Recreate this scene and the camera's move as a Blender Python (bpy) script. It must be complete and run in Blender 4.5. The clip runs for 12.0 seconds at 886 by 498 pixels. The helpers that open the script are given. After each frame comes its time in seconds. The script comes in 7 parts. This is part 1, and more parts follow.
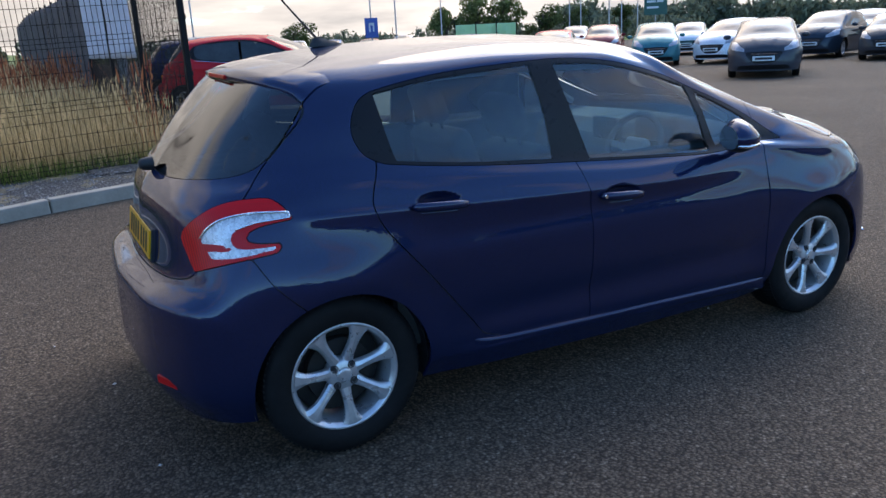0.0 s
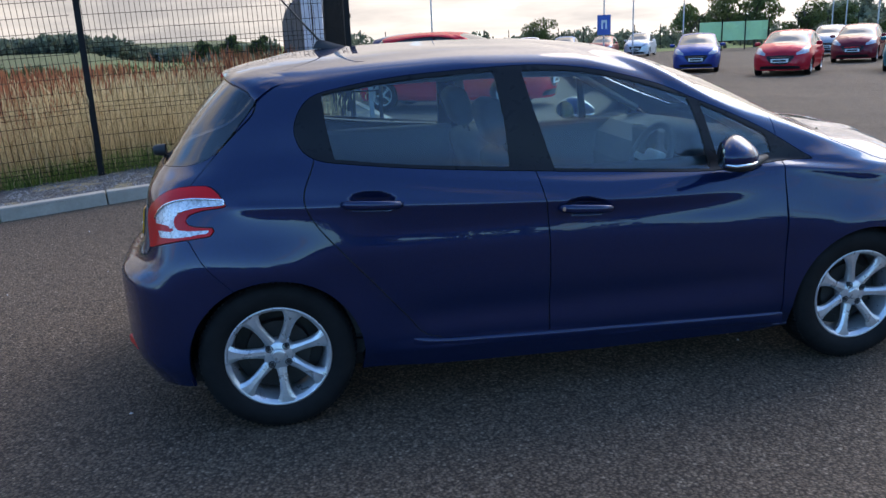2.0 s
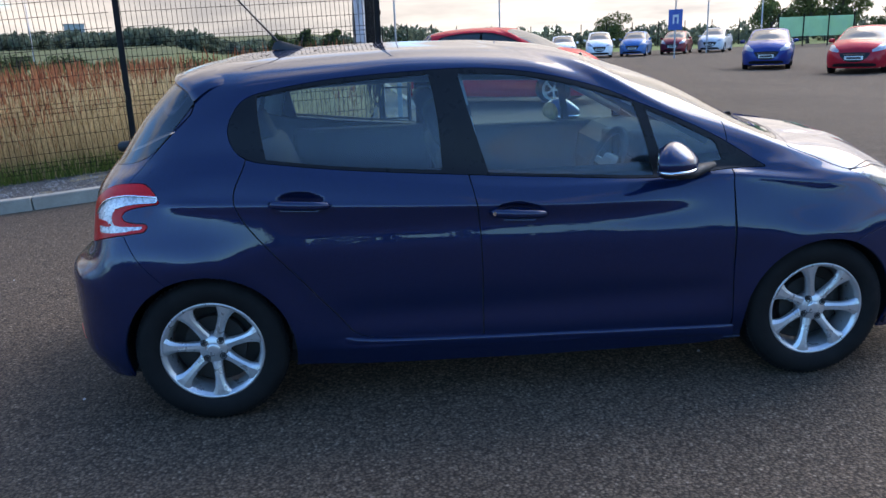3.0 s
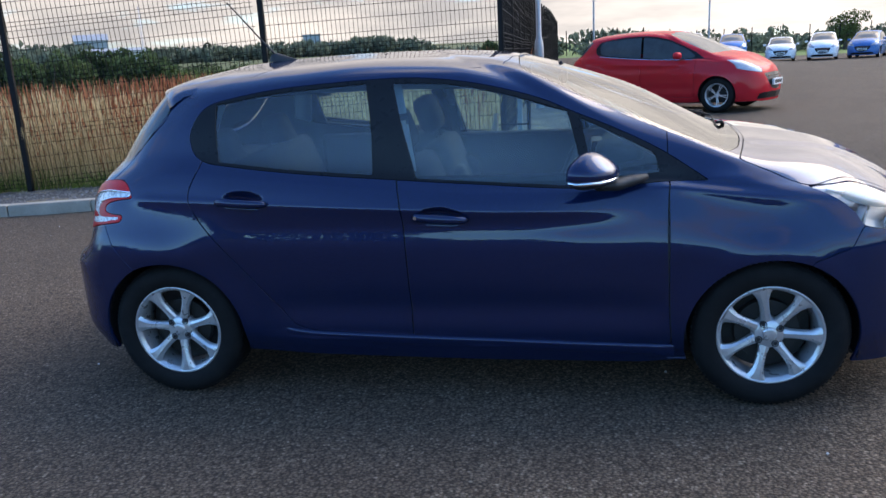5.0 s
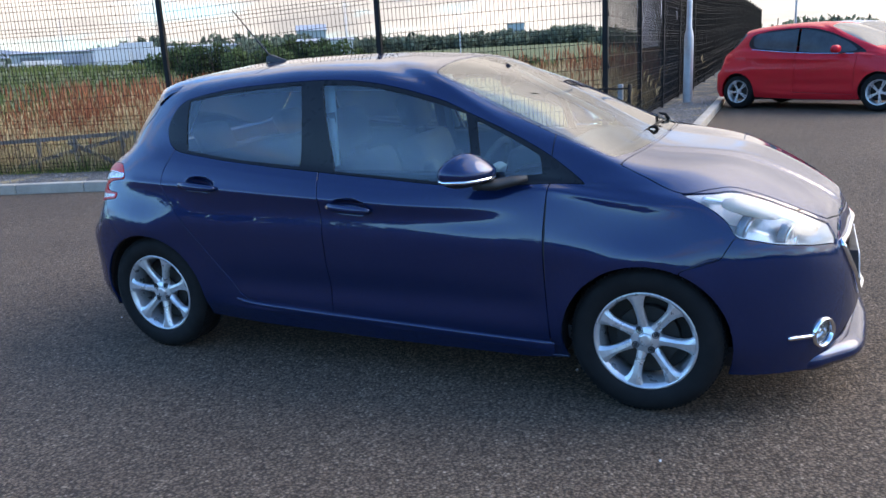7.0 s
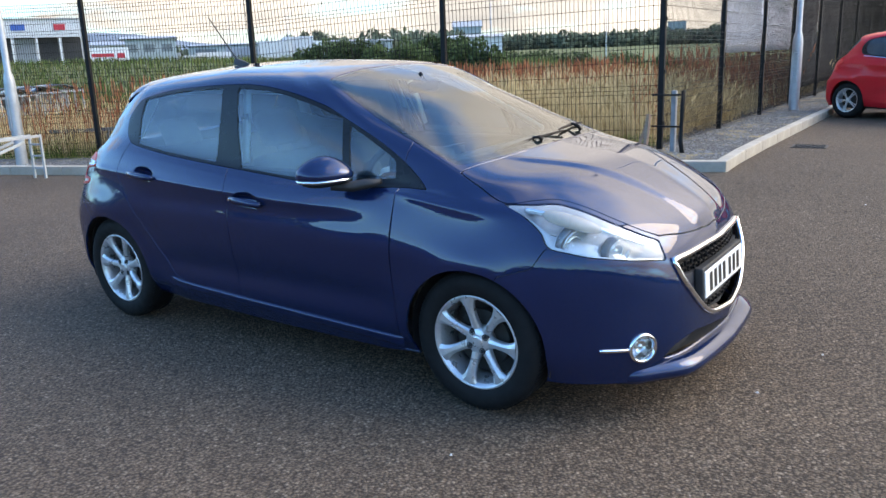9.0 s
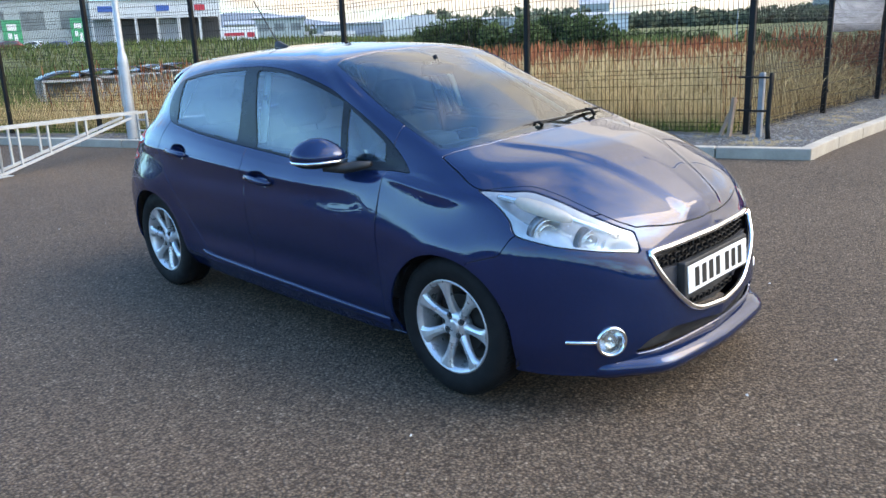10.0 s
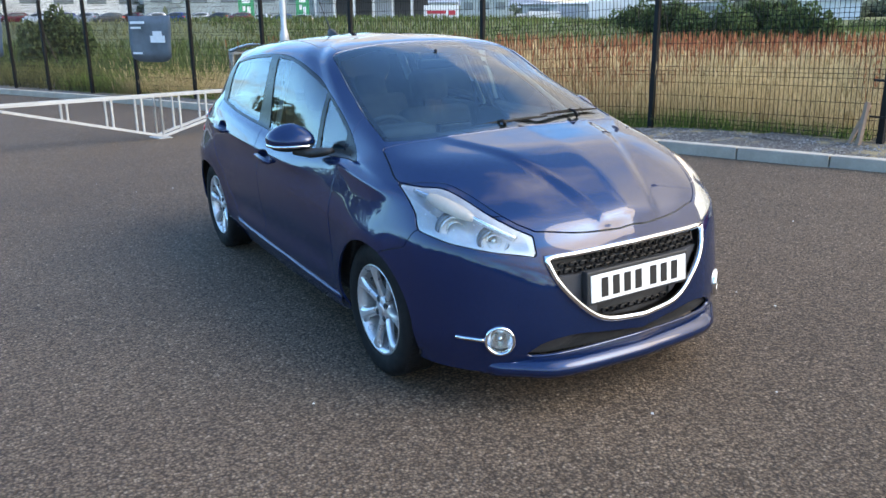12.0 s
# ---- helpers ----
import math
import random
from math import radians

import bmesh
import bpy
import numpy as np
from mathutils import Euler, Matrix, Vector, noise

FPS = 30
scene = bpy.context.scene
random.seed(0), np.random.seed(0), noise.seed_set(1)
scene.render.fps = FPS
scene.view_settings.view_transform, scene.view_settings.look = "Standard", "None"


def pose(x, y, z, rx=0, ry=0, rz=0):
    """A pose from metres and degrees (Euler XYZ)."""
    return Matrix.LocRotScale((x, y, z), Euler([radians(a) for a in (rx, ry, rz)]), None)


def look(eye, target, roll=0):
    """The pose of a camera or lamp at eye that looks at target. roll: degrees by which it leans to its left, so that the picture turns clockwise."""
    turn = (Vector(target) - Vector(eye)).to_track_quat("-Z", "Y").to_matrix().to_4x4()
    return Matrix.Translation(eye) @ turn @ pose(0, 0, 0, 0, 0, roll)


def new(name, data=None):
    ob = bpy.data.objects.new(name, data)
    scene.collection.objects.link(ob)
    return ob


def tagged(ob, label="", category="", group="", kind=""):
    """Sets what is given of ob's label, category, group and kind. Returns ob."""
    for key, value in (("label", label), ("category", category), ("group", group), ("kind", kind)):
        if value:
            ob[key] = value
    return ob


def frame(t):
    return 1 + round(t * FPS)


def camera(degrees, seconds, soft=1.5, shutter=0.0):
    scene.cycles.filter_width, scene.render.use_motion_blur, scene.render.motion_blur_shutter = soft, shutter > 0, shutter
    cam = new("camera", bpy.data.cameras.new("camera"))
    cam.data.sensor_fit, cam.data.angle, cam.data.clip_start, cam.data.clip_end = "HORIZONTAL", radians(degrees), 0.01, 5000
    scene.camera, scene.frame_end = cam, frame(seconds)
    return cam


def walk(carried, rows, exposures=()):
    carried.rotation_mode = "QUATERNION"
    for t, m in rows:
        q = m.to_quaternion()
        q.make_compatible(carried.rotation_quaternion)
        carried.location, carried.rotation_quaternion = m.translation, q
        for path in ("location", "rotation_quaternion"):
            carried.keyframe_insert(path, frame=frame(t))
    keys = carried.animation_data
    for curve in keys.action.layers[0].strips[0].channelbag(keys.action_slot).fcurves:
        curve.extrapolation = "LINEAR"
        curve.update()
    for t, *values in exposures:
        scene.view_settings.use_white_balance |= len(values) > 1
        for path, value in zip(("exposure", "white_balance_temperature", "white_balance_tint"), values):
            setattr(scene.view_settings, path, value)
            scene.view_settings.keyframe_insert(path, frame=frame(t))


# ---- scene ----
cam = camera(58.8, 12.0)
PATH = [
    (0, (-2.163, -3.333, 1.486), (-1.266, -1.623, 0.961), -3.1),
    (0.5, (-1.898, -3.429, 1.489), (-1.127, -1.658, 0.973), -2.4),
    (1, (-1.665, -3.551, 1.481), (-1.03, -1.724, 0.973), -3.4),
    (1.5, (-1.399, -3.711, 1.482), (-0.915, -1.837, 0.979), -2.0),
    (2, (-1.14, -3.764, 1.468), (-0.791, -1.861, 0.962), -2.4),
    (2.5, (-0.857, -3.789, 1.484), (-0.573, -1.878, 0.967), -1.4),
    (3, (-0.595, -3.849, 1.481), (-0.424, -1.924, 0.968), -2.2),
    (3.2, (-0.467, -3.889, 1.486), (-0.346, -1.959, 0.976), -1.7),
    (4.8, (0.423, -3.906, 1.453), (0.134, -1.986, 0.971), -3.5),
    (5, (0.547, -3.928, 1.453), (0.193, -2.018, 0.975), -3.1),
    (5.5, (0.857, -3.943, 1.467), (0.413, -2.053, 0.988), -2.7),
    (6, (1.142, -3.884, 1.445), (0.55, -2.034, 0.968), -2.8),
    (6.5, (1.437, -3.836, 1.467), (0.732, -2.026, 0.99), -3.1),
    (7, (1.804, -3.82, 1.457), (0.983, -2.06, 0.978), -3.0),
    (7.5, (2.1, -3.783, 1.463), (1.193, -2.066, 0.984), -2.9),
    (7.7, (2.211, -3.739, 1.436), (1.282, -2.03, 0.97), -2.7),
    (9.3, (3.133, -3.306, 1.468), (1.916, -1.792, 0.993), -2.4),
    (9.5, (3.218, -3.242, 1.458), (1.946, -1.775, 0.981), -2.7),
    (10, (3.444, -3.035, 1.468), (2.08, -1.665, 0.957), -2.1),
    (10.5, (3.655, -2.866, 1.469), (2.228, -1.569, 0.937), -1.9),
    (11, (3.934, -2.702, 1.495), (2.419, -1.521, 0.94), -1.4),
    (11.5, (4.105, -2.501, 1.489), (2.499, -1.446, 0.935), -1.4),
    (12, (4.252, -2.254, 1.524), (2.599, -1.27, 0.977), -0.4),
]
EXPOSURE = [(t, s, (8500 if t < 8 else 9550) - 10 * t, 19 if t < 8 else 15) for t, s in ((0, 0.64), (1.5, 0.76), (3, 0.88), (5, 0.92), (7, 1.26), (7.7, 1.40), (9.5, 1.40), (10.2, 1.62), (11.3, 1.76), (12, 1.48))]
walk(cam, [(t, look(eye, target, roll)) for t, eye, target, roll in PATH], EXPOSURE)

# ---- light ----
SUN_AZ, SUN_EL = 38.0, 36.0


def build_world():
    w = bpy.data.worlds.new("sky")
    scene.world = w
    w.use_nodes = True
    nt = w.node_tree
    nt.nodes.clear()
    N, L = nt.nodes.new, nt.links.new
    out, bg = N("ShaderNodeOutputWorld"), N("ShaderNodeBackground")
    sky = N("ShaderNodeTexSky")
    sky.sky_type, sky.sun_disc = "NISHITA", False
    sky.sun_elevation, sky.sun_rotation = radians(SUN_EL), radians(90 - SUN_AZ)
    sky.air_density, sky.dust_density = 1.0, 0.6
    co, sep = N("ShaderNodeTexCoord"), N("ShaderNodeSeparateXYZ")
    L(co.outputs["Generated"], sep.inputs[0])
    up = N("ShaderNodeMath")
    up.operation, up.inputs[1].default_value = "MAXIMUM", 0.0
    L(sep.outputs[2], up.inputs[0])
    add = N("ShaderNodeMath")
    add.operation, add.inputs[1].default_value = "ADD", 0.16
    L(up.outputs[0], add.inputs[0])
    div = N("ShaderNodeVectorMath")
    div.operation = "DIVIDE"
    comb = N("ShaderNodeCombineXYZ")
    for k in range(3):
        L(add.outputs[0], comb.inputs[k])
    L(co.outputs["Generated"], div.inputs[0])
    L(comb.outputs[0], div.inputs[1])
    noise_a, noise_b = N("ShaderNodeTexNoise"), N("ShaderNodeTexNoise")
    for n, sc, det, rough in ((noise_a, 1.25, 6.0, 0.58), (noise_b, 0.9, 5.0, 0.55)):
        n.inputs["Scale"].default_value, n.inputs["Detail"].default_value, n.inputs["Roughness"].default_value = sc, det, rough
        L(div.outputs[0], n.inputs["Vector"])
    noise_b.noise_dimensions = "4D"
    noise_b.inputs["W"].default_value = 3.7
    # broken cloud: thicker towards the sun and the horizon, blue overhead and on the far side
    side = N("ShaderNodeVectorMath")
    side.operation = "DOT_PRODUCT"
    a = radians(SUN_AZ)
    side.inputs[1].default_value = (math.cos(a), math.sin(a), 0.0)
    L(co.outputs["Generated"], side.inputs[0])
    north = N("ShaderNodeVectorMath")
    north.operation = "DOT_PRODUCT"
    north.inputs[1].default_value = (0.423, 0.906, 0.0)
    L(co.outputs["Generated"], north.inputs[0])
    bias = N("ShaderNodeMath")
    bias.operation, bias.inputs[1].default_value, bias.inputs[2].default_value = "MULTIPLY_ADD", 0.40, 0.05
    L(north.outputs["Value"], bias.inputs[0])
    thin = N("ShaderNodeMath")
    thin.operation, thin.inputs[1].default_value = "MULTIPLY_ADD", -0.30
    L(up.outputs[0], thin.inputs[0])
    L(bias.outputs[0], thin.inputs[2])
    bias = thin
    cov = N("ShaderNodeMath")
    cov.operation = "ADD"
    heap = N("ShaderNodeMath")
    heap.operation, heap.inputs[1].default_value, heap.inputs[2].default_value = "MULTIPLY_ADD", 1.8, -0.40
    L(noise_a.outputs[0], heap.inputs[0])
    L(heap.outputs[0], cov.inputs[0])
    L(bias.outputs[0], cov.inputs[1])
    ramp = N("ShaderNodeValToRGB")
    ramp.color_ramp.elements[0].position, ramp.color_ramp.elements[1].position = 0.32, 0.72
    L(cov.outputs[0], ramp.inputs[0])
    shade = N("ShaderNodeValToRGB")
    shade.color_ramp.elements[0].position, shade.color_ramp.elements[1].position = 0.36, 0.62
    shade.color_ramp.elements[0].color = (0.39, 0.45, 0.53, 1)
    shade.color_ramp.elements[1].color = (0.73, 0.80, 0.88, 1)
    L(noise_b.outputs[0], shade.inputs[0])
    glow = N("ShaderNodeMath")
    glow.operation, glow.inputs[1].default_value, glow.inputs[2].default_value = "MULTIPLY_ADD", 0.06, 0.81
    L(side.outputs["Value"], glow.inputs[0])
    cloud = N("ShaderNodeVectorMath")
    cloud.operation = "SCALE"
    L(shade.outputs[0], cloud.inputs[0])
    L(glow.outputs[0], cloud.inputs["Scale"])
    lift = N("ShaderNodeMath")
    lift.operation, lift.inputs[1].default_value = "POWER", 2.0
    L(up.outputs[0], lift.inputs[0])
    dome = N("ShaderNodeMath")
    dome.operation, dome.inputs[1].default_value, dome.inputs[2].default_value = "MULTIPLY_ADD", 1.7, 0.84
    L(lift.outputs[0], dome.inputs[0])
    lifted = N("ShaderNodeVectorMath")
    lifted.operation = "SCALE"
    L(cloud.outputs[0], lifted.inputs[0])
    L(dome.outputs[0], lifted.inputs["Scale"])
    cloud = lifted
    blue = N("ShaderNodeVectorMath")
    blue.operation = "MULTIPLY"
    blue.inputs[1].default_value = (0.076, 0.174, 0.280)
    L(sky.outputs[0], blue.inputs[0])
    mix = N("ShaderNodeMix")
    mix.data_type = "RGBA"
    L(ramp.outputs[0], mix.inputs[0])
    L(blue.outputs[0], mix.inputs[6])
    L(cloud.outputs[0], mix.inputs[7])
    # the veiled sun brightens the cloud round it, fading smoothly away
    toward = N("ShaderNodeVectorMath")
    toward.operation = "DOT_PRODUCT"
    e = radians(SUN_EL)
    toward.inputs[1].default_value = (math.cos(a) * math.cos(e), math.sin(a) * math.cos(e), math.sin(e))
    L(co.outputs["Generated"], toward.inputs[0])
    ahead, near, veil = N("ShaderNodeMath"), N("ShaderNodeMath"), N("ShaderNodeMath")
    ahead.operation, ahead.inputs[1].default_value = "MAXIMUM", 0.0
    near.operation, near.inputs[1].default_value = "POWER", 5.0
    veil.operation, veil.inputs[1].default_value, veil.inputs[2].default_value = "MULTIPLY_ADD", 1.4, 1.0
    L(toward.outputs["Value"], ahead.inputs[0])
    L(ahead.outputs[0], near.inputs[0])
    L(near.outputs[0], veil.inputs[0])
    bright = N("ShaderNodeVectorMath")
    bright.operation = "SCALE"
    L(mix.outputs[2], bright.inputs[0])
    L(veil.outputs[0], bright.inputs["Scale"])
    L(bright.outputs[0], bg.inputs[0])
    bg.inputs[1].default_value = 1.0
    L(bg.outputs[0], out.inputs[0])
    lamp = bpy.data.lights.new("sun", "SUN")
    lamp.energy, lamp.angle, lamp.color = 0.9, radians(40.0), (1.0, 0.95, 0.88)
    sun = new("sun", lamp)
    d = Vector((math.cos(a) * math.cos(radians(SUN_EL)), math.sin(a) * math.cos(radians(SUN_EL)), math.sin(radians(SUN_EL))))
    sun.matrix_world = look(d * 50, (0, 0, 0))


build_world()

# ---- materials ----
class Mat:
    """A small builder of node materials."""

    def __init__(self, name):
        self.m = bpy.data.materials.new(name)
        self.m.use_nodes = True
        self.nt = self.m.node_tree
        self.b = self.nt.nodes["Principled BSDF"]
        self.out = self.nt.nodes["Material Output"]

    def node(self, kind, **kw):
        n = self.nt.nodes.new("ShaderNode" + kind)
        for k, v in kw.items():
            n.inputs[k.replace("_", " ")].default_value = v
        return n

    def link(self, a, b):
        self.nt.links.new(a, b)

    def coords(self, kind="Object"):
        return self.node("TexCoord").outputs[kind]

    def noise(self, scale, detail=4.0, rough=0.55, vec=None, kind="Object"):
        n = self.node("TexNoise", Scale=scale, Detail=detail, Roughness=rough)
        self.link(vec if vec is not None else self.coords(kind), n.inputs["Vector"])
        return n.outputs[0]

    def ramp(self, fac, *stops):
        r = self.node("ValToRGB")
        e = r.color_ramp.elements
        while len(e) < len(stops):
            e.new(0.5)
        for k, (p, c) in enumerate(stops):
            e[k].position = p
            e[k].color = (*c, 1) if len(c) == 3 else c
        self.link(fac, r.inputs[0])
        return r.outputs[0]

    def mix(self, fac, a, b, mode="MIX"):
        n = self.node("Mix")
        n.data_type, n.blend_type = "RGBA", mode
        for k, v in ((0, fac), (6, a), (7, b)):
            if isinstance(v, (int, float)):
                n.inputs[k].default_value = v
            elif isinstance(v, tuple):
                n.inputs[k].default_value = (*v, 1)
            else:
                self.link(v, n.inputs[k])
        return n.outputs[2]

    def bump(self, height, strength=0.3, dist=0.01):
        n = self.node("Bump", Strength=strength, Distance=dist)
        self.link(height, n.inputs["Height"])
        self.link(n.outputs[0], self.b.inputs["Normal"])

    def set(self, **kw):
        for k, v in kw.items():
            s = self.b.inputs[k.replace("_", " ")]
            if isinstance(v, (int, float)):
                s.default_value = v
            elif isinstance(v, tuple):
                s.default_value = (*v, 1) if len(v) == 3 else v
            else:
                self.link(v, s)
        return self


def simple(name, col, rough=0.5, metal=0.0, var=0.15, scale=8.0, bump=0.0, bscale=60.0, coat=0.0, kind="Object"):
    """A plain surface with two scales of tone and a fine relief."""
    m = Mat(name)
    dark, light = tuple(c * (1 - var) for c in col), tuple(min(1.0, c * (1 + var)) for c in col)
    big = m.ramp(m.noise(scale, kind=kind), (0.3, dark), (0.7, light))
    fine = m.ramp(m.noise(scale * 9, 3, kind=kind), (0.3, (0.88,) * 3), (0.7, (1.0,) * 3))
    m.set(Base_Color=m.mix(1.0, big, fine, "MULTIPLY"), Metallic=metal, Coat_Weight=coat, Coat_Roughness=0.03)
    rr = m.ramp(m.noise(scale * 3, kind=kind), (0.3, (max(0.02, rough * 0.85),) * 3), (0.7, (min(1, rough * 1.15),) * 3))
    m.set(Roughness=rr)
    if bump:
        m.bump(m.noise(bscale, 5, kind=kind), bump, 0.004)
    return m.m


def paint(name, col, flake=0.35, rough=0.32, coat=1.0):
    """Metallic car paint under a clear coat, with a trace of dust."""
    m = Mat(name)
    f = m.node("TexVoronoi", Scale=900.0)
    m.link(m.coords(), f.inputs["Vector"])
    fl = m.ramp(f.outputs["Color"], (0.2, tuple(c * 0.8 for c in col)), (0.9, tuple(min(1, c * 1.35 + 0.002) for c in col)))
    dust = m.ramp(m.noise(4.0, 7, 0.65), (0.5, (0, 0, 0)), (0.85, (0.011,) * 3))
    m.set(Base_Color=m.mix(dust, fl, (0.20, 0.19, 0.18)), Metallic=flake, Roughness=rough, Coat_Weight=coat, Coat_IOR=1.53, Specular_IOR_Level=0.0)
    m.set(Coat_Roughness=m.ramp(m.noise(7.0, 5), (0.3, (0.006,) * 3), (0.8, (0.03,) * 3)))
    return m.m


def glass(name, tint=(0.72, 0.80, 0.80), clear=0.92, rough=0.01, ior=1.80):
    """Thin pane: see-through with a tint, with a mirror sheen that grows at a slant."""
    m = Mat(name)
    tr = m.node("BsdfTransparent")
    tr.inputs[0].default_value = (*[c * clear for c in tint], 1)
    gl = m.node("BsdfGlossy", Roughness=rough)
    gl.inputs[0].default_value = (1, 1, 1, 1)
    fr = m.node("Fresnel", IOR=ior)
    mx = m.node("MixShader")
    m.link(fr.outputs[0], mx.inputs[0])
    m.link(tr.outputs[0], mx.inputs[1])
    m.link(gl.outputs[0], mx.inputs[2])
    m.link(mx.outputs[0], m.out.inputs[0])
    return m.m


def asphalt_material():
    """Coarse stone-mastic asphalt: rounded chippings of mixed size with open dark gaps, worn in broad patches."""
    m = Mat("asphalt")
    co = m.coords()
    wob = m.node("TexNoise", Scale=38.0, Detail=3.0, Roughness=0.6)
    m.link(co, wob.inputs["Vector"])
    off = m.node("VectorMath")
    off.operation = "MULTIPLY_ADD"
    off.inputs[1].default_value = (0.016, 0.016, 0.016)
    m.link(wob.outputs["Color"], off.inputs[0])
    m.link(co, off.inputs[2])
    big, small = m.node("TexVoronoi", Scale=76.0, Randomness=1.0), m.node("TexVoronoi", Scale=150.0, Randomness=1.0)
    for v in (big, small):
        m.link(off.outputs[0], v.inputs["Vector"])
    stone = m.ramp(big.outputs["Color"], (0.0, (0.075, 0.050, 0.033)), (0.45, (0.145, 0.101, 0.069)), (0.8, (0.203, 0.146, 0.101)), (1.0, (0.33, 0.252, 0.184)))
    chip = m.ramp(small.outputs["Color"], (0.0, (0.62,) * 3), (1.0, (1.22,) * 3))
    pits = m.ramp(big.outputs["Distance"], (0.30, (1, 1, 1)), (0.72, (0.34, 0.33, 0.32)))
    clump = m.ramp(m.noise(30.0, 4, 0.7), (0.36, (0.76,) * 3), (0.62, (1.06,) * 3))
    base = m.mix(1.0, m.mix(1.0, m.mix(1.0, stone, chip, "MULTIPLY"), pits, "MULTIPLY"), clump, "MULTIPLY")
    patch = m.ramp(m.noise(0.35, 6, 0.6), (0.3, (0.78, 0.77, 0.77)), (0.7, (1.18, 1.15, 1.12)))
    m.set(Base_Color=m.mix(1.0, base, patch, "MULTIPLY"), Roughness=0.85, Specular_IOR_Level=0.3)
    h = m.mix(0.30, m.ramp(big.outputs["Distance"], (0.0, (1, 1, 1)), (0.7, (0, 0, 0))), m.noise(30.0, 4, 0.7))
    m.bump(m.mix(0.25, h, m.noise(240.0, 3)), 1.0, 0.009)
    return m.m


ASPHALT = asphalt_material()
BLUE = paint("blue_paint", (0.0011, 0.0135, 0.056), 0.40, 0.34)
BLACK_TRIM = simple("black_trim", (0.009, 0.009, 0.010), 0.30, var=0.2)
BLACK_TRIM.node_tree.nodes["Principled BSDF"].inputs["Specular IOR Level"].default_value = 0.25
RUBBER = simple("tyre_rubber", (0.012, 0.0115, 0.0115), 0.7, var=0.25, bump=0.15, bscale=200)
RUBBER.node_tree.nodes["Principled BSDF"].inputs["Specular IOR Level"].default_value = 0.16
DARK = simple("black_plastic", (0.02, 0.02, 0.021), 0.6, var=0.2, bump=0.1, bscale=300)
ALLOY = simple("silver_alloy", (0.66, 0.65, 0.65), 0.30, metal=0.65, var=0.06, coat=0.4)
CHROME = simple("chrome", (0.85, 0.86, 0.88), 0.07, metal=1.0, var=0.03)
GLASS = glass("window_glass", (0.72, 0.96, 0.98), 1.0, ior=1.80)
DARK_GLASS = glass("dark_glass", (0.26, 0.30, 0.32), 0.9, 0.07)
CONCRETE = simple("kerb_concrete", (0.38, 0.325, 0.26), 0.85, var=0.14, scale=4, bump=0.3, bscale=90)
FENCE_BLACK = simple("black_steel", (0.010, 0.010, 0.010), 0.6, var=0.2)
FENCE_BLACK.node_tree.nodes["Principled BSDF"].inputs["Specular IOR Level"].default_value = 0.2
GALV = simple("galvanised_steel", (0.42, 0.44, 0.46), 0.45, metal=0.6, var=0.12)

# ---- mesh tools ----
def part(name, bm, material, parent=None, label="", smooth=False):
    """Link a bmesh as one mesh object under a thing or a part."""
    me = bpy.data.meshes.new(name)
    bm.normal_update()
    bm.to_mesh(me)
    bm.free()
    if smooth:
        me.shade_smooth()
    me.materials.append(material)
    ob = new(name, me)
    if parent is not None:
        ob.parent = parent
    if label:
        tagged(ob, label)
    return ob


def thing(name, label, category, group="", at=None, kind=""):
    ob = new(name)
    tagged(ob, label, category, group, kind)
    if at is not None:
        ob.matrix_basis = at
    return ob


def box(bm, x0, y0, z0, x1, y1, z1, bevel=0.0, m=None):
    """Add a box to bm, its edges rounded by bevel."""
    vs = [bm.verts.new((x, y, z)) for x in (x0, x1) for y in (y0, y1) for z in (z0, z1)]
    fs = [bm.faces.new([vs[i] for i in q]) for q in ((0, 1, 3, 2), (4, 6, 7, 5), (0, 4, 5, 1), (2, 3, 7, 6), (0, 2, 6, 4), (1, 5, 7, 3))]
    if bevel:
        es = list({e for f in fs for e in f.edges})
        r = bmesh.ops.bevel(bm, geom=es, offset=bevel, segments=2, profile=0.5, affect="EDGES")
        vs = list({v for f in r["faces"] for v in f.verts} | {v for v in vs if v.is_valid})
    if m is not None:
        bmesh.ops.transform(bm, matrix=m, verts=vs)
    return bm


def tube(bm, a, b, r0, r1=None, n=8, caps=True):
    """A round bar from a to b."""
    a, b = Vector(a), Vector(b)
    r1 = r0 if r1 is None else r1
    q = (b - a).to_track_quat("Z", "Y").to_matrix()
    ra, rb = [], []
    for k in range(n):
        t = 2 * math.pi * k / n
        d = q @ Vector((math.cos(t), math.sin(t), 0))
        ra.append(bm.verts.new(a + d * r0))
        rb.append(bm.verts.new(b + d * r1))
    for k in range(n):
        bm.faces.new((ra[k], ra[(k + 1) % n], rb[(k + 1) % n], rb[k]))
    if caps:
        bm.faces.new(ra[::-1])
        bm.faces.new(rb)
    return bm


def bar(bm, a, b, w, h, up=(0, 0, 1)):
    """A bar of rectangular section from a to b, w wide and h high."""
    a, b, up = Vector(a), Vector(b), Vector(up)
    d = (b - a).normalized()
    s = d.cross(up).normalized()
    u = s.cross(d)
    pts = [s * (-w / 2) + u * (-h / 2), s * (w / 2) + u * (-h / 2), s * (w / 2) + u * (h / 2), s * (-w / 2) + u * (h / 2)]
    va, vb = [bm.verts.new(a + p) for p in pts], [bm.verts.new(b + p) for p in pts]
    for k in range(4):
        bm.faces.new((va[k], va[(k + 1) % 4], vb[(k + 1) % 4], vb[k]))
    bm.faces.new(va[::-1])
    bm.faces.new(vb)
    return bm


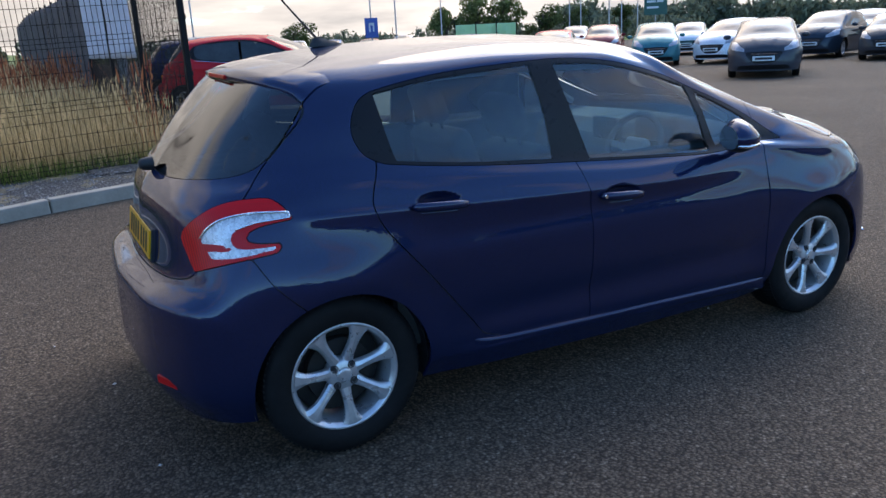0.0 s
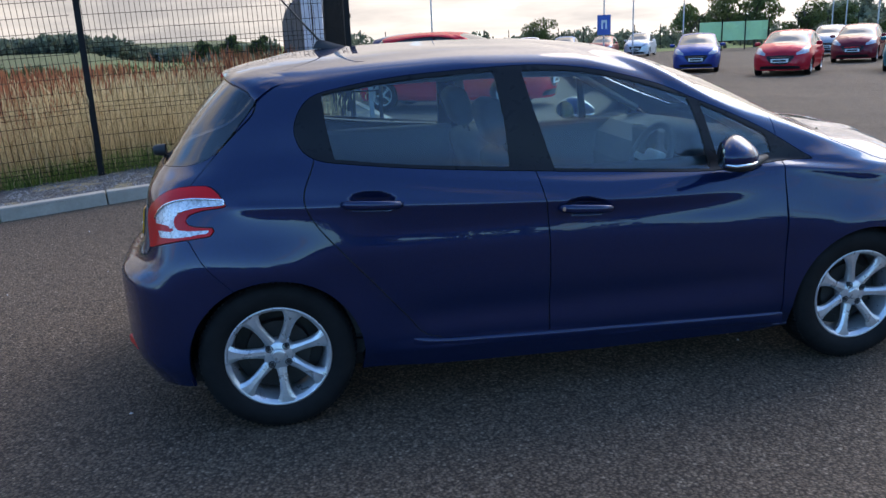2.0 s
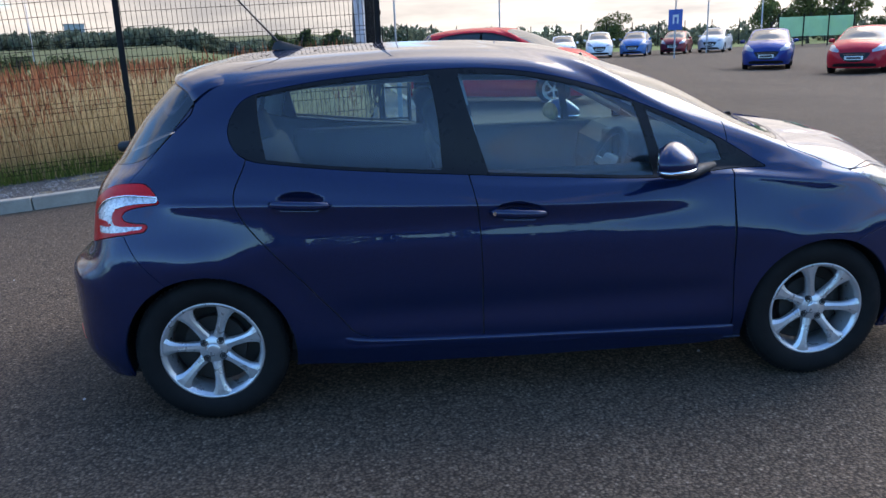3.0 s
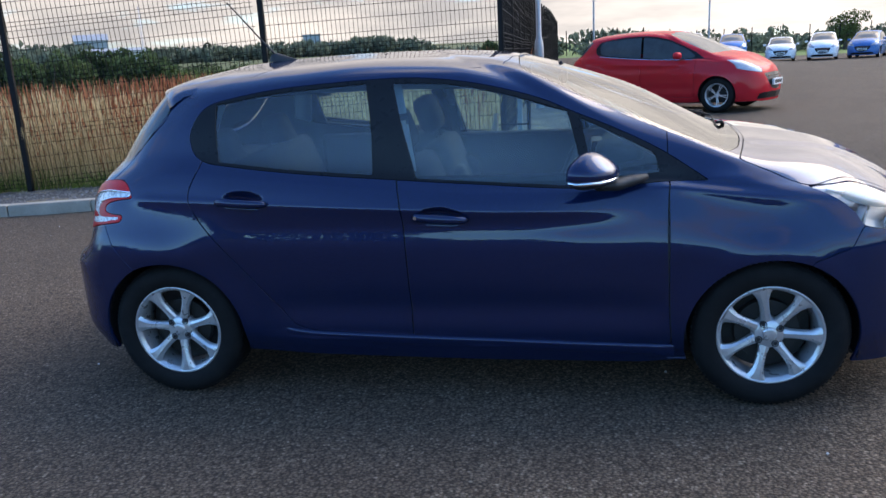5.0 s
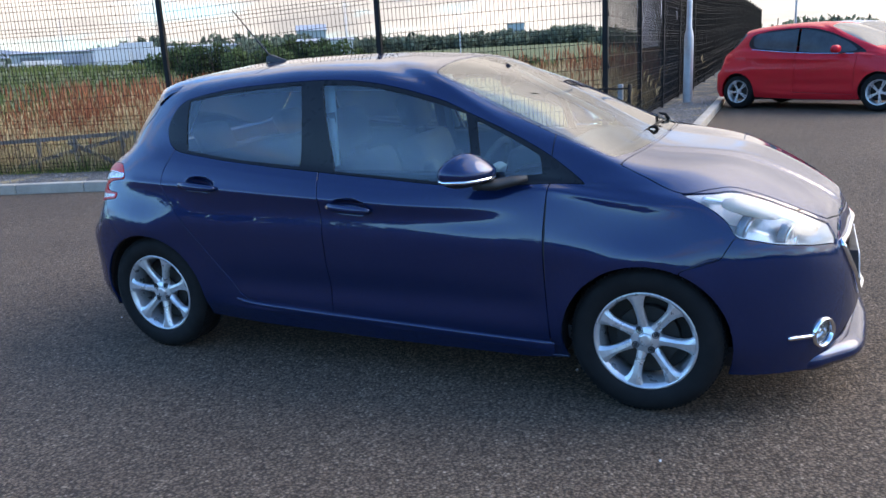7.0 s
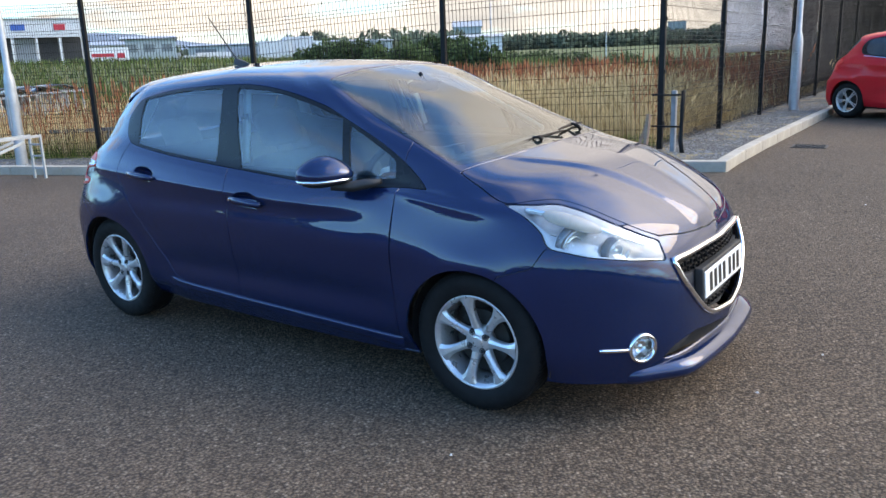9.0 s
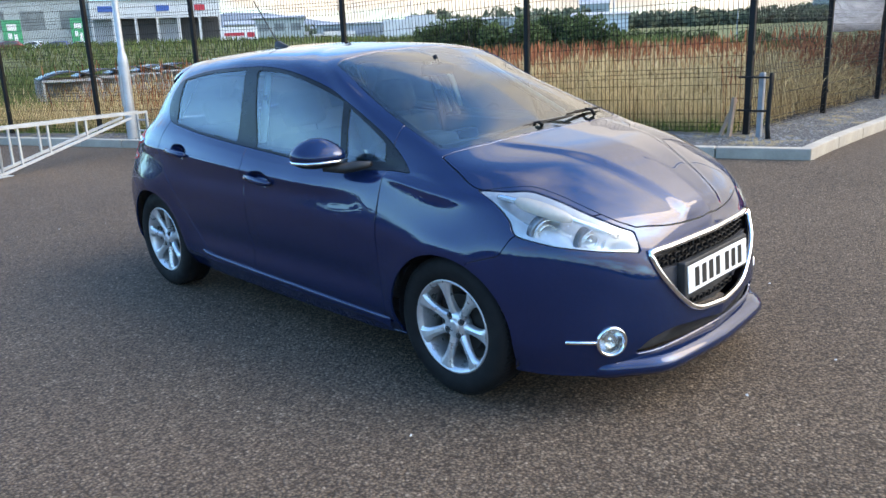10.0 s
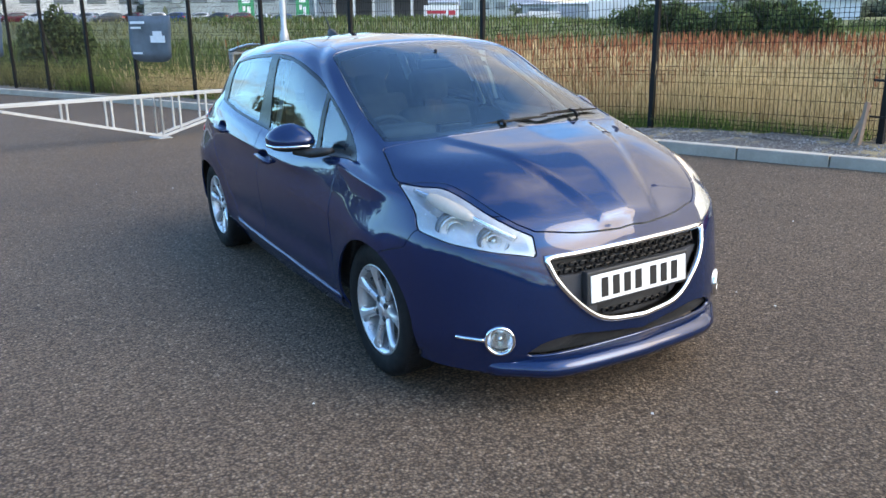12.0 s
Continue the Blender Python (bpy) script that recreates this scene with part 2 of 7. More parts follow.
def lathe(bm, profile, n=32, axis="y"):
    """Turn a profile of (radius, along) about an axis."""
    rings = []
    for k in range(n):
        t = 2 * math.pi * k / n
        c, s = math.cos(t), math.sin(t)
        rings.append([bm.verts.new({"y": (r * c, a, r * s), "z": (r * c, r * s, a), "x": (a, r * c, r * s)}[axis]) for r, a in profile])
    for k in range(n):
        p, q = rings[k], rings[(k + 1) % n]
        for j in range(len(profile) - 1):
            bm.faces.new((p[j], p[j + 1], q[j + 1], q[j]))
    return bm


def prism(bm, outline, y0, y1):
    """A plate of the outline (x, z) from y0 to y1."""
    a = [bm.verts.new((x, y0, z)) for x, z in outline]
    b = [bm.verts.new((x, y1, z)) for x, z in outline]
    n = len(outline)
    for k in range(n):
        bm.faces.new((a[k], a[(k + 1) % n], b[(k + 1) % n], b[k]))
    bm.faces.new(a[::-1])
    bm.faces.new(b)
    return bm


# ---- the body's form: rings from sill to roof, each from the tail round the side to the nose ----
def pchip(t, p, q):
    """Monotone cubic through p (n, ...) at t, taken at q."""
    t, p, q = np.asarray(t, float), np.asarray(p, float), np.asarray(q, float)
    h = np.diff(t)
    sh = (-1,) + (1,) * (p.ndim - 1)
    d = np.diff(p, axis=0) / h.reshape(sh)
    m = np.zeros_like(p)
    w1, w2 = (2 * h[1:] + h[:-1]).reshape(sh), (h[1:] + 2 * h[:-1]).reshape(sh)
    with np.errstate(divide="ignore", invalid="ignore"):
        hm = (w1 + w2) / (w1 / d[:-1] + w2 / d[1:])
    m[1:-1] = np.where(d[:-1] * d[1:] > 0, np.nan_to_num(hm), 0)
    m[0], m[-1] = d[0], d[-1]
    k = np.clip(np.searchsorted(t, q, side="right") - 1, 0, len(t) - 2)
    s = ((q - t[k]) / h[k]).reshape(sh)
    hk = h[k].reshape(sh)
    return (2 * s**3 - 3 * s**2 + 1) * p[k] + (s**3 - 2 * s**2 + s) * hk * m[k] + (-2 * s**3 + 3 * s**2) * p[k + 1] + (s**3 - s**2) * hk * m[k + 1]


def ring(*pts):
    return [tuple(pts[k:k + 3]) for k in range(0, len(pts), 3)]


# columns: tail centre, tail, rear corner, quarter, rear wheel, rear door, b-pillar, front door, wing, front wheel, front corner, nose, nose centre
RINGS = [
    ring(-1.84, 0, .19, -1.82, -.4, .19, -1.71, -.70, .20, -1.58, -.79, .21, -1.27, -.80, .21, -.9, -.79, .21, -.4, -.79, .20, .2, -.79, .19, .8, -.79, .19, 1.27, -.80, .19, 1.6, -.78, .19, 1.84, -.66, .19, 1.98, -.40, .18, 2.03, 0, .18),
    ring(-1.92, 0, .34, -1.89, -.4, .34, -1.77, -.72, .34, -1.6, -.825, .34, -1.27, -.858, .34, -.9, -.85, .34, -.4, -.845, .33, .2, -.845, .32, .8, -.848, .32, 1.27, -.862, .33, 1.6, -.82, .33, 1.87, -.66, .33, 2.02, -.38, .33, 2.07, 0, .33),
    ring(-1.915, 0, .61, -1.885, -.42, .61, -1.775, -.715, .60, -1.6, -.835, .54, -1.27, -.868, .55, -.9, -.86, .53, -.4, -.857, .50, .2, -.857, .48, .8, -.86, .48, 1.27, -.87, .50, 1.6, -.822, .50, 1.855, -.66, .50, 2.01, -.38, .50, 2.06, 0, .50),
    ring(-1.815, 0, .685, -1.79, -.42, .69, -1.715, -.69, .70, -1.56, -.815, .74, -1.27, -.858, .74, -.9, -.865, .72, -.4, -.866, .69, .2, -.866, .66, .8, -.862, .66, 1.27, -.852, .67, 1.57, -.812, .67, 1.82, -.67, .663, 1.965, -.39, .652, 2.02, 0, .64),
    ring(-1.78, 0, .92, -1.74, -.42, .92, -1.645, -.67, .92, -1.49, -.77, .93, -1.27, -.815, .93, -.9, -.842, .91, -.4, -.852, .87, .2, -.85, .84, .8, -.82, .85, 1.25, -.803, .872, 1.52, -.762, .84, 1.745, -.650, .791, 1.905, -.390, .757, 1.975, 0, .753),
    ring(-1.745, 0, .98, -1.70, -.41, .98, -1.60, -.64, .985, -1.43, -.74, 1.0, -1.22, -.79, 1.005, -.9, -.812, .985, -.4, -.826, .937, .2, -.825, .895, .78, -.80, .895, 1.10, -.778, .93, 1.30, -.728, .935, 1.43, -.622, .950, 1.54, -.358, .969, 1.59, 0, .974),
    ring(-1.70, 0, 1.03, -1.655, -.4, 1.03, -1.54, -.60, 1.04, -1.37, -.70, 1.07, -1.16, -.745, 1.08, -.9, -.765, 1.055, -.4, -.78, 1.0, .2, -.78, .945, .74, -.765, .938, 1.0, -.738, .972, 1.125, -.695, 1.004, 1.17, -.575, 1.02, 1.21, -.32, 1.032, 1.23, 0, 1.038),
    ring(-1.55, 0, 1.215, -1.515, -.37, 1.215, -1.42, -.56, 1.205, -1.28, -.645, 1.21, -1.09, -.687, 1.225, -.85, -.70, 1.218, -.4, -.712, 1.205, .13, -.712, 1.175, .52, -.69, 1.15, .61, -.660, 1.187, .645, -.59, 1.216, .675, -.47, 1.245, .705, -.26, 1.272, .72, 0, 1.281),
    ring(-1.36, 0, 1.375, -1.345, -.33, 1.37, -1.29, -.49, 1.355, -1.18, -.56, 1.345, -1.02, -.60, 1.35, -.8, -.615, 1.365, -.4, -.622, 1.388, .05, -.617, 1.378, .235, -.60, 1.352, .28, -.565, 1.375, .27, -.50, 1.395, .24, -.38, 1.412, .21, -.2, 1.428, .20, 0, 1.432),
    ring(-1.25, 0, 1.41, -1.22, -.25, 1.405, -1.15, -.40, 1.40, -1.05, -.45, 1.403, -.9, -.46, 1.413, -.7, -.465, 1.425, -.4, -.465, 1.437, -.1, -.455, 1.43, .03, -.44, 1.422, .06, -.40, 1.427, .07, -.34, 1.432, .07, -.25, 1.437, .06, -.13, 1.443, .06, 0, 1.446),
    ring(-1.15, 0, 1.432, -1.1, 0, 1.437, -1.0, 0, 1.444, -.9, 0, 1.45, -.78, 0, 1.455, -.62, 0, 1.46, -.42, 0, 1.462, -.25, 0, 1.46, -.17, 0, 1.459, -.14, 0, 1.459, -.12, 0, 1.458, -.1, 0, 1.458, -.09, 0, 1.457, -.08, 0, 1.457),
]


def body_grid(nu=300, steps=(8, 10, 12, 14, 16, 16, 17, 17, 10, 10)):
    """Points and normals of the right half of the body as a grid, rows from sill to roof."""
    R = np.array(RINGS)
    seg = np.linalg.norm(np.diff(R, axis=1), axis=2)
    col = np.concatenate([[0], np.cumsum(seg[:8].mean(axis=0))])
    tq = np.linspace(0, col[-1], nu)
    rows = np.stack([pchip(col, r, tq) for r in R])
    rv = np.arange(len(R), dtype=float)
    vq = np.concatenate([k + np.arange(n) / n for k, n in enumerate(steps)] + [[len(R) - 1]])
    P = pchip(rv, rows, vq)
    P0 = P.copy()
    for k in range(60):
        E = np.pad(P, ((1, 1), (1, 1), (0, 0)), mode="edge")
        E[1:-1, 0], E[1:-1, -1] = P[:, 1] * (1, -1, 1), P[:, -2] * (1, -1, 1)
        E[0], E[-1] = 2 * E[1] - E[2], E[-3] * (1, -1, 1)
        S = (E[:-2, 1:-1] + E[2:, 1:-1] + E[1:-1, :-2] + E[1:-1, 2:]) / 4
        P = P + (0.6 if k % 2 == 0 else -0.55) * (S - P)
        P[:, 0, 1] = P[:, -1, 1] = 0
        P[0], P[-1] = P0[0], P0[-1]
    # ease the corner where the windscreen pillar meets the roof
    c = P - np.array((.24, -.55, 1.37))
    soft = np.exp(-((c[..., 0] / .28) ** 2 + (c[..., 1] / .16) ** 2 + (c[..., 2] / .14) ** 2))[..., None]
    for k in range(40):
        E = np.pad(P, ((1, 1), (1, 1), (0, 0)), mode="edge")
        P = P + .5 * soft * ((E[:-2, 1:-1] + E[2:, 1:-1] + E[1:-1, :-2] + E[1:-1, 2:]) / 4 - P)
    return P


def grid_normals(P):
    du, dv = np.gradient(P, axis=1), np.gradient(P, axis=0)
    n = np.cross(du, dv)
    n /= np.linalg.norm(n, axis=2, keepdims=True) + 1e-12
    return n


def line_at(q, pts):
    a = np.array(pts, float)
    return np.interp(q, a[:, 0], a[:, 1])


def step(e0, e1, q):
    t = np.clip((q - e0) / (e1 - e0), 0, 1)
    return t * t * (3 - 2 * t)


def sculpt(P):
    """Press the folds, wheel-arch lips and sill into the smooth form."""
    N = grid_normals(P)
    x, y, z = P[..., 0], P[..., 1], P[..., 2]
    side = step(0.45, 0.62, -y) * step(0.35, 0.8, -N[..., 1])
    h = np.zeros_like(x)
    # fold from the tail lamp through the handles
    zl = line_at(x, [(-1.5, .915), (-1.0, .895), (-.4, .862), (.2, .835), (.8, .82)])
    h += 0.010 * np.exp((.006 - np.hypot(z - zl, .006)) / 0.022) * step(-1.45, -1.3, x) * (1 - step(0.25, 0.8, x))
    # fold of the wing, running back from the headlamp
    zw = line_at(x, [(.5, .93), (.9, .905), (1.34, .852), (1.6, .82)])
    h += 0.009 * np.exp((.006 - np.hypot(z - zw, .006)) / 0.02) * step(.6, .9, x) * (1 - step(1.25, 1.45, x))
    h -= 0.010 * np.exp(-((z - zw - 0.035) / 0.022) ** 2) * step(.7, .95, x) * (1 - step(1.05, 1.38, x))
    # hollow of the doors above the sill, and the sill itself
    mid = step(-.95, -.6, x) * (1 - step(.75, .95, x))
    h -= 0.014 * np.exp(-((z - .43) / .07) ** 2) * mid
    zs = line_at(x, [(-.7, .318), (.1, .285), (.9, .262)])
    h += 0.016 * (1 - step(-0.012, 0.004, z - zs)) * mid
    # swelling haunches over the wheels
    h += 0.020 * np.exp(-((z - .69) / .085) ** 2) * np.exp(-((x + 1.30) / .34) ** 2)
    h += 0.014 * np.exp(-((z - .66) / .085) ** 2) * np.exp(-((x - 1.24) / .30) ** 2)
    h -= 0.008 * np.exp(-((z - .78) / .05) ** 2) * step(-1.1, -.7, x) * (1 - step(.5, .85, x))
    for cx, top in ((-1.255, .372), (1.262, .362)):
        r = np.hypot(x - cx, z - .305)
        h += 0.006 * np.exp(-((r - top + .03) / .055) ** 2) * step(.2, .34, z)
    h *= side
    # raised middle of the bonnet, narrowing to the nose
    yl = line_at(x, [(1.0, .50), (1.3, .40), (1.7, .24), (1.95, .15)])
    h += .011 * step(.035, -.035, -y - yl) * step(1.1, 1.35, x) * step(.25, .5, N[..., 2]) * step(1.985, 1.94, x)
    return P + N * h[..., None]


# ---- sheets: triangle skins that can be cut along outlines ----
def compact(V, N, T):
    use, inv = np.unique(T.reshape(-1), return_inverse=True)
    return V[use], N[use], inv.reshape(-1, 3)


def cut(S, f):
    """Split a sheet along f = 0. Returns the part inside (f <= 0) and the part outside."""
    V, N, T = S
    if len(T) == 0:
        return S, S
    f = np.where(np.abs(f) < 1e-7, -1e-7, f)
    pos = f > 0
    c = pos[T].sum(axis=1)
    inn, out = [T[c == 0]], [T[c == 3]]
    mixed = (c == 1) | (c == 2)
    M, cm = T[mixed], c[mixed]
    if len(M):
        k = np.argmax(pos[M] == (cm == 1)[:, None], axis=1)
        r = np.arange(len(M))
        a, b, d = M[r, k], M[r, (k + 1) % 3], M[r, (k + 2) % 3]
        e = np.concatenate([np.stack([a, b], 1), np.stack([a, d], 1)])
        key, inv = np.unique(np.sort(e, axis=1), axis=0, return_inverse=True)
        inv = inv.reshape(-1)
        t = (f[key[:, 0]] / (f[key[:, 0]] - f[key[:, 1]]))[:, None]
        base = len(V)
        V = np.concatenate([V, V[key[:, 0]] * (1 - t) + V[key[:, 1]] * t])
        n = N[key[:, 0]] * (1 - t) + N[key[:, 1]] * t
        N = np.concatenate([N, n / np.linalg.norm(n, axis=1, keepdims=True)])
        p, q = inv[:len(M)] + base, inv[len(M):] + base
        lone = np.stack([a, p, q], 1)
        rest = np.concatenate([np.stack([p, b, d], 1), np.stack([p, d, q], 1)])
        one = cm == 1
        out.append(lone[one])
        inn.append(lone[~one])
        two = np.concatenate([one, one])
        inn.append(rest[two])
        out.append(rest[~two])
    return compact(V, N, np.concatenate(inn)), compact(V, N, np.concatenate(out))


def loop(pts, n=6, closed=True):
    """A smooth line through points; a point with a last entry None is a corner."""
    dim = 2 if len([c for c in pts[0] if c is not None]) == 2 else 3
    P = np.array([p[:dim] for p in pts], float)
    corner = [len(p) > dim for p in pts]
    m = len(P)
    out = []
    for i in range(m if closed else m - 1):
        j = (i + 1) % m
        d = P[j] - P[i]
        prev = P[i - 1] if (closed or i) else P[i]
        nxt = P[(j + 1) % m] if (closed or j + 1 < m) else P[j]
        ta = d if corner[i] else (P[j] - prev) / 2
        tb = d if corner[j] else (nxt - P[i]) / 2
        L = np.linalg.norm(d)
        for v in (ta, tb):
            s = np.linalg.norm(v)
            if s > L:
                v *= L / s
        for s in np.arange(n) / n:
            out.append((2 * s**3 - 3 * s**2 + 1) * P[i] + (s**3 - 2 * s**2 + s) * ta + (-2 * s**3 + 3 * s**2) * P[j] + (s**3 - s**2) * tb)
    if not closed:
        out.append(P[-1])
    return np.array(out)


def distance(Q, poly):
    """Signed distance of points from a closed outline; negative inside."""
    best = np.full(len(Q), 1e9)
    odd = np.zeros(len(Q), bool)
    for a, b in zip(poly, np.roll(poly, -1, axis=0)):
        d = b - a
        t = np.clip(((Q - a) @ d) / max(1e-12, d @ d), 0, 1)
        best = np.minimum(best, np.linalg.norm(Q - a - t[:, None] * d, axis=1))
        up = (a[1] > Q[:, 1]) != (b[1] > Q[:, 1])
        if up.any():
            odd ^= up & (Q[:, 0] < a[0] + d[0] * (Q[:, 1] - a[1]) / (d[1] if d[1] else 1e-12))
    return np.where(odd, -best, best)


def basis(n):
    n = np.array(n, float)
    n /= np.linalg.norm(n)
    a = np.cross((0, 0, 1) if abs(n[2]) < 0.95 else (1, 0, 0), n)
    a /= np.linalg.norm(a)
    return n, a, np.cross(n, a)


def outline_field(S, pts, n=(0, -1, 0), reach=0.4, facing=0.0, smooth=6):
    """The signed distance of a sheet's points from an outline, seen along n."""
    V, N, _ = S
    n, a, b = basis(n)
    if len([c for c in pts[0] if c is not None]) == 2:
        pts = [(p[0], 0.0, p[1]) + tuple(p[2:]) for p in pts]
        deep = None
    L = loop(pts, smooth)
    poly = np.stack([L @ a, L @ b], 1)
    Q = np.stack([V @ a, V @ b], 1)
    f = distance(Q, poly)
    lo, hi = poly.min(axis=0) - reach, poly.max(axis=0) + reach
    far = ((Q < lo) | (Q > hi)).any(axis=1) | (N @ n < facing)
    return np.where(far, np.maximum(f, 0.05), f)


def take(S, pts, gap=0.0, **kw):
    """Cut an outline out of a sheet: the piece and the rest, with a gap between them."""
    f = outline_field(S, pts, **kw)
    if gap == 0:
        return cut(S, f)
    piece, _ = cut(S, f + gap)
    _, rest = cut(S, f - gap)
    return piece, rest


def rim(S, depth):
    """A returned edge all round a sheet, turned inward by depth."""
    V, N, T = S
    E = np.concatenate([T[:, [0, 1]], T[:, [1, 2]], T[:, [2, 0]]])
    key = np.sort(E, axis=1)
    _, first, count = np.unique(key, axis=0, return_index=True, return_counts=True)
    B = E[first[count == 1]]
    B = B[~((np.abs(V[B[:, 0], 1]) < 1e-5) & (np.abs(V[B[:, 1], 1]) < 1e-5))]
    ids, inv = np.unique(B.reshape(-1), return_inverse=True)
    inv = inv.reshape(-1, 2)
    m, base = len(ids), len(V)
    W = np.concatenate([V, V[ids], V[ids] - N[ids] * depth])
    M = np.concatenate([N, np.zeros((2 * m, 3))])
    a, b = inv[:, 0] + base, inv[:, 1] + base
    R = np.concatenate([np.stack([b, a, a + m], 1), np.stack([b, a + m, b + m], 1)])
    return W, M, np.concatenate([T, R])


def main_piece(S):
    """The sheet without the slivers that cutting left behind."""
    V, N, T = S
    key = np.unique(np.round(V, 5), axis=0, return_inverse=True)[1].reshape(-1)
    lab = np.arange(key.max() + 1)
    K = key[T]
    while True:
        low = lab[K].min(axis=1)
        new_lab = lab.copy()
        for c in range(3):
            np.minimum.at(new_lab, K[:, c], low)
        new_lab = new_lab[new_lab]
        if (new_lab == lab).all():
            break
        lab = new_lab
    piece = lab[K[:, 0]]
    ids, count = np.unique(piece, return_counts=True)
    return compact(V, N, T[np.isin(piece, ids[count > .05 * len(T)])])


def flip(S):
    V, N, T = S
    return V * (1, -1, 1), N * (1, -1, 1), T[:, ::-1]


def shift(S, d):
    return S[0] + S[1] * d, S[1], S[2]


def skin(name, S, material, parent, both=False, label="", mirrored=False, edge=0.012):
    """A sheet as a mesh object; both: with its mirror image in one mesh."""
    if edge:
        S = rim(S, edge)
    if mirrored:
        S = flip(S)
    if both:
        F = flip(S)
        S = np.concatenate([S[0], F[0]]), np.concatenate([S[1], F[1]]), np.concatenate([S[2], F[2] + len(S[0])])
    V, N, T = S
    # one joined shell: corners that meet share a point and keep their own normals
    _, first, key = np.unique(np.round(V, 4), axis=0, return_index=True, return_inverse=True)
    key = key.reshape(-1)
    K = key[T]
    keep = (K[:, 0] != K[:, 1]) & (K[:, 1] != K[:, 2]) & (K[:, 0] != K[:, 2])
    keep[keep] = np.isin(np.arange(keep.sum()), np.unique(np.sort(K[keep], axis=1), axis=0, return_index=True)[1])
    me = bpy.data.meshes.new(name)
    me.from_pydata(V[first].tolist(), [], K[keep].tolist())
    me.shade_smooth()
    me.normals_split_custom_set(N[T[keep]].reshape(-1, 3).tolist())
    me.materials.append(material)
    ob = new(name, me)
    ob.parent = parent
    if label:
        tagged(ob, label)
    return ob


def grid_sheet(P, N=None):
    nv, nu, _ = P.shape
    N = grid_normals(P) if N is None else N
    i = np.arange(nv * nu).reshape(nv, nu)
    Q = np.stack([i[:-1, :-1], i[:-1, 1:], i[1:, 1:], i[1:, :-1]], -1).reshape(-1, 4)
    return P.reshape(-1, 3), N.reshape(-1, 3), np.concatenate([Q[:, [0, 1, 2]], Q[:, [0, 2, 3]]])


# ---- the blue hatchback ----
def lens_material():
    """Red lamp plastic with fine upright ribs inside."""
    m = Mat("red_lens")
    w = m.node("TexWave", Scale=55.0, Distortion=1.5)
    m.link(m.coords(), w.inputs["Vector"])
    m.set(Base_Color=m.ramp(w.outputs["Color"], (0, (.62, .003, .006)), (1, (.95, .008, .012))), Roughness=.3, Coat_Weight=.12, Coat_Roughness=.02, Specular_IOR_Level=.25)
    return m.m


RED_LENS = lens_material()
CLEAR_BAND = simple("lamp_silver", (0.74, 0.71, 0.70), 0.28, metal=0.35, var=0.3, scale=26, bump=.5, bscale=60)
LAMP_CHROME = simple("lamp_reflector", (0.92, 0.91, 0.89), 0.14, metal=0.85, var=0.08, scale=25)
LAMP_BOWL = simple("lamp_bowl", (0.74, 0.74, 0.72), 0.24, metal=0.45, var=0.12, scale=22, bump=0.35, bscale=38)
LAMP_BEZEL = simple("lamp_bezel", (0.26, 0.26, 0.265), 0.25, metal=0.6, var=0.2, scale=30)
AMBER = simple("amber_lens", (0.90, 0.72, 0.57), 0.2, var=0.1, scale=40)
LENS = glass("lamp_lens", (0.97, 0.98, 0.98), 0.98, ior=1.38)
SEAT = simple("seat_cloth", (0.07, 0.073, 0.076), 0.9, var=0.2, scale=14, bump=0.2, bscale=260)
CABIN = simple("cabin_plastic", (0.06, 0.063, 0.066), 0.65, var=0.15, bump=0.15, bscale=350)
LIGHT_TRIM = simple("pale_pillar_trim", (0.52, 0.53, 0.53), 0.7, var=0.06)
PLATE_WHITE = simple("white_plate", (0.80, 0.80, 0.78), 0.35, var=0.04)
PLATE_YELLOW = simple("yellow_plate", (0.98, 0.38, 0.0), 0.35, var=0.05)
INK = simple("black_ink", (0.012, 0.012, 0.012), 0.5, var=0.1)
MIRROR_GLASS = simple("mirror_glass", (0.9, 0.92, 0.92), 0.02, metal=1.0, var=0.02)

WHEELS_X = (-1.269, 1.269)
CROSS_FALL = 1.5
FOG_HOLE = [(1.907 + .037 * math.cos(t), -.602 + .043 * math.cos(t), .333 + .057 * math.sin(t)) for t in np.linspace(0, 2 * math.pi, 20, endpoint=False)]
WINDOWS = [(-1.136, 1.175), (-1.10, 1.255), (-1.03, 1.299), (-.74, 1.345), (-.34, 1.366), (-.11, 1.363), (.122, 1.331), (.363, 1.266), (.51, 1.203), (.69, 1.126), (.85, 1.045), (1.025, .931, None), (.855, .930), (.54, .915), (.087, .942), (-.236, .968), (-.70, 1.01), (-1.016, 1.05), (-1.075, 1.068), (-1.118, 1.105)]
REAR_PANE = [(-1.024, 1.293, None), (-.74, 1.330), (-.345, 1.353, None), (-.321, 1.18), (-.313, .988, None), (-.70, 1.022), (-.994, 1.059, None), (-1.012, 1.161)]
FRONT_PANE = [(-.231, 1.350, None), (.004, 1.335), (.239, 1.285), (.486, 1.208, None), (.523, 1.06), (.545, .922, None), (.089, .952), (-.131, .969, None), (-.195, 1.197)]
CORNER_PANE = [(.535, 1.180, None), (.68, 1.112), (.825, 1.038, None), (.842, .965, None), (.59, .942, None)]
REAR_DOOR = [(-1.070, 1.10, None), (-1.074, 1.052), (-1.121, .935), (-1.089, .841), (-.993, .719), (-.894, .601), (-.75, .424), (-.69, .352), (-.60, .322, None), (-.171, .300, None), (-.174, .588), (-.184, .817), (-.215, .983), (-.24, 1.10, None)]
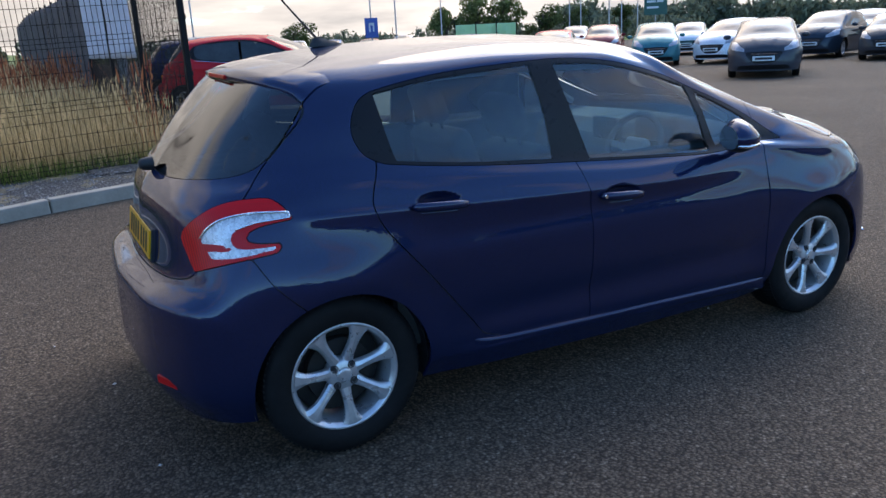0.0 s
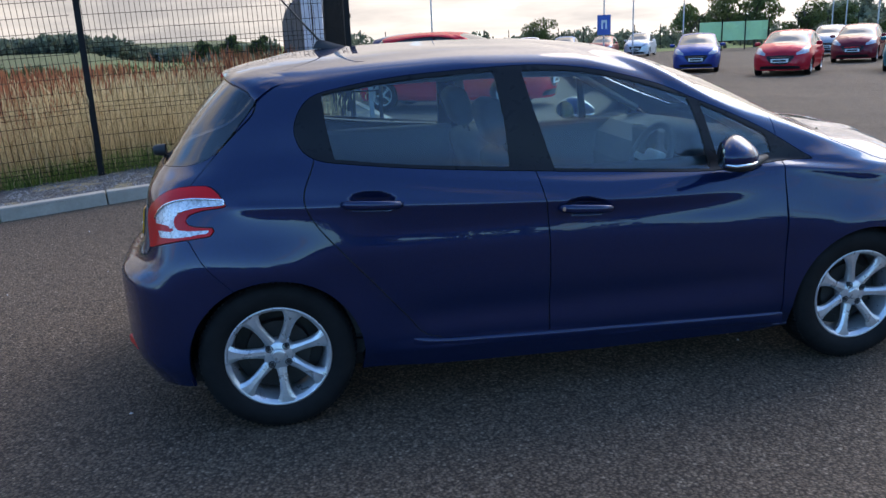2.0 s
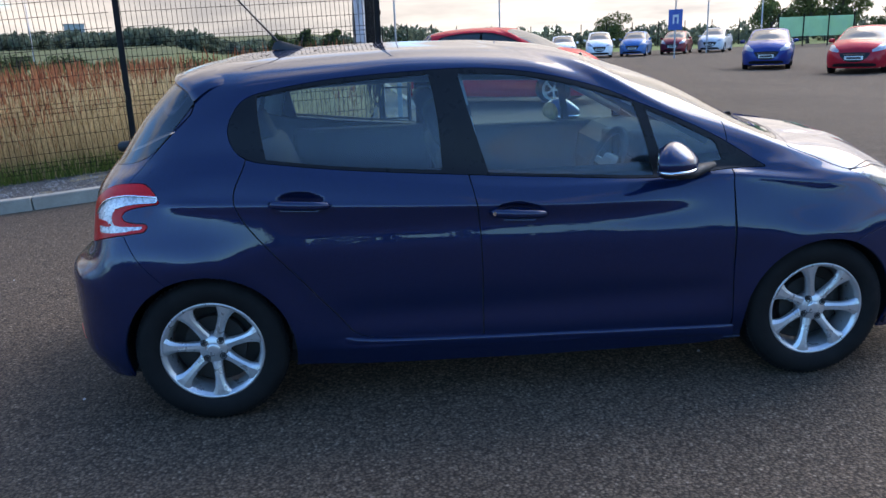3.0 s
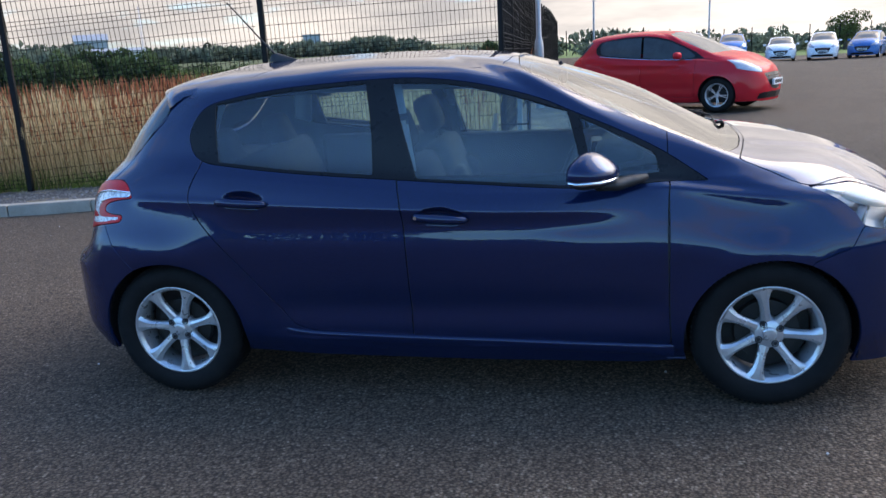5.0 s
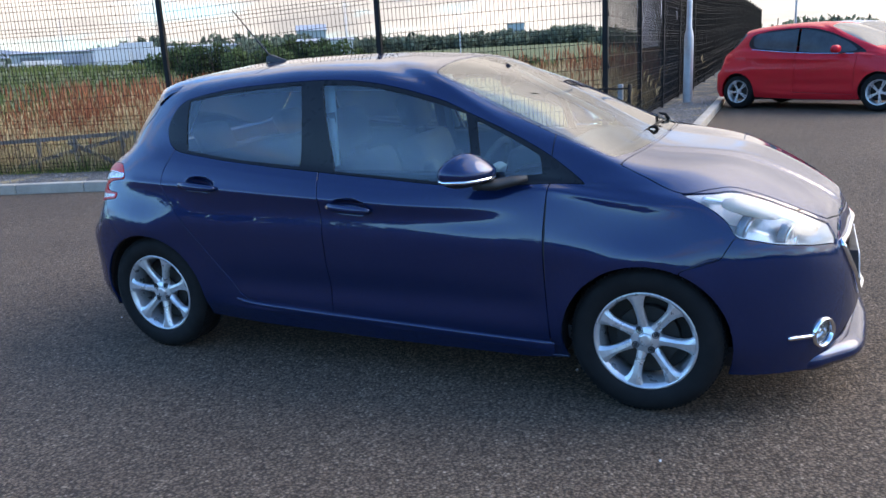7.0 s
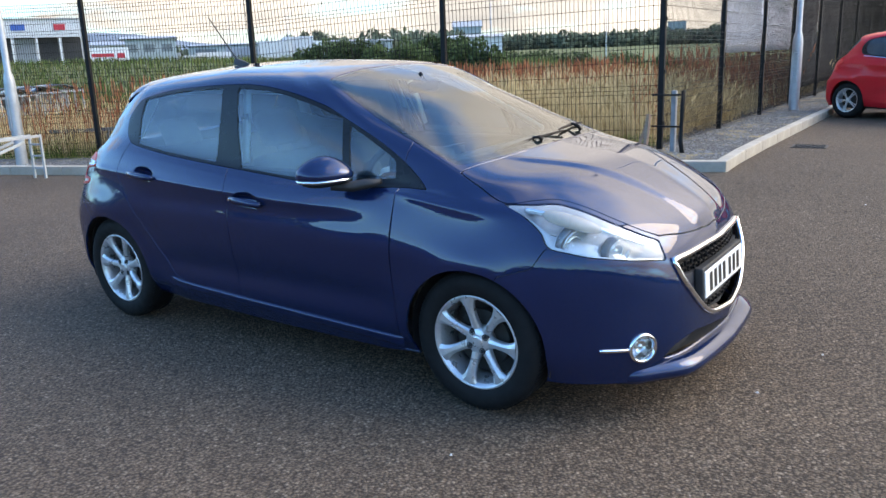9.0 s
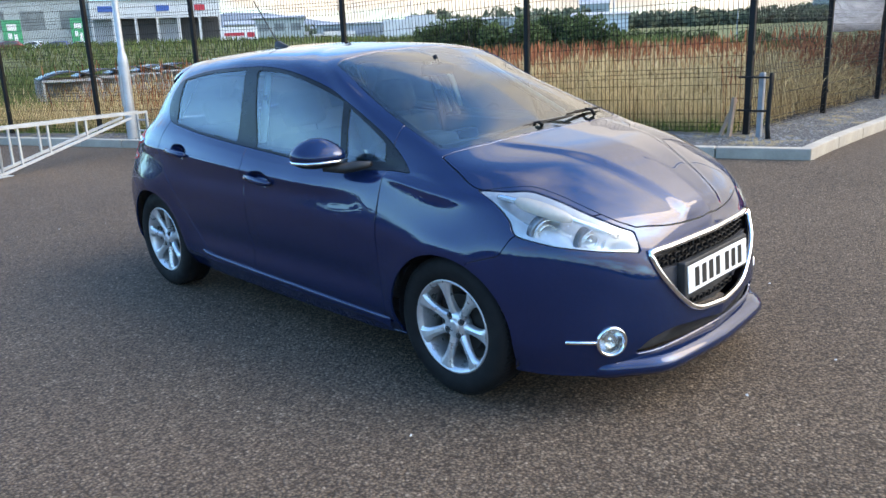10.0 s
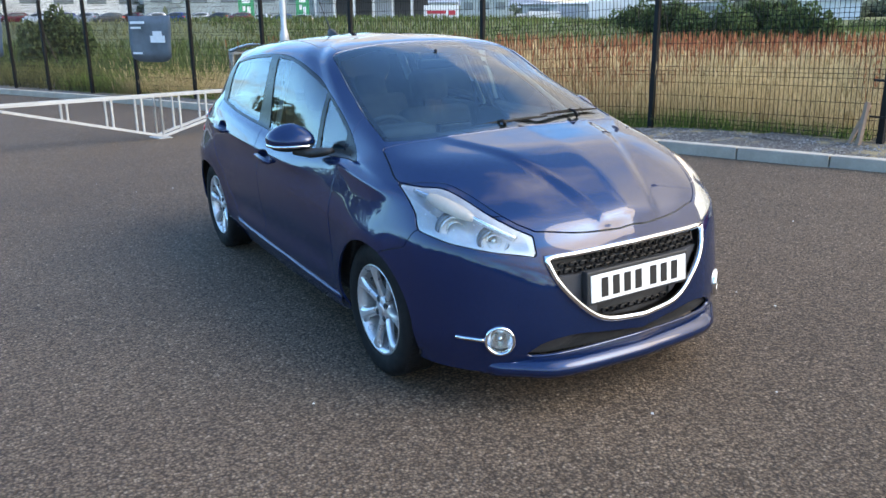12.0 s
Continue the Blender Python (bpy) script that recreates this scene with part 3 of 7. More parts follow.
FRONT_DOOR = [(-.24, 1.10, None), (-.215, .983), (-.184, .817), (-.174, .588), (-.171, .300, None), (.888, .268, None), (.876, .47), (.868, .713), (.872, .87), (.880, .95, None), (.70, 1.05, None)]
HEADLAMP = [(1.378, -.742, .880, None), (1.474, -.672, .861), (1.538, -.617, .856), (1.618, -.582, .830), (1.747, -.535, .776), (1.834, -.483, .737), (1.892, -.430, .712, None), (1.940, -.446, .646, None), (1.847, -.590, .664), (1.733, -.695, .684), (1.632, -.749, .710), (1.578, -.766, .728), (1.540, -.752, .775), (1.463, -.744, .830)]
TAIL_LAMP = [(-1.732, -.549, .865), (-1.66, -.621, .94), (-1.587, -.669, .975), (-1.471, -.735, .986), (-1.431, -.769, .962), (-1.401, -.802, .916, None), (-1.503, -.779, .902), (-1.552, -.767, .883), (-1.557, -.775, .86), (-1.520, -.79, .848), (-1.457, -.812, .845, None), (-1.456, -.817, .83), (-1.474, -.818, .813), (-1.615, -.77, .79), (-1.728, -.66, .75, None), (-1.735, -.603, .803)]
TAIL_BAND = [(-1.690, -.655, .862), (-1.664, -.668, .895), (-1.618, -.695, .925), (-1.533, -.743, .943), (-1.414, -.787, .940, None), (-1.412, -.795, .922, None), (-1.523, -.766, .913), (-1.586, -.741, .893), (-1.606, -.743, .866), (-1.598, -.762, .840), (-1.56, -.78, .832), (-1.47, -.812, .836, None), (-1.478, -.815, .822, None), (-1.60, -.772, .806), (-1.672, -.715, .800, None)]
SCREEN = [(1.105, -.662, 1.012, None), (.87, -.642, 1.10), (.63, -.603, 1.213), (.408, -.567, 1.327), (.318, -.545, 1.374), (.290, -.484, 1.392), (.265, -.24, 1.413), (.255, 0, 1.42, None), (.70, .05, 1.25, None), (1.222, 0, 1.032, None), (1.203, -.32, 1.027), (1.162, -.545, 1.018)]
REAR_GLASS = [(-1.715, .0, 1.012, None), (-1.694, -.254, 1.011), (-1.621, -.493, 1.031), (-1.50, -.620, 1.060), (-1.373, -.640, 1.146), (-1.262, -.597, 1.275), (-1.284, -.558, 1.311), (-1.34, -.44, 1.338), (-1.364, -.20, 1.352), (-1.37, 0, 1.355, None), (-1.5, .06, 1.2, None)]
TAILGATE = [(-1.3, .03, 1.40, None), (-1.3, -.50, 1.38, None), (-1.30, -.625, 1.24), (-1.476, -.650, 1.064), (-1.535, -.694, .99), (-1.600, -.70, .93), (-1.728, -.648, .75), (-1.765, -.58, .715), (-1.815, -.45, .703), (-1.845, -.2, .690), (-1.85, .03, .688, None)]
BONNET = [(1.234, .03, 1.03, None), (1.22, -.34, 1.025), (1.15, -.695, 1.005, None), (1.26, -.722, .962), (1.39, -.748, .885), (1.474, -.68, .85), (1.538, -.622, .84), (1.618, -.588, .82), (1.747, -.541, .77), (1.834, -.489, .73), (1.893, -.428, .714, None), (1.945, -.27, .705), (1.977, -.08, .702), (1.98, .02, .702, None)]
GRILLE = [(1.95, -.425, .648, None), (1.98, -.395, .565), (2.02, -.335, .485), (2.04, -.245, .405), (2.055, -.16, .372), (2.06, 0, .362, None), (2.06, .03, .362, None), (2.01, .03, .660, None), (2.01, 0, .660), (2.0, -.20, .654)]
LOW_GRILLE = [(1.96, -.525, .262, None), (1.99, -.455, .315), (2.03, -.335, .335), (2.045, -.20, .322), (2.06, 0, .300, None), (2.06, .03, .300, None), (2.06, .03, .272, None), (2.06, 0, .272), (2.03, -.22, .262), (1.99, -.44, .256)]


def wheel_mesh_parts(car_wheel):
    """Tyre, rim, seven spokes, hub cap and bolts of one wheel; the outer face looks along -y."""
    bm = bmesh.new()
    lathe(bm, [(.200, -.080), (.212, -.090), (.235, -.097), (.262, -.099), (.284, -.092), (.298, -.079), (.3055, -.058), (.307, 0), (.3055, .058), (.298, .079), (.264, .098), (.212, .09), (.200, .08)], 72)
    tyre = part("tyre", bm, RUBBER, car_wheel, smooth=True)
    bm = bmesh.new()
    for k in range(90):
        t = 2 * math.pi * k / 90
        for s, y0, y1 in ((-1, -.082, -.030), (1, .030, .082)):
            a, b = Vector((math.cos(t), 0, math.sin(t))), Vector((math.cos(t + .045), 0, math.sin(t + .045)))
            bar(bm, a * .3015 + Vector((0, y0 * .92, 0)), b * .3070 + Vector((0, y1 * .92, 0)), .008, .005, up=a)
    tagged(part("tread", bm, RUBBER, tyre), kind="stuff")
    bm = bmesh.new()
    lathe(bm, [(.186, -.072), (.196, -.086), (.203, -.090), (.207, -.086), (.206, -.078), (.198, -.07), (.190, -.04), (.182, .06), (.176, .06), (.178, -.03), (.184, -.066), (.186, -.072)], 72)
    part("rim", bm, ALLOY, car_wheel, smooth=True)
    # spoke: stations along the radius of (r, half width, lean, front y, depth)
    stations = [(.030, .026, .000, -.062, .030), (.055, .0215, .001, -.065, .030), (.085, .0180, .003, -.0705, .028), (.120, .0180, .007, -.077, .024), (.150, .0215, .012, -.082, .022), (.172, .030, .017, -.085, .021), (.194, .046, .020, -.086, .020)]
    for k in range(7):
        bm = bmesh.new()
        rows = []
        t = math.pi * 1.5 + 2 * math.pi * k / 7
        er, et = Vector((math.cos(t), 0, math.sin(t))), Vector((-math.sin(t), 0, math.cos(t)))
        for r, w, lean, yf, d in stations:
            c = er * r
            prof = [(-w, yf + d), (-w, yf + .008), (-w * .62 + lean * .25, yf), (w * .15 + lean * .3, yf - .002), (w * .80, yf + .004), (w, yf + .011), (w, yf + d)]
            rows.append([bm.verts.new(c + et * a + Vector((0, y, 0))) for a, y in prof])
        for p, q in zip(rows[:-1], rows[1:]):
            for j in range(len(p) - 1):
                bm.faces.new((p[j], q[j], q[j + 1], p[j + 1]))
        part("spoke", bm, ALLOY, car_wheel)
    bm = bmesh.new()
    lathe(bm, [(.0005, -.070), (.050, -.068), (.060, -.060), (.064, -.040), (.064, -.02), (.0005, -.02)], 40)
    part("hub", bm, ALLOY, car_wheel, smooth=True)
    bm = bmesh.new()
    lathe(bm, [(.0005, -.0765), (.018, -.076), (.026, -.074), (.029, -.070), (.029, -.064)], 32)
    part("hub_cap", bm, ALLOY, car_wheel, "small silver hub cap", smooth=True)
    for k in range(4):
        t = math.pi / 4 + math.pi / 2 * k
        bm = bmesh.new()
        lathe(bm, [(.0005, -.071), (.008, -.071), (.0095, -.067), (.0095, -.05)], 6)
        lathe(bm, [(.010, -.0695), (.0135, -.0705), (.015, -.068), (.015, -.055)], 16)
        part("bolt", bm, DARK, car_wheel).location = (math.cos(t) * .046, 0, math.sin(t) * .046)
    bm = bmesh.new()
    lathe(bm, [(.03, -.015), (.125, -.015), (.128, -.005), (.128, .008), (.03, .008)], 40)
    lathe(bm, [(.128, .03), (.175, .03), (.175, .035), (.02, .035)], 40)
    part("brake_disc", bm, simple("cast_iron", (.035, .031, .028), .6, metal=.3), car_wheel, smooth=False)


def superellipsoid(cx, cy, cz, ax, ay, az, e1=0.8, e2=0.8, nu=48, nv=28):
    u = np.linspace(-math.pi, math.pi, nu)
    v = np.linspace(-math.pi / 2, math.pi / 2, nv)
    c = lambda t, e: np.sign(np.cos(t)) * np.abs(np.cos(t)) ** e
    s = lambda t, e: np.sign(np.sin(t)) * np.abs(np.sin(t)) ** e
    U, W = np.meshgrid(u, v)
    P = np.stack([cx + ax * c(W, e1) * c(U, e2), cy + ay * c(W, e1) * s(U, e2), cz + az * s(W, e1)], -1)
    N = np.stack([c(W, 2 - e1) * c(U, 2 - e2) / ax, c(W, 2 - e1) * s(U, 2 - e2) / ay, s(W, 2 - e1) / az], -1)
    N /= np.linalg.norm(N, axis=2, keepdims=True) + 1e-9
    return P, N


def sweep(bm, path, radius, n=8, closed=False, squash=1.0, up=(0, 0, 1)):
    """A rod along a path; squash flattens it across up."""
    P = [Vector(p) for p in path]
    m = len(P)
    rings = []
    for i in range(m):
        a, b = (P[i - 1], P[(i + 1) % m]) if closed else (P[max(0, i - 1)], P[min(m - 1, i + 1)])
        d = (b - a).normalized()
        s = d.cross(Vector(up)).normalized()
        w = s.cross(d)
        r = radius[i] if isinstance(radius, list) else radius
        rings.append([bm.verts.new(P[i] + s * (r * math.cos(2 * math.pi * k / n)) + w * (r * squash * math.sin(2 * math.pi * k / n))) for k in range(n)])
    for i in range(m if closed else m - 1):
        p, q = rings[i], rings[(i + 1) % m]
        for k in range(n):
            bm.faces.new((p[k], p[(k + 1) % n], q[(k + 1) % n], q[k]))
    if not closed:
        bm.faces.new(rings[0][::-1])
        bm.faces.new(rings[-1])
    return bm


def on_skin(S, pts, n, off=0.0):
    """The places of a sheet that lie under points seen along n, lifted by off."""
    V, N, _ = S
    n, a, b = basis(n)
    Q = np.stack([V @ a, V @ b], 1)
    face = N @ n > 0.05
    out = []
    for p in pts:
        d = np.linalg.norm(Q - (p @ a, p @ b), axis=1) + (~face) * 9
        i = np.argsort(d)[:6]
        w = 1 / (d[i] + 1e-4)
        w /= w.sum()
        q = (V[i] * w[:, None]).sum(0)
        q = q + a * (p @ a - q @ a) + b * (p @ b - q @ b)
        nn = (N[i] * w[:, None]).sum(0)
        out.append(q + nn / np.linalg.norm(nn) * off)
    return np.array(out)


def build_car():
    car = thing("car", "dark blue metallic five-door hatchback parked on the asphalt", "car", at=Matrix.Translation((0, -.79, .0)) @ Matrix.Rotation(radians(CROSS_FALL), 4, "X") @ Matrix.Translation((0, .80, 0)))
    body = grid_sheet(sculpt(body_grid()))
    full = body
    arch = lambda cx, r: [(cx + r * math.cos(t), .300 + r * math.sin(t)) for t in np.linspace(0, 2 * math.pi, 24, endpoint=False)]
    for cx in WHEELS_X:
        _, body = take(body, arch(cx, .337 if cx < 0 else .334), reach=.1, facing=-1)
    head, body = take(body, HEADLAMP, .0025, n=(.55, -.5, .6))
    tail, body = take(body, TAIL_LAMP, .002, n=(-.55, -.75, .2))
    band, tail = take(tail, TAIL_BAND, 0, n=(-.55, -.75, .2))
    notch, band = take(band, [(-1.715, -.62, .842, None), (-1.655, -.695, .846), (-1.60, -.735, .838), (-1.60, -.745, .826), (-1.655, -.71, .822), (-1.715, -.65, .820, None)], 0, n=(-.55, -.75, .2))
    windows, body = take(body, WINDOWS, .0015, reach=.05)
    screen, body = take(body, SCREEN, .002, n=(.55, 0, .8))
    rear, body = take(body, REAR_GLASS, .002, n=(-.75, 0, .5), facing=.1)
    grille, body = take(body, GRILLE, 0, n=(1, 0, 0), facing=.2)
    low, body = take(body, LOW_GRILLE, 0, n=(1, 0, 0), facing=.2)
    bonnet, body = take(body, BONNET, .0028, n=(.35, 0, .9))
    gate, body = take(body, TAILGATE, .0028, n=(-.9, 0, .35), facing=.05)
    front_door, body = take(body, FRONT_DOOR, .0028, facing=.1)
    rear_door, body = take(body, REAR_DOOR, .0028, facing=.1)
    bump_f, body = take(body, [(1.40, -.02, None), (1.40, .62, None), (1.545, .665, None), (1.585, .735, None), (1.70, .80, None), (2.3, .80, None), (2.3, -.02, None)], .002, reach=.1, facing=-1)
    bump_r, body = take(body, [(-1.40, -.02, None), (-1.40, .60, None), (-1.50, .705), (-1.555, .80, None), (-1.72, .80, None), (-2.2, .80, None), (-2.2, -.02, None)], .002, reach=.1, facing=-1)
    wing, body = take(body, [(.874, .20, None), (.874, 1.2, None), (1.9, 1.2, None), (1.9, .20, None)], .002, reach=.05, facing=.02)
    _, bump_f = take(bump_f, FOG_HOLE, 0, n=(.75, -.65, 0), facing=.3)
    skin("body", main_piece(body), BLUE, car, both=True)
    skin("bonnet", bonnet, BLUE, car, both=True)
    fb = skin("front_bumper", bump_f, BLUE, car, both=True)
    rb = skin("rear_bumper", bump_r, BLUE, car, both=True)
    tg = skin("tailgate", gate, BLUE, car, both=True)
    skin("windscreen", shift(screen, -.003), GLASS, car, both=True, edge=0, label="tinted clear windscreen")
    part_rear = skin("rear_window", shift(rear, -.002), DARK_GLASS, tg, both=True, edge=0)
    part_rear.visible_shadow = False
    # black band printed round the screen
    _, edge = cut(screen, outline_field(screen, SCREEN, n=(.55, 0, .8)) + .022)
    skin("screen_band", shift(edge, -.0045), BLACK_TRIM, car, both=True, edge=0)
    rear_pane, windows = take(windows, REAR_PANE, 0, reach=.05)
    front_pane, windows = take(windows, FRONT_PANE, 0, reach=.05)
    corner_pane, windows = take(windows, CORNER_PANE, 0, reach=.05)
    # under-skin that shows dark in the joints
    under = full
    for cx in WHEELS_X:
        _, under = take(under, arch(cx, .345), reach=.1, facing=-1)
    for pts, kw in ((WINDOWS, dict(reach=.05)), (SCREEN, dict(n=(.55, 0, .8))), (REAR_GLASS, dict(n=(-.75, 0, .5), facing=.1)), (GRILLE, dict(n=(1, 0, 0), facing=.2)), (LOW_GRILLE, dict(n=(1, 0, 0), facing=.2)), (HEADLAMP, dict(n=(.55, -.5, .6))), (FOG_HOLE, dict(n=(.75, -.65, 0), facing=.3))):
        _, under = take(under, pts, **kw)
    for hx, hz in ((-.022, .824), (-.868, .905)):
        _, under = take(under, [(hx + .105 * math.cos(t), hz - .07 * .105 * math.cos(t) + .048 * math.sin(t)) for t in np.linspace(0, 2 * math.pi, 20, endpoint=False)], reach=.05, facing=.1)
    skin("under_skin", shift(under, -.013), CABIN, car, both=True, edge=0)
    for s in (-1, 1):
        m = s == 1
        side = dict(mirrored=m)
        skin("wing", wing, BLUE, car, **side)
        # doors: handle bowls pressed in
        for nm, sheet, pane, hx, hz, lean in (("front_door", front_door, front_pane, -.022, .812, -.07), ("rear_door", rear_door, rear_pane, -.868, .893, -.065)):
            V, N, T = sheet
            d = np.hypot((V[:, 0] - hx) / .088, (V[:, 2] - hz - lean * (V[:, 0] - hx) - .012) / .036)
            V = V - N * (0.040 * np.clip(1 - d * d, 0, 1) ** .7)[:, None]
            face = np.cross(V[T[:, 1]] - V[T[:, 0]], V[T[:, 2]] - V[T[:, 0]])
            slope = np.zeros_like(V)
            for c in range(3):
                np.add.at(slope, T[:, c], face)
            slope /= np.linalg.norm(slope, axis=1, keepdims=True) + 1e-12
            slope = np.where(((slope * N).sum(1) < 0)[:, None], -slope, slope)
            N = np.where((d < 1.08)[:, None], slope, N)
            door = skin(nm, rim((V, N, T), .014), BLUE, car, edge=0, **side)
            bm = bmesh.new()
            y = -.868
            pts = [(hx + dx, y + dy, hz + lean * dx + .004) for dx, dy in ((-.115, .014), (-.100, -.004), (-.05, -.014), (0, -.017), (.05, -.014), (.095, -.004), (.112, .014))]
            sweep(bm, pts, [.011, .017, .0185, .0185, .018, .015, .007], 12, squash=1.0)
            for v in bm.verts:
                v.co.y = y + (v.co.y - y) * .75
                v.co.y *= -s
            part("door_handle", bm, BLUE, door, smooth=True)
            if nm == "front_door":
                bm = bmesh.new()
                lathe(bm, [(.0005, -.004), (.0075, -.004), (.009, 0), (.009, .01)], 16)
                for v in bm.verts:
                    v.co += Vector((hx - .103, y - .012, hz + .012))
                    v.co.y *= -s
                part("lock", bm, CHROME, door, "small silver key lock")
            skin("window_pane", shift(pane, -.004), GLASS, door, edge=0, **side)
        skin("corner_pane", shift(corner_pane, -.004), GLASS, car, edge=0, **side)
        skin("window_frame", rim(windows, .016), BLACK_TRIM, car, edge=0, label="black window frame and pillar", **side)
        # head lamp: clear lens over a silver bowl with two reflectors
        lamp = skin("headlamp", shift(head, -.001), LENS, car, edge=0, label="clear headlamp with silver reflector", **side)
        hb = head
        V, N, T = hb
        f = outline_field(hb, HEADLAMP, n=(.55, -.5, .6))
        depth = .006 + .105 * step(0, .04, -f)
        bowl = V - N * depth[:, None]
        skin("reflector", (bowl, N, T), LAMP_BOWL, lamp, edge=0, **side)
        for c, r, mat, nm in (((1.632, -.625, .722), .064, LAMP_CHROME, "main_reflector"), ((1.772, -.532, .690), .053, LAMP_CHROME, "high_beam_reflector")):
            bm = bmesh.new()
            lathe(bm, [(r * 1.05, .012), (r, .018), (r * .93, .004), (r * .75, -.018), (r * .45, -.034), (.012, -.042)], 28, axis="x")
            lathe(bm, [(.0005, .0), (.012, -.004), (.014, -.02), (.014, -.042)], 16, axis="x")
            lathe(bm, [(r * .50, .0), (r * .56, .004), (r * .56, -.02)], 24, axis="x")
            o = part(nm, bm, mat, lamp, smooth=True)
            o.matrix_basis = Matrix.Translation((c[0], c[1] * -s, c[2])) @ pose(0, 0, 0, 0, 8, 24 * s)
            bm = bmesh.new()
            lathe(bm, [(r * 1.06, .008), (r * 1.09, .013), (r * 1.24, .004), (r * 1.30, -.02)], 28, axis="x")
            part("bezel", bm, LAMP_BEZEL, lamp, smooth=True).matrix_basis = o.matrix_basis
        # long indicator pod along the top edge, pale amber
        bm = bmesh.new()
        lathe(bm, [(.0005, .128), (.012, .118), (.022, .088), (.028, .04), (.029, -.02), (.026, -.07), (.018, -.105), (.0005, -.118)], 20, axis="x")
        o = part("indicator_lens", bm, AMBER, lamp, "pale amber indicator lens", smooth=True)
        c = on_skin(full, np.array([(1.612, -.632, .812)]), (.55, -.5, .6), -.031)[0]
        o.matrix_basis = Matrix.Translation((c[0], c[1] * -s, c[2])) @ pose(0, 0, 0, 0, 17, -24 * s)
        bm = bmesh.new()
        brow = on_skin(full, np.array([(1.44, -.70, .86), (1.53, -.665, .835), (1.64, -.62, .80), (1.75, -.565, .755), (1.86, -.48, .70)]), (.55, -.5, .6), -.024)
        sweep(bm, [tuple(q * (1, -s, 1)) for q in loop([tuple(q) for q in brow], 5, closed=False)], .007, 6, squash=1.8)
        part("lamp_brow", bm, LAMP_CHROME, lamp, smooth=True)
        # tail lamp: red lens with a clear hooked band
        tl = skin("tail_lamp", shift(tail, .003), RED_LENS, car, label="red tail lamp with a clear hooked band", **side)
        skin("clear_band", shift(band, .001), CLEAR_BAND, tl, **side)
        skin("red_bar", shift(notch, .003), RED_LENS, tl, **side)
        bm = bmesh.new()
        edge_line = on_skin(full, loop(TAIL_BAND[:8], 4, closed=False), (-.55, -.75, .2), .004)
        sweep(bm, [tuple(q * (1, -s, 1)) for q in edge_line], .004, 6)
        part("bright_edge", bm, CHROME, tl, "thin chrome edge of the band", smooth=True)
        # fog lamp and its chrome whisker
        c = Vector((1.907, -.602 * -s, .333))
        fog = new("fog_lamp")
        fog.parent = car
        fog.matrix_basis = Matrix.Translation(c) @ pose(0, 0, 0, 0, 0, 37 * s)
        bm = bmesh.new()
        lathe(bm, [(.060, -.01), (.062, .012), (.056, .020), (.049, .016), (.046, .0)], 36, axis="x")
        part("bezel", bm, CHROME, fog, "chrome ring", smooth=True)
        bm = bmesh.new()
        lathe(bm, [(.0005, .010), (.02, .009), (.036, .005), (.047, -.002)], 32, axis="x")
        part("lens", bm, LENS, fog, smooth=True)
        bm = bmesh.new()
        lathe(bm, [(.047, -.004), (.036, -.02), (.02, -.032), (.0005, -.036)], 32, axis="x")
        lathe(bm, [(.0005, -.004), (.014, -.007), (.016, -.03)], 16, axis="x")
        part("reflector", bm, LAMP_CHROME, fog, smooth=True)
        bm = bmesh.new()
        wh = on_skin(full, np.array([(1.79, -.732, .340), (1.83, -.700, .338), (1.875, -.655, .334)]), (.75, -.65, 0), .004)
        sweep(bm, [tuple(q * (1, -s, 1)) for q in loop([tuple(q) for q in wh], 4, closed=False)], .007, 8, squash=1.1)
        part("chrome_strip", bm, CHROME, fog, smooth=True).matrix_basis = fog.matrix_basis.inverted()
        # door mirror
        P, N = superellipsoid(.580, -.915, 1.0, .092, .106, .080, .85, .9)
        P[..., 0] += (P[..., 1] + .915) * .38
        P[..., 2] += (P[..., 1] + .915) * -.02
        tp = np.clip((P[..., 1] + 1.027) / .224, 0, 1)
        fx = np.clip((P[..., 0] - (P[..., 1] + .915) * .38 - .54) / .13, 0, 1)
        P[..., 2] = .985 + (P[..., 2] - .985) * (1 - .38 * fx ** 1.5)
        along = (P[..., 0] - .58 - (P[..., 1] + .915) * .38) / .092
        gable = np.clip(1.0 - .85 * np.abs(tp - .55) ** 1.5 - .22 * np.abs(along) ** 1.6, .4, 1.0)
        P[..., 2] = np.where(P[..., 2] > .985, .985 + (P[..., 2] - .985) * gable, .985 + (P[..., 2] - .985) * .80)
        M = grid_sheet(P)
        M = (M[0], -M[1] if (M[1] * (M[0] - M[0].mean(0))).sum() < 0 else M[1], M[2])
        back = M[0][:, 0] - .512 - (M[0][:, 1] + .915) * .38
        ahead, glass_side = cut(M, -back)
        cap, low_m = cut(ahead, -(ahead[0][:, 2] - .980))
        strip, low_m = cut(low_m, -(low_m[0][:, 2] - .963))
        mirror = new("door_mirror")
        mirror.parent = car
        skin("cap", cap, BLUE, mirror, edge=.004, **side)
        q, ang = strip[0], np.arctan2(strip[0][:, 1] + .915, strip[0][:, 0] - .54)
        run = [q[np.abs(ang - a) < .16].mean(0) for a in np.linspace(-2.2, 1.5, 24) if (np.abs(ang - a) < .16).any()]
        bm = bmesh.new()
        sweep(bm, [(p[0], p[1] * -s, p[2]) for p in run], .0095, 8, squash=.9)
        part("chrome_strip", bm, CHROME, mirror, "thin chrome strip", smooth=True)
        low_m = ahead if not len(low_m[2]) else cut(ahead, -(ahead[0][:, 2] - .980))[1]
        skin("lower_case", low_m, DARK, mirror, edge=.004, **side)
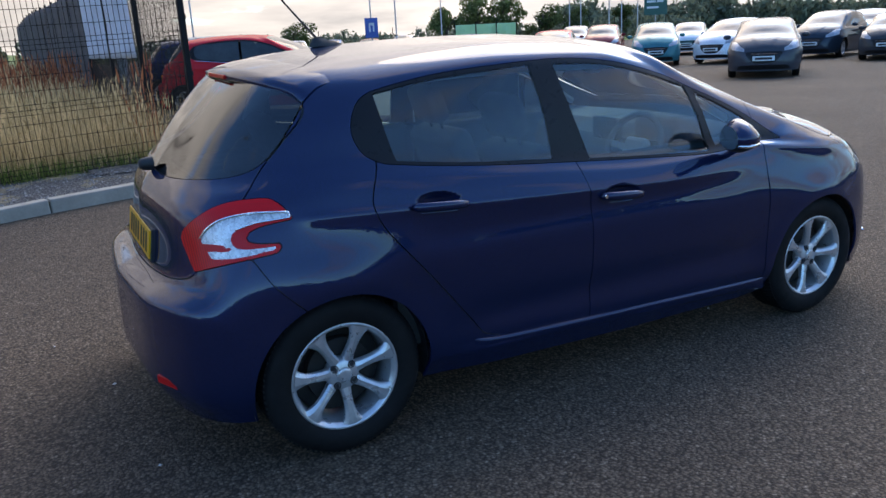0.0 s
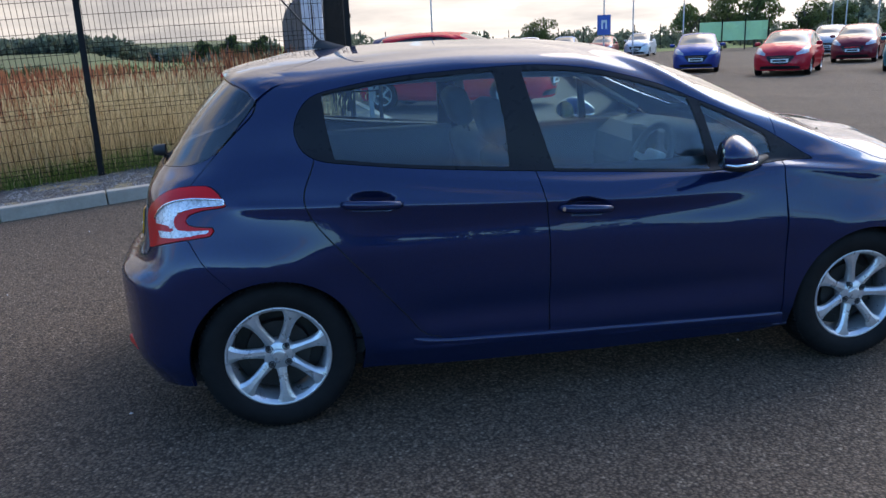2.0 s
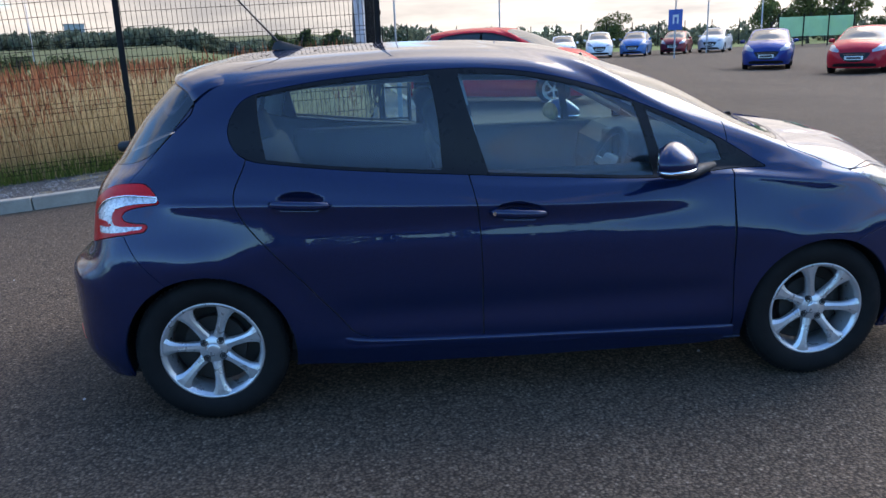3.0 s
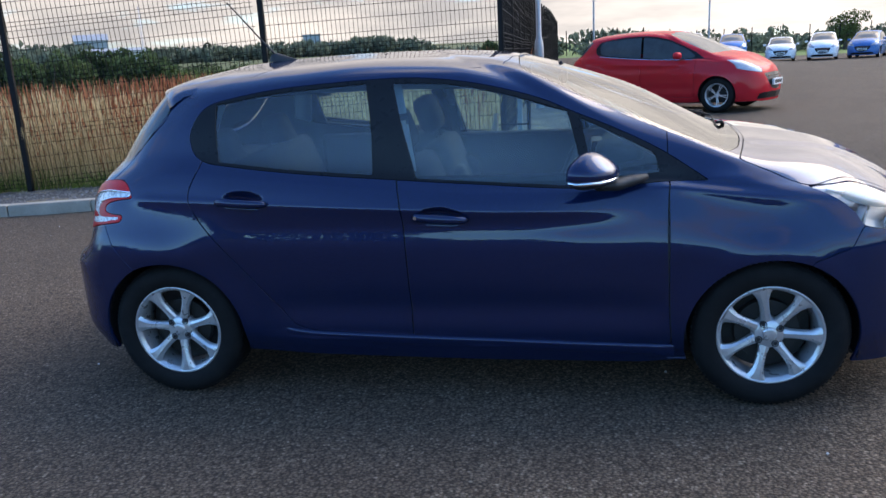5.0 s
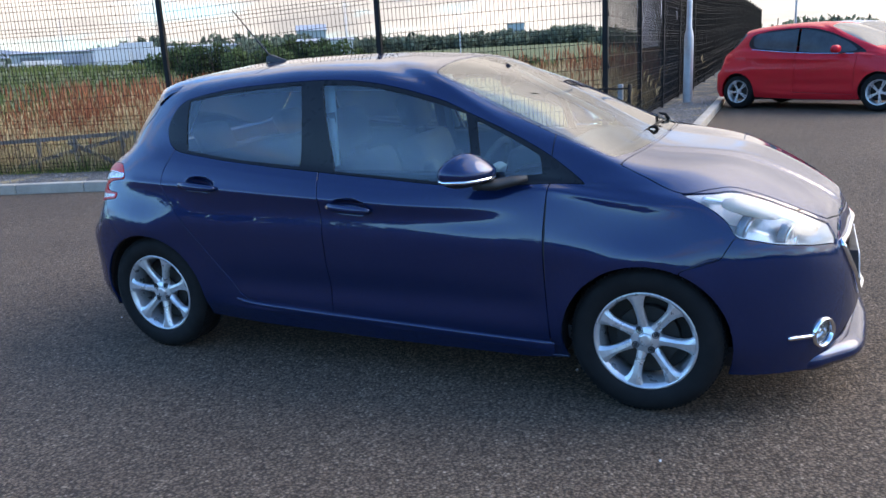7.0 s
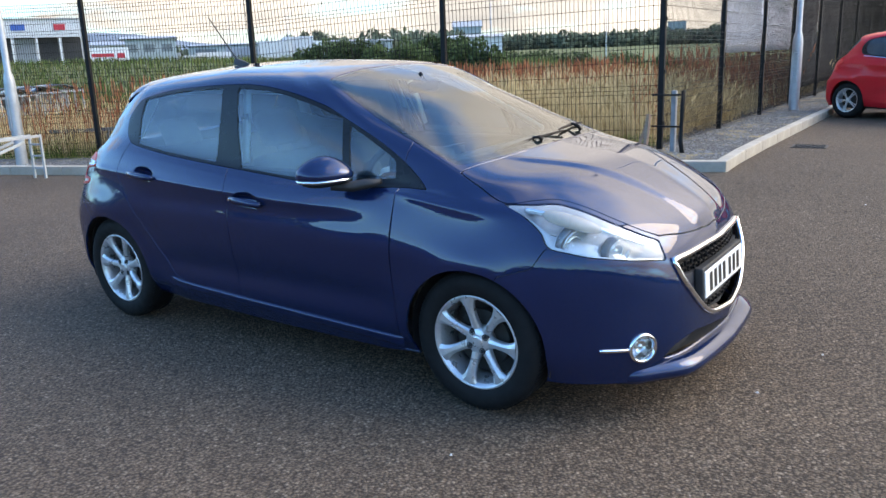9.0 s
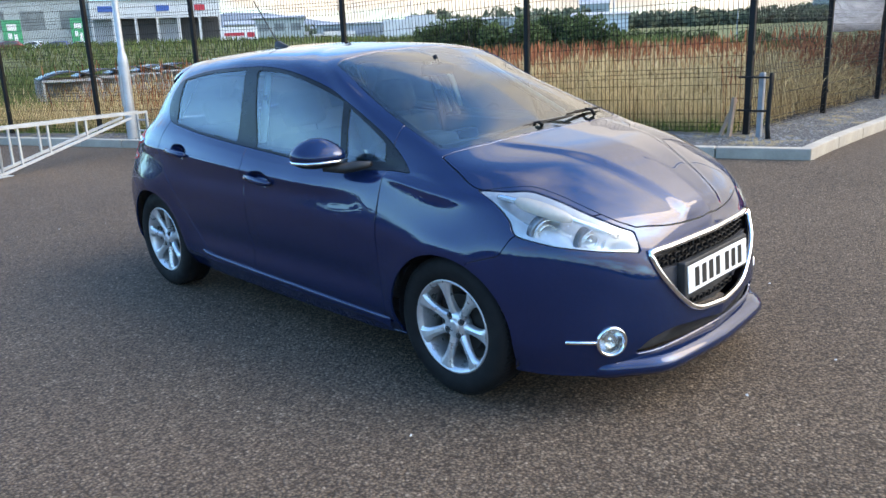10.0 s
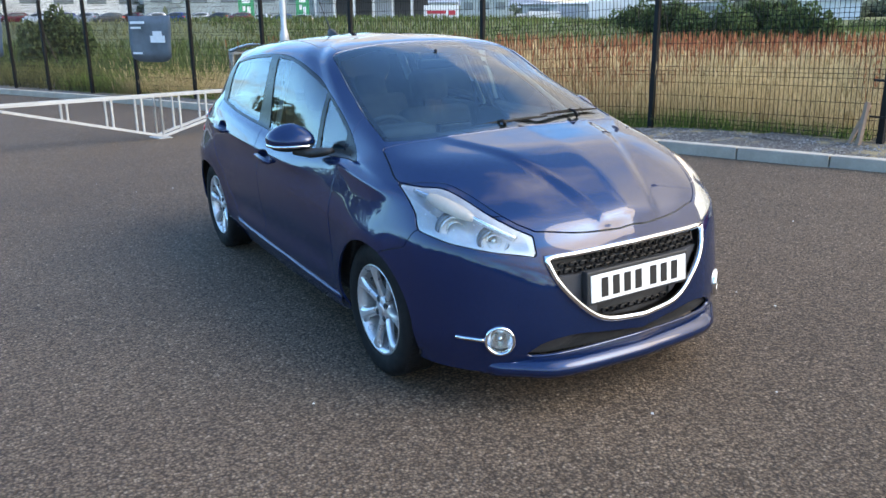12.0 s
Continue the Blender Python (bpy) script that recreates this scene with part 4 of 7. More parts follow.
        if len(glass_side[2]):
            V, N, T = glass_side
            V = V.copy()
            V[:, 0] = np.maximum(V[:, 0], .506 + (V[:, 1] + .915) * .38)
            skin("mirror_glass", (V, np.tile((-.935, .355, 0.), (len(V), 1)), T), MIRROR_GLASS, mirror, edge=0, **side)
        bm = bmesh.new()
        sweep(bm, [(.60, -.90 * -s, .945), (.67, -.845 * -s, .935), (.73, -.81 * -s, .945), (.79, -.785 * -s, .955)], [.030, .032, .030, .016], 12, squash=.75)
        part("arm", bm, DARK, mirror, smooth=True)
        # wheel arch liner
        for cx in WHEELS_X:
            bm = bmesh.new()
            prof = [(.345, -.80), (.350, -.60), (.345, -.52), (.05, -.50)]
            lathe(bm, prof, 48)
            bmesh.ops.delete(bm, geom=[v for v in bm.verts if v.co.z < -.12], context="VERTS")
            for v in bm.verts:
                v.co += Vector((cx, 0, .30))
                v.co.y *= -s
            part("arch_liner", bm, DARK, car)
        for cx in WHEELS_X:
            wh = new("wheel")
            wh.parent = car
            wheel_mesh_parts(wh)
            wh.matrix_basis = Matrix.Translation((cx, .735 * s, .308)) @ pose(0, 0, 0, 0, 14 if cx > 0 else -5, 180 if m else 0)
    front_details(car, fb, full, grille, low)
    rear_details(car, rb, tg, full)
    cabin(car)
    return car


def plate_bars(parent, w, h, groups):
    """Characters of a number plate as plain upright bars."""
    x = -w / 2 + .035
    for n in groups:
        for _ in range(n):
            bm = bmesh.new()
            box(bm, .006, -.0012, -h * .36, .042, .0008, h * .36)
            b = part("bar", bm, INK, parent)
            b.location = (x, -.0075, 0)
            x += .060
        x += .022


def front_details(car, bumper, full, grille, low):
    # deep grille opening: dark back, chrome frame, cells, plate
    g = new("grille")
    g.parent = car
    skin("backing", shift(rim(grille, 0), -.045), DARK, g, both=True, edge=0)
    line = [(2.01, 0, .660), (2.0, -.20, .654), (1.95, -.425, .648, None), (1.98, -.395, .565), (2.02, -.335, .485), (2.04, -.245, .405), (2.055, -.16, .372), (2.06, 0, .362)]
    pth = loop(line, 6, closed=False)
    pth = on_skin(full, pth, (1, 0, 0), .0)
    pth[:, 0] += .004
    both = [tuple(p) for p in pth] + [tuple(p * (1, -1, 1)) for p in pth[::-1][1:-1]]
    bm = bmesh.new()
    sweep(bm, both, .0125, 10, closed=True, squash=1.0, up=(1, 0, 0))
    part("chrome_frame", bm, CHROME, g, "polished chrome grille frame", smooth=True)
    # rows of long rounded cells above and below the plate
    poly = np.array([(p[1], p[2]) for p in line if True])
    poly = np.concatenate([poly, poly[::-1] * (-1, 1)])
    cell_mesh = None
    for row, z in enumerate((.632, .606, .580, .395, .372)):
        n = 11
        for k in range(-n, n + 1):
            y = (k + (row % 2) * .5) * .046
            q = np.array([(y - .018, z), (y + .018, z), (y, z + .010), (y, z - .008)])
            if (distance(q, poly) > -.010).any() or (abs(y) < .275 and .41 < z < .57):
                continue
            if row == 2 and abs(y) < .30:
                pass
            if cell_mesh is None:
                bm = bmesh.new()
                ol = [(-.021, 0), (-.014, .0105), (.014, .0105), (.021, 0), (.014, -.0105), (-.014, -.0105)]
                rings = []
                for sc, x in ((1.0, 0), (1.0, .010), (.80, .011), (.72, 0)):
                    rings.append([bm.verts.new((x, a * sc, b * sc)) for a, b in ol])
                for p, r in zip(rings[:-1], rings[1:]):
                    for j in range(6):
                        bm.faces.new((p[j], p[(j + 1) % 6], r[(j + 1) % 6], r[j]))
                ob = part("grille_cell", bm, BLACK_TRIM, g)
                cell_mesh = ob.data
            else:
                ob = new("grille_cell", cell_mesh)
                ob.parent = g
            ob.location = (2.018 - y * y * .33 - (.02 if z > .5 else 0), y, z)
    # plain panels beside the plate
    grey = simple("grey_plastic", (.055, .055, .06), .42, var=.15)
    for s in (-1, 1):
        bm = bmesh.new()
        ol = [(s * .20, .565), (s * .385, .568), (s * .32, .48), (s * .22, .40), (s * .20, .40)]
        a = [bm.verts.new((2.025 - y * y * .33, y, z)) for y, z in ol]
        b = [bm.verts.new((1.99 - y * y * .33, y, z)) for y, z in ol]
        for j in range(5):
            bm.faces.new((a[j], a[(j + 1) % 5], b[(j + 1) % 5], b[j]))
        bm.faces.new(a)
        bmesh.ops.recalc_face_normals(bm, faces=bm.faces)
        part("side_panel", bm, grey, g)
    np_ = new("number_plate")
    np_.parent = car
    np_.matrix_basis = Matrix.Translation((2.036, 0, .508)) @ pose(0, 0, 0, -4, 0, 90)
    bm = bmesh.new()
    box(bm, -.275, -.002, -.068, .275, .035, .072, .006)
    part("plate_holder", bm, DARK, np_)
    bm = bmesh.new()
    box(bm, -.26, -.0075, -.0555, .26, -.0015, .0555, .002)
    part("plate", bm, PLATE_WHITE, np_, "white number plate with black bars")
    plate_bars(np_, .50, .11, (4, 3))
    # lower grille: dark back and a fine net
    lg = skin("lower_grille", shift(low, -.025), DARK, car, both=True, edge=0)
    bm = bmesh.new()
    pl = np.array([(p[1], p[2]) for p in LOW_GRILLE if p[1] <= 0])
    pl = np.concatenate([pl, pl[::-1] * (-1, 1)])
    for sgn in (-1, 1):
        for k in range(-70, 71):
            run = []
            for j in range(12):
                z = .255 + j * .0075
                y = k * .016 + sgn * (z - .29)
                if distance(np.array([(y, z)]), pl)[0] < -.001:
                    run.append((2.045 - y * y * .40, y, z))
            if len(run) > 1:
                bar(bm, run[0], run[-1], .003, .003, up=(1, 0, 0))
    part("net", bm, DARK, lg)
    # splitter lip under the bumper
    bm = bmesh.new()
    plan = loop([(1.80, -.735), (1.885, -.635), (1.955, -.545), (2.045, -.425), (2.075, -.25), (2.09, 0)], 5, closed=False)
    plan = np.concatenate([plan, plan[::-1][1:] * (1, -1)])
    rings = []
    for k, (x, y) in enumerate(plan):
        a = plan[max(0, k - 1)]
        b = plan[min(len(plan) - 1, k + 1)]
        d = b - a
        nrm = np.array((d[1], -d[0])) / np.linalg.norm(d)
        w = float(step(.72, .5, abs(y)))
        sec = [(-.07, .250 + .0 * w), (-.028, .247), (-.006 + .012 * w, .228), (.0 + .014 * w, .205), (-.006 + .008 * w, .178), (-.05, .168), (-.09, .168)]
        sink = .06 * (1 - float(step(.735, .60, abs(y))))
        rings.append([bm.verts.new((x + nrm[0] * (o - sink), y + nrm[1] * (o - sink), z)) for o, z in sec])
    for p, q in zip(rings[:-1], rings[1:]):
        for j in range(len(p) - 1):
            bm.faces.new((p[j], p[j + 1], q[j + 1], q[j]))
    bmesh.ops.recalc_face_normals(bm, faces=bm.faces)
    part("splitter_lip", bm, BLUE, bumper, smooth=True)
    # badge: a plain silver crest on the bonnet
    bm = bmesh.new()
    ol = [(.82 * u, .82 * v) for u, v in ((-.028, .030), (-.010, .046), (.016, .040), (.030, .012), (.022, -.012), (.030, -.044), (.010, -.030), (-.008, -.046), (-.016, -.020), (-.034, -.010))]
    prism(bm, ol, -.006, .003)
    o = part("badge", bm, CHROME, car, "plain silver bonnet badge")
    o.matrix_basis = Matrix.Translation((1.945, 0, .766)) @ pose(0, 0, 0, -42, 0, 90)
    for s in (-1, 1):
        bm = bmesh.new()
        box(bm, -.014, -.011, -.004, .014, .011, .012, .004)
        part("washer_jet", bm, DARK, car).matrix_basis = Matrix.Translation((1.42, .305 * s, .976)) @ pose(0, 0, 0, 0, 16, 0)
    # cowl and wipers
    bm = bmesh.new()
    pts = [(1.105, -.67), (1.165, -.545), (1.207, -.32), (1.228, 0), (1.207, .32), (1.165, .545), (1.105, .67)]
    rows = []
    for x, y in loop(pts, 4, closed=False):
        rows.append([bm.verts.new((x - .050, y * .98, 1.050 - y * y * .045)), bm.verts.new((x + .0, y, 1.026 - y * y * .04)), bm.verts.new((x + .05, y, .992 - y * y * .03))])
    for p, q in zip(rows[:-1], rows[1:]):
        for j in range(2):
            bm.faces.new((p[j], p[j + 1], q[j + 1], q[j]))
    part("cowl", bm, DARK, car)
    for nm, a, mid, b0, b1 in (("wiper", (1.185, -.06, 1.052), (1.15, .20, 1.075), (1.125, -.36, 1.040), (1.172, .20, 1.068)), ("wiper", (1.165, .40, 1.045), (1.08, .60, 1.07), (1.155, .17, 1.075), (1.075, .60, 1.062))):
        w = new(nm)
        w.parent = car
        bm = bmesh.new()
        c = (Vector(b0) + Vector(b1)) / 2 + Vector((0, 0, .012))
        sweep(bm, [a, tuple((Vector(a) + c) / 2 + Vector((.01, 0, .01))), tuple(c)], [.010, .008, .005], 8)
        part("arm", bm, FENCE_BLACK, w, smooth=True)
        bm = bmesh.new()
        q = [Vector(b0).lerp(Vector(b1), t) for t in np.linspace(0, 1, 7)]
        for k, p in enumerate(q):
            p.z += .004 * (1 - (k - 3) ** 2 / 9)
        sweep(bm, [tuple(p) for p in q], [.003, .005, .006, .007, .006, .005, .003], 6, squash=1.3)
        part("blade", bm, FENCE_BLACK, w)


def rear_details(car, bumper, gate, full):
    # spoiler above the rear window
    top = loop([(-1.205, -.585, 1.322), (-1.225, -.54, 1.350), (-1.27, -.42, 1.378), (-1.30, -.2, 1.392), (-1.31, 0, 1.396)], 5, closed=False)
    end = loop([(-1.272, -.605, 1.280), (-1.300, -.56, 1.318), (-1.372, -.43, 1.350), (-1.412, -.2, 1.364), (-1.42, 0, 1.368)], 5, closed=False)
    root = loop([(-1.10, -.57, 1.350), (-1.11, -.52, 1.372), (-1.14, -.40, 1.398), (-1.16, -.2, 1.413), (-1.17, 0, 1.420)], 5, closed=False)
    bm = bmesh.new()
    rows = []
    for r, t, e in zip(root, top, end):
        mid = (t + e) / 2 + (0, 0, .004)
        low = e + (.004, 0, -.022)
        back = e + (.085, .0, -.030)
        rows.append([r + (0, 0, -.006), (r + t) / 2 + (0, 0, .004), t + (0, 0, .004), mid, e, low, back])
    for s in (1, -1):
        grid = [[bm.verts.new((p[0], p[1] * s, p[2])) for p in row] for row in rows]
        for p, q in zip(grid[:-1], grid[1:]):
            for j in range(len(p) - 1):
                f = (p[j], p[j + 1], q[j + 1], q[j])
                bm.faces.new(f if s == 1 else f[::-1])
    bmesh.ops.remove_doubles(bm, verts=bm.verts, dist=1e-4)
    bmesh.ops.recalc_face_normals(bm, faces=bm.faces)
    sp = part("spoiler", bm, BLUE, gate, smooth=True)
    bm = bmesh.new()
    box(bm, -1.424, -.13, 1.346, -1.405, .13, 1.362, .003)
    part("brake_light", bm, RED_LENS, sp, "red high brake light strip")
    # rear wiper
    w = new("rear_wiper")
    w.parent = gate
    bm = bmesh.new()
    lathe(bm, [(.0005, .046), (.016, .044), (.024, .032), (.027, .01), (.028, -.01)], 20, axis="x")
    for v in bm.verts:
        v.co = Vector((-1.722 - v.co.x, v.co.y, 1.032 + v.co.z))
    part("pivot", bm, DARK, w, smooth=True)
    # plate with its recess
    p = new("number_plate")
    p.parent = car
    p.matrix_basis = Matrix.Translation((-1.797, 0, .765)) @ pose(0, 0, 0, -9, 0, -90)
    bm = bmesh.new()
    box(bm, -.27, -.002, -.065, .27, .03, .062, .006)
    part("plate_holder", bm, DARK, p)
    bm = bmesh.new()
    box(bm, -.26, -.008, -.0555, .26, -.001, .0555, .002)
    part("plate", bm, PLATE_YELLOW, p, "yellow number plate with black bars")
    plate_bars(p, .50, .11, (4, 3))
    for k in range(3):
        bm = bmesh.new()
        box(bm, -.013, -.003, -.017, .013, .003, .017, .002)
        part("badge_bar", bm, CHROME, gate, "small plain chrome bar").matrix_basis = Matrix.Translation((-1.758 + k * .009, -.455 - k * .036, .768)) @ pose(0, 0, 0, -14, 0, -76)
    for s in (-1, 1):
        bm = bmesh.new()
        box(bm, -.06, -.006, -.016, .06, .006, .016, .004)
        part("reflector", bm, RED_LENS, bumper).matrix_basis = Matrix.Translation((-1.845, .56 * s, .335)) @ pose(0, 0, 0, 0, 0, -90 - 24 * s)
    # bright ledge of the sill under the doors
    for s in (-1, 1):
        sill = on_skin(full, loop([(-.74, -.86, .332), (-.60, -.86, .316), (-.2, -.86, .300), (.3, -.86, .284), (.9, -.86, .265)], 8, closed=False), (0, -1, 0), 0)
        bm = bmesh.new()
        rows = []
        for k, q in enumerate(sill):
            t = k / (len(sill) - 1)
            w = min(1, t / .12, (1 - t) / .04)
            rows.append([bm.verts.new((q[0], (q[1] - o * w) * -s, q[2] + h)) for o, h in ((-.010, .008), (.002, .0055), (.0075, .001), (.0095, -.004), (.009, -.010), (.003, -.035), (-.012, -.05))])
        for a, b in zip(rows[:-1], rows[1:]):
            for j in range(6):
                bm.faces.new((a[j], a[j + 1], b[j + 1], b[j]))
        bmesh.ops.recalc_face_normals(bm, faces=bm.faces)
        part("sill", bm, BLUE, car, smooth=True)
    # roof aerial
    a = new("aerial")
    a.parent = car
    bm = bmesh.new()
    rows = []
    for x, w, h in ((-1.015, .004, .004), (-1.0, .018, .030), (-.975, .022, .036), (-.94, .020, .024), (-.90, .012, .012), (-.87, .003, .003)):
        rows.append([bm.verts.new((x, -w, 1.446)), bm.verts.new((x, -w * .6, 1.450 + h)), bm.verts.new((x, w * .6, 1.450 + h)), bm.verts.new((x, w, 1.446))])
    for p, q in zip(rows[:-1], rows[1:]):
        for j in range(3):
            bm.faces.new((p[j], p[j + 1], q[j + 1], q[j]))
    bmesh.ops.recalc_face_normals(bm, faces=bm.faces)
    part("base", bm, DARK, a, smooth=True)
    bm = bmesh.new()
    sweep(bm, [(-.985, 0, 1.482), (-1.07, 0, 1.58), (-1.21, 0, 1.745)], [.0055, .0042, .0035], 8)
    part("rod", bm, DARK, a)
    # exhaust and floor
    bm = bmesh.new()
    box(bm, -1.70, -.66, .16, 1.75, .66, .26, .03)
    part("floor_pan", bm, DARK, car)


def seat_shape(bm, x, y, w, lean, z0=.30, back=.62):
    """A car seat: cushion, backrest and two-post head restraint in one padded form."""
    box(bm, x - .06, y - w / 2, z0, x + .46, y + w / 2, z0 + .19, .05)
    m = Matrix.Translation((x, y, z0 + .12)) @ pose(0, 0, 0, 0, -lean, 0)
    box(bm, -.13, -w / 2, 0, .02, w / 2, back, .05, m)
    for s in (-1, 1):
        box(bm, -.11, s * w * .36 - .06, .08, .06, s * w * .36 + .06, back - .16, .035, m)
    return m


def cabin(car):
    # front and rear seats
    for y in (-.36, .36):
        seat = new("front_seat")
        seat.parent = car
        bm = bmesh.new()
        m = seat_shape(bm, .02, y, .50, 19)
        part("padding", bm, SEAT, seat, smooth=True)
        bm = bmesh.new()
        box(bm, -.11, -.13, .66, .0, .13, .86, .045, m)
        part("head_restraint", bm, SEAT, seat, smooth=True)
        bm = bmesh.new()
        for s in (-.06, .06):
            tube(bm, m @ Vector((-.05, s, .58)), m @ Vector((-.05, s, .70)), .006)
        part("post", bm, DARK, seat)
    bench = new("rear_seat")
    bench.parent = car
    bm = bmesh.new()
    box(bm, -.90, -.62, .36, -.42, .62, .54, .05)
    m = Matrix.Translation((-.86, 0, .48)) @ pose(0, 0, 0, 0, -22, 0)
    box(bm, -.14, -.62, 0, .02, .62, .58, .05, m)
    part("padding", bm, SEAT, bench, smooth=True)
    for y in (-.36, .36):
        bm = bmesh.new()
        box(bm, -.10, y - .12, .54, .0, y + .12, .74, .04, m)
        part("head_restraint", bm, SEAT, bench, smooth=True)
    # dashboard
    bm = bmesh.new()
    prof = [(.62, .60), (.60, .78), (.62, .90), (.70, .965), (.85, .985), (1.02, .985), (1.10, .96), (1.10, .6)]
    n = 9
    rows = []
    for k in range(n):
        y = -.66 + 1.32 * k / (n - 1)
        c = .05 * (abs(y) / .66) ** 2
        rows.append([bm.verts.new((x - c * (x > .9) * 3, y, z)) for x, z in prof])
    for p, q in zip(rows[:-1], rows[1:]):
        for j in range(len(prof) - 1):
            bm.faces.new((p[j], p[j + 1], q[j + 1], q[j]))
    bmesh.ops.recalc_face_normals(bm, faces=bm.faces)
    dash = part("dashboard", bm, CABIN, car)
    bm = bmesh.new()
    box(bm, .60, -.52, .90, .80, -.20, 1.03, .04)
    part("binnacle", bm, CABIN, dash, smooth=True)
    bm = bmesh.new()
    box(bm, .585, -.10, .88, .64, .10, 1.0, .012)
    part("screen", bm, BLACK_TRIM, dash)
    # steering wheel
    sw = new("steering_wheel")
    sw.parent = car
    sw.matrix_basis = Matrix.Translation((.47, -.36, .90)) @ pose(0, 0, 0, 0, 24, 0)
    bm = bmesh.new()
    sweep(bm, [(0, .175 * math.cos(t), .165 * math.sin(t)) for t in np.linspace(0, 2 * math.pi, 32, endpoint=False)], .016, 8, closed=True, up=(1, 0, 0))
    part("wheel_rim", bm, CABIN, sw, smooth=True)
    bm = bmesh.new()
    box(bm, -.005, -.07, -.06, .05, .07, .05, .02)
    for d in ((.16, 0), (-.16, 0), (0, -.15)):
        bar(bm, (.02, 0, -.01), (.01, d[0], d[1]), .03, .018, up=(1, 0, 0))
    part("wheel_boss", bm, LIGHT_TRIM, sw)
    # inside mirror, pale pillar trims, door cards, parcel shelf, roof lining
    bm = bmesh.new()
    box(bm, .44, -.12, 1.275, .475, .12, 1.335, .015)
    tube(bm, (.47, 0, 1.33), (.44, 0, 1.375), .01)
    part("inside_mirror", bm, BLACK_TRIM, car, smooth=True)
    for s in (-1, 1):
        for a, b, w, nm in (((-.235, .585, 1.345), (-.165, .715, .98), .05, "pillar_trim"), ((-1.06, .575, 1.30), (-1.12, .69, 1.08), .10, "pillar_trim"), ((.27, .515, 1.335), (.84, .60, 1.02), .035, "pillar_trim")):
            bm = bmesh.new()
            bar(bm, (a[0], a[1] * s, a[2]), (b[0], b[1] * s, b[2]), w, .02, up=(0, s, .3))
            bmesh.ops.bevel(bm, geom=bm.edges[:], offset=.006, segments=2, affect="EDGES")
            part(nm, bm, LIGHT_TRIM, car, "pale grey pillar trim", smooth=True)
        for x0, x1 in ((-.20, .86), (-1.02, -.24)):
            bm = bmesh.new()
            box(bm, x0, .72 * s - .03, .32, x1, .72 * s + .03, .965 if x0 > -.5 else .985, .025)
            box(bm, x0 + .2, .66 * s - .04, .60, x1 - .15, .66 * s + .04, .67, .02)
            part("door_card", bm, CABIN, car)
        bm = bmesh.new()
        sweep(bm, [(-.205, .645 * s, 1.22), (-.19, .66 * s, 1.05), (-.16, .68 * s, .80), (-.14, .66 * s, .45)], .024, 6, squash=.12, up=(0, 1, 0))
        part("seat_belt", bm, simple("belt_webbing", (.08, .08, .085), .8), car)
    bm = bmesh.new()
    box(bm, -1.55, -.60, .93, -1.10, .60, .955, .008)
    part("parcel_shelf", bm, CABIN, car)
    bm = bmesh.new()
    rows = []
    for x in np.linspace(-1.15, .20, 8):
        rows.append([bm.verts.new((x, y, 1.415 - .05 * (x + .4) ** 2 - .10 * (y / .55) ** 2)) for y in np.linspace(-.55, .55, 9)])
    for p, q in zip(rows[:-1], rows[1:]):
        for j in range(8):
            bm.faces.new((p[j], q[j], q[j + 1], p[j + 1]))
    part("roof_lining", bm, LIGHT_TRIM, car, smooth=True)
    bm = bmesh.new()
    box(bm, -1.5, -.70, .24, 1.05, .70, .30)
    part("cabin_floor", bm, CABIN, car)


build_car()


# ---- ground, kerb and verge ----
def sstep(e0, e1, q):
    t = min(1.0, max(0.0, (q - e0) / (e1 - e0)))
    return t * t * (3 - 2 * t)


def ground_z(x, y):
    """Height of the land: level lot, a rise towards the fence corner, a bank to the west, rising far fields."""
    fall = math.tan(radians(CROSS_FALL))
    z = (fall * min(6.0, max(0.0, y + .79)) + .06 * sstep(3, 6, y) + .5 * sstep(14, 40, y)) * sstep(-5.5, -2.0, x) * (1 - sstep(5, 13, x))
    r = math.hypot(x - 3, y + 3)
    west = sstep(-12, -26, x) * (1 - sstep(30, 70, y))
    z += west * 2.0 * sstep(32, 66, r)
    az = math.degrees(math.atan2(y + 3.2, x - 1.5))
    z += 2.1 * sstep(64, 112, r) * sstep(99, 104, az) * (1 - sstep(134, 142, az))
    return z + .016 * max(0.0, r - 115) * sstep(30, -50, x)


KERB_FRONT = [(.62, 4.97), (-2.0, 4.27), (-3.8, 3.82), (-6, 3.42), (-8.2, 2.65), (-10.6, 1.75), (-15.5, -.4), (-22, -3.6), (-45, -15)]
KERB_SIDE = [(.62, 4.97), (.5, 7.5), (.38, 11), (.3, 13.2), (-.3, 25), (-1.3, 45), (-2.2, 62)]
POSTS_FRONT = [(-.41, 5.80), (-3.24, 5.38), (-6.2, 4.70), (-8.95, 3.74), (-10.75, 2.72), (-12.6, 1.84), (-14.05, .98), (-15.35, .22), (-16.9, -.52), (-18.3, -1.15), (-19.8, -1.85), (-21.4, -2.6), (-23.4, -3.5), (-25.9, -4.7), (-28.6, -6.0), (-31.5, -7.4)]


def side_post(k):
    return (-.41 - .036 * 2.66 * min(k, 3) - .012 * 2.66 * max(0, k - 3), 5.80 + 2.66 * k)


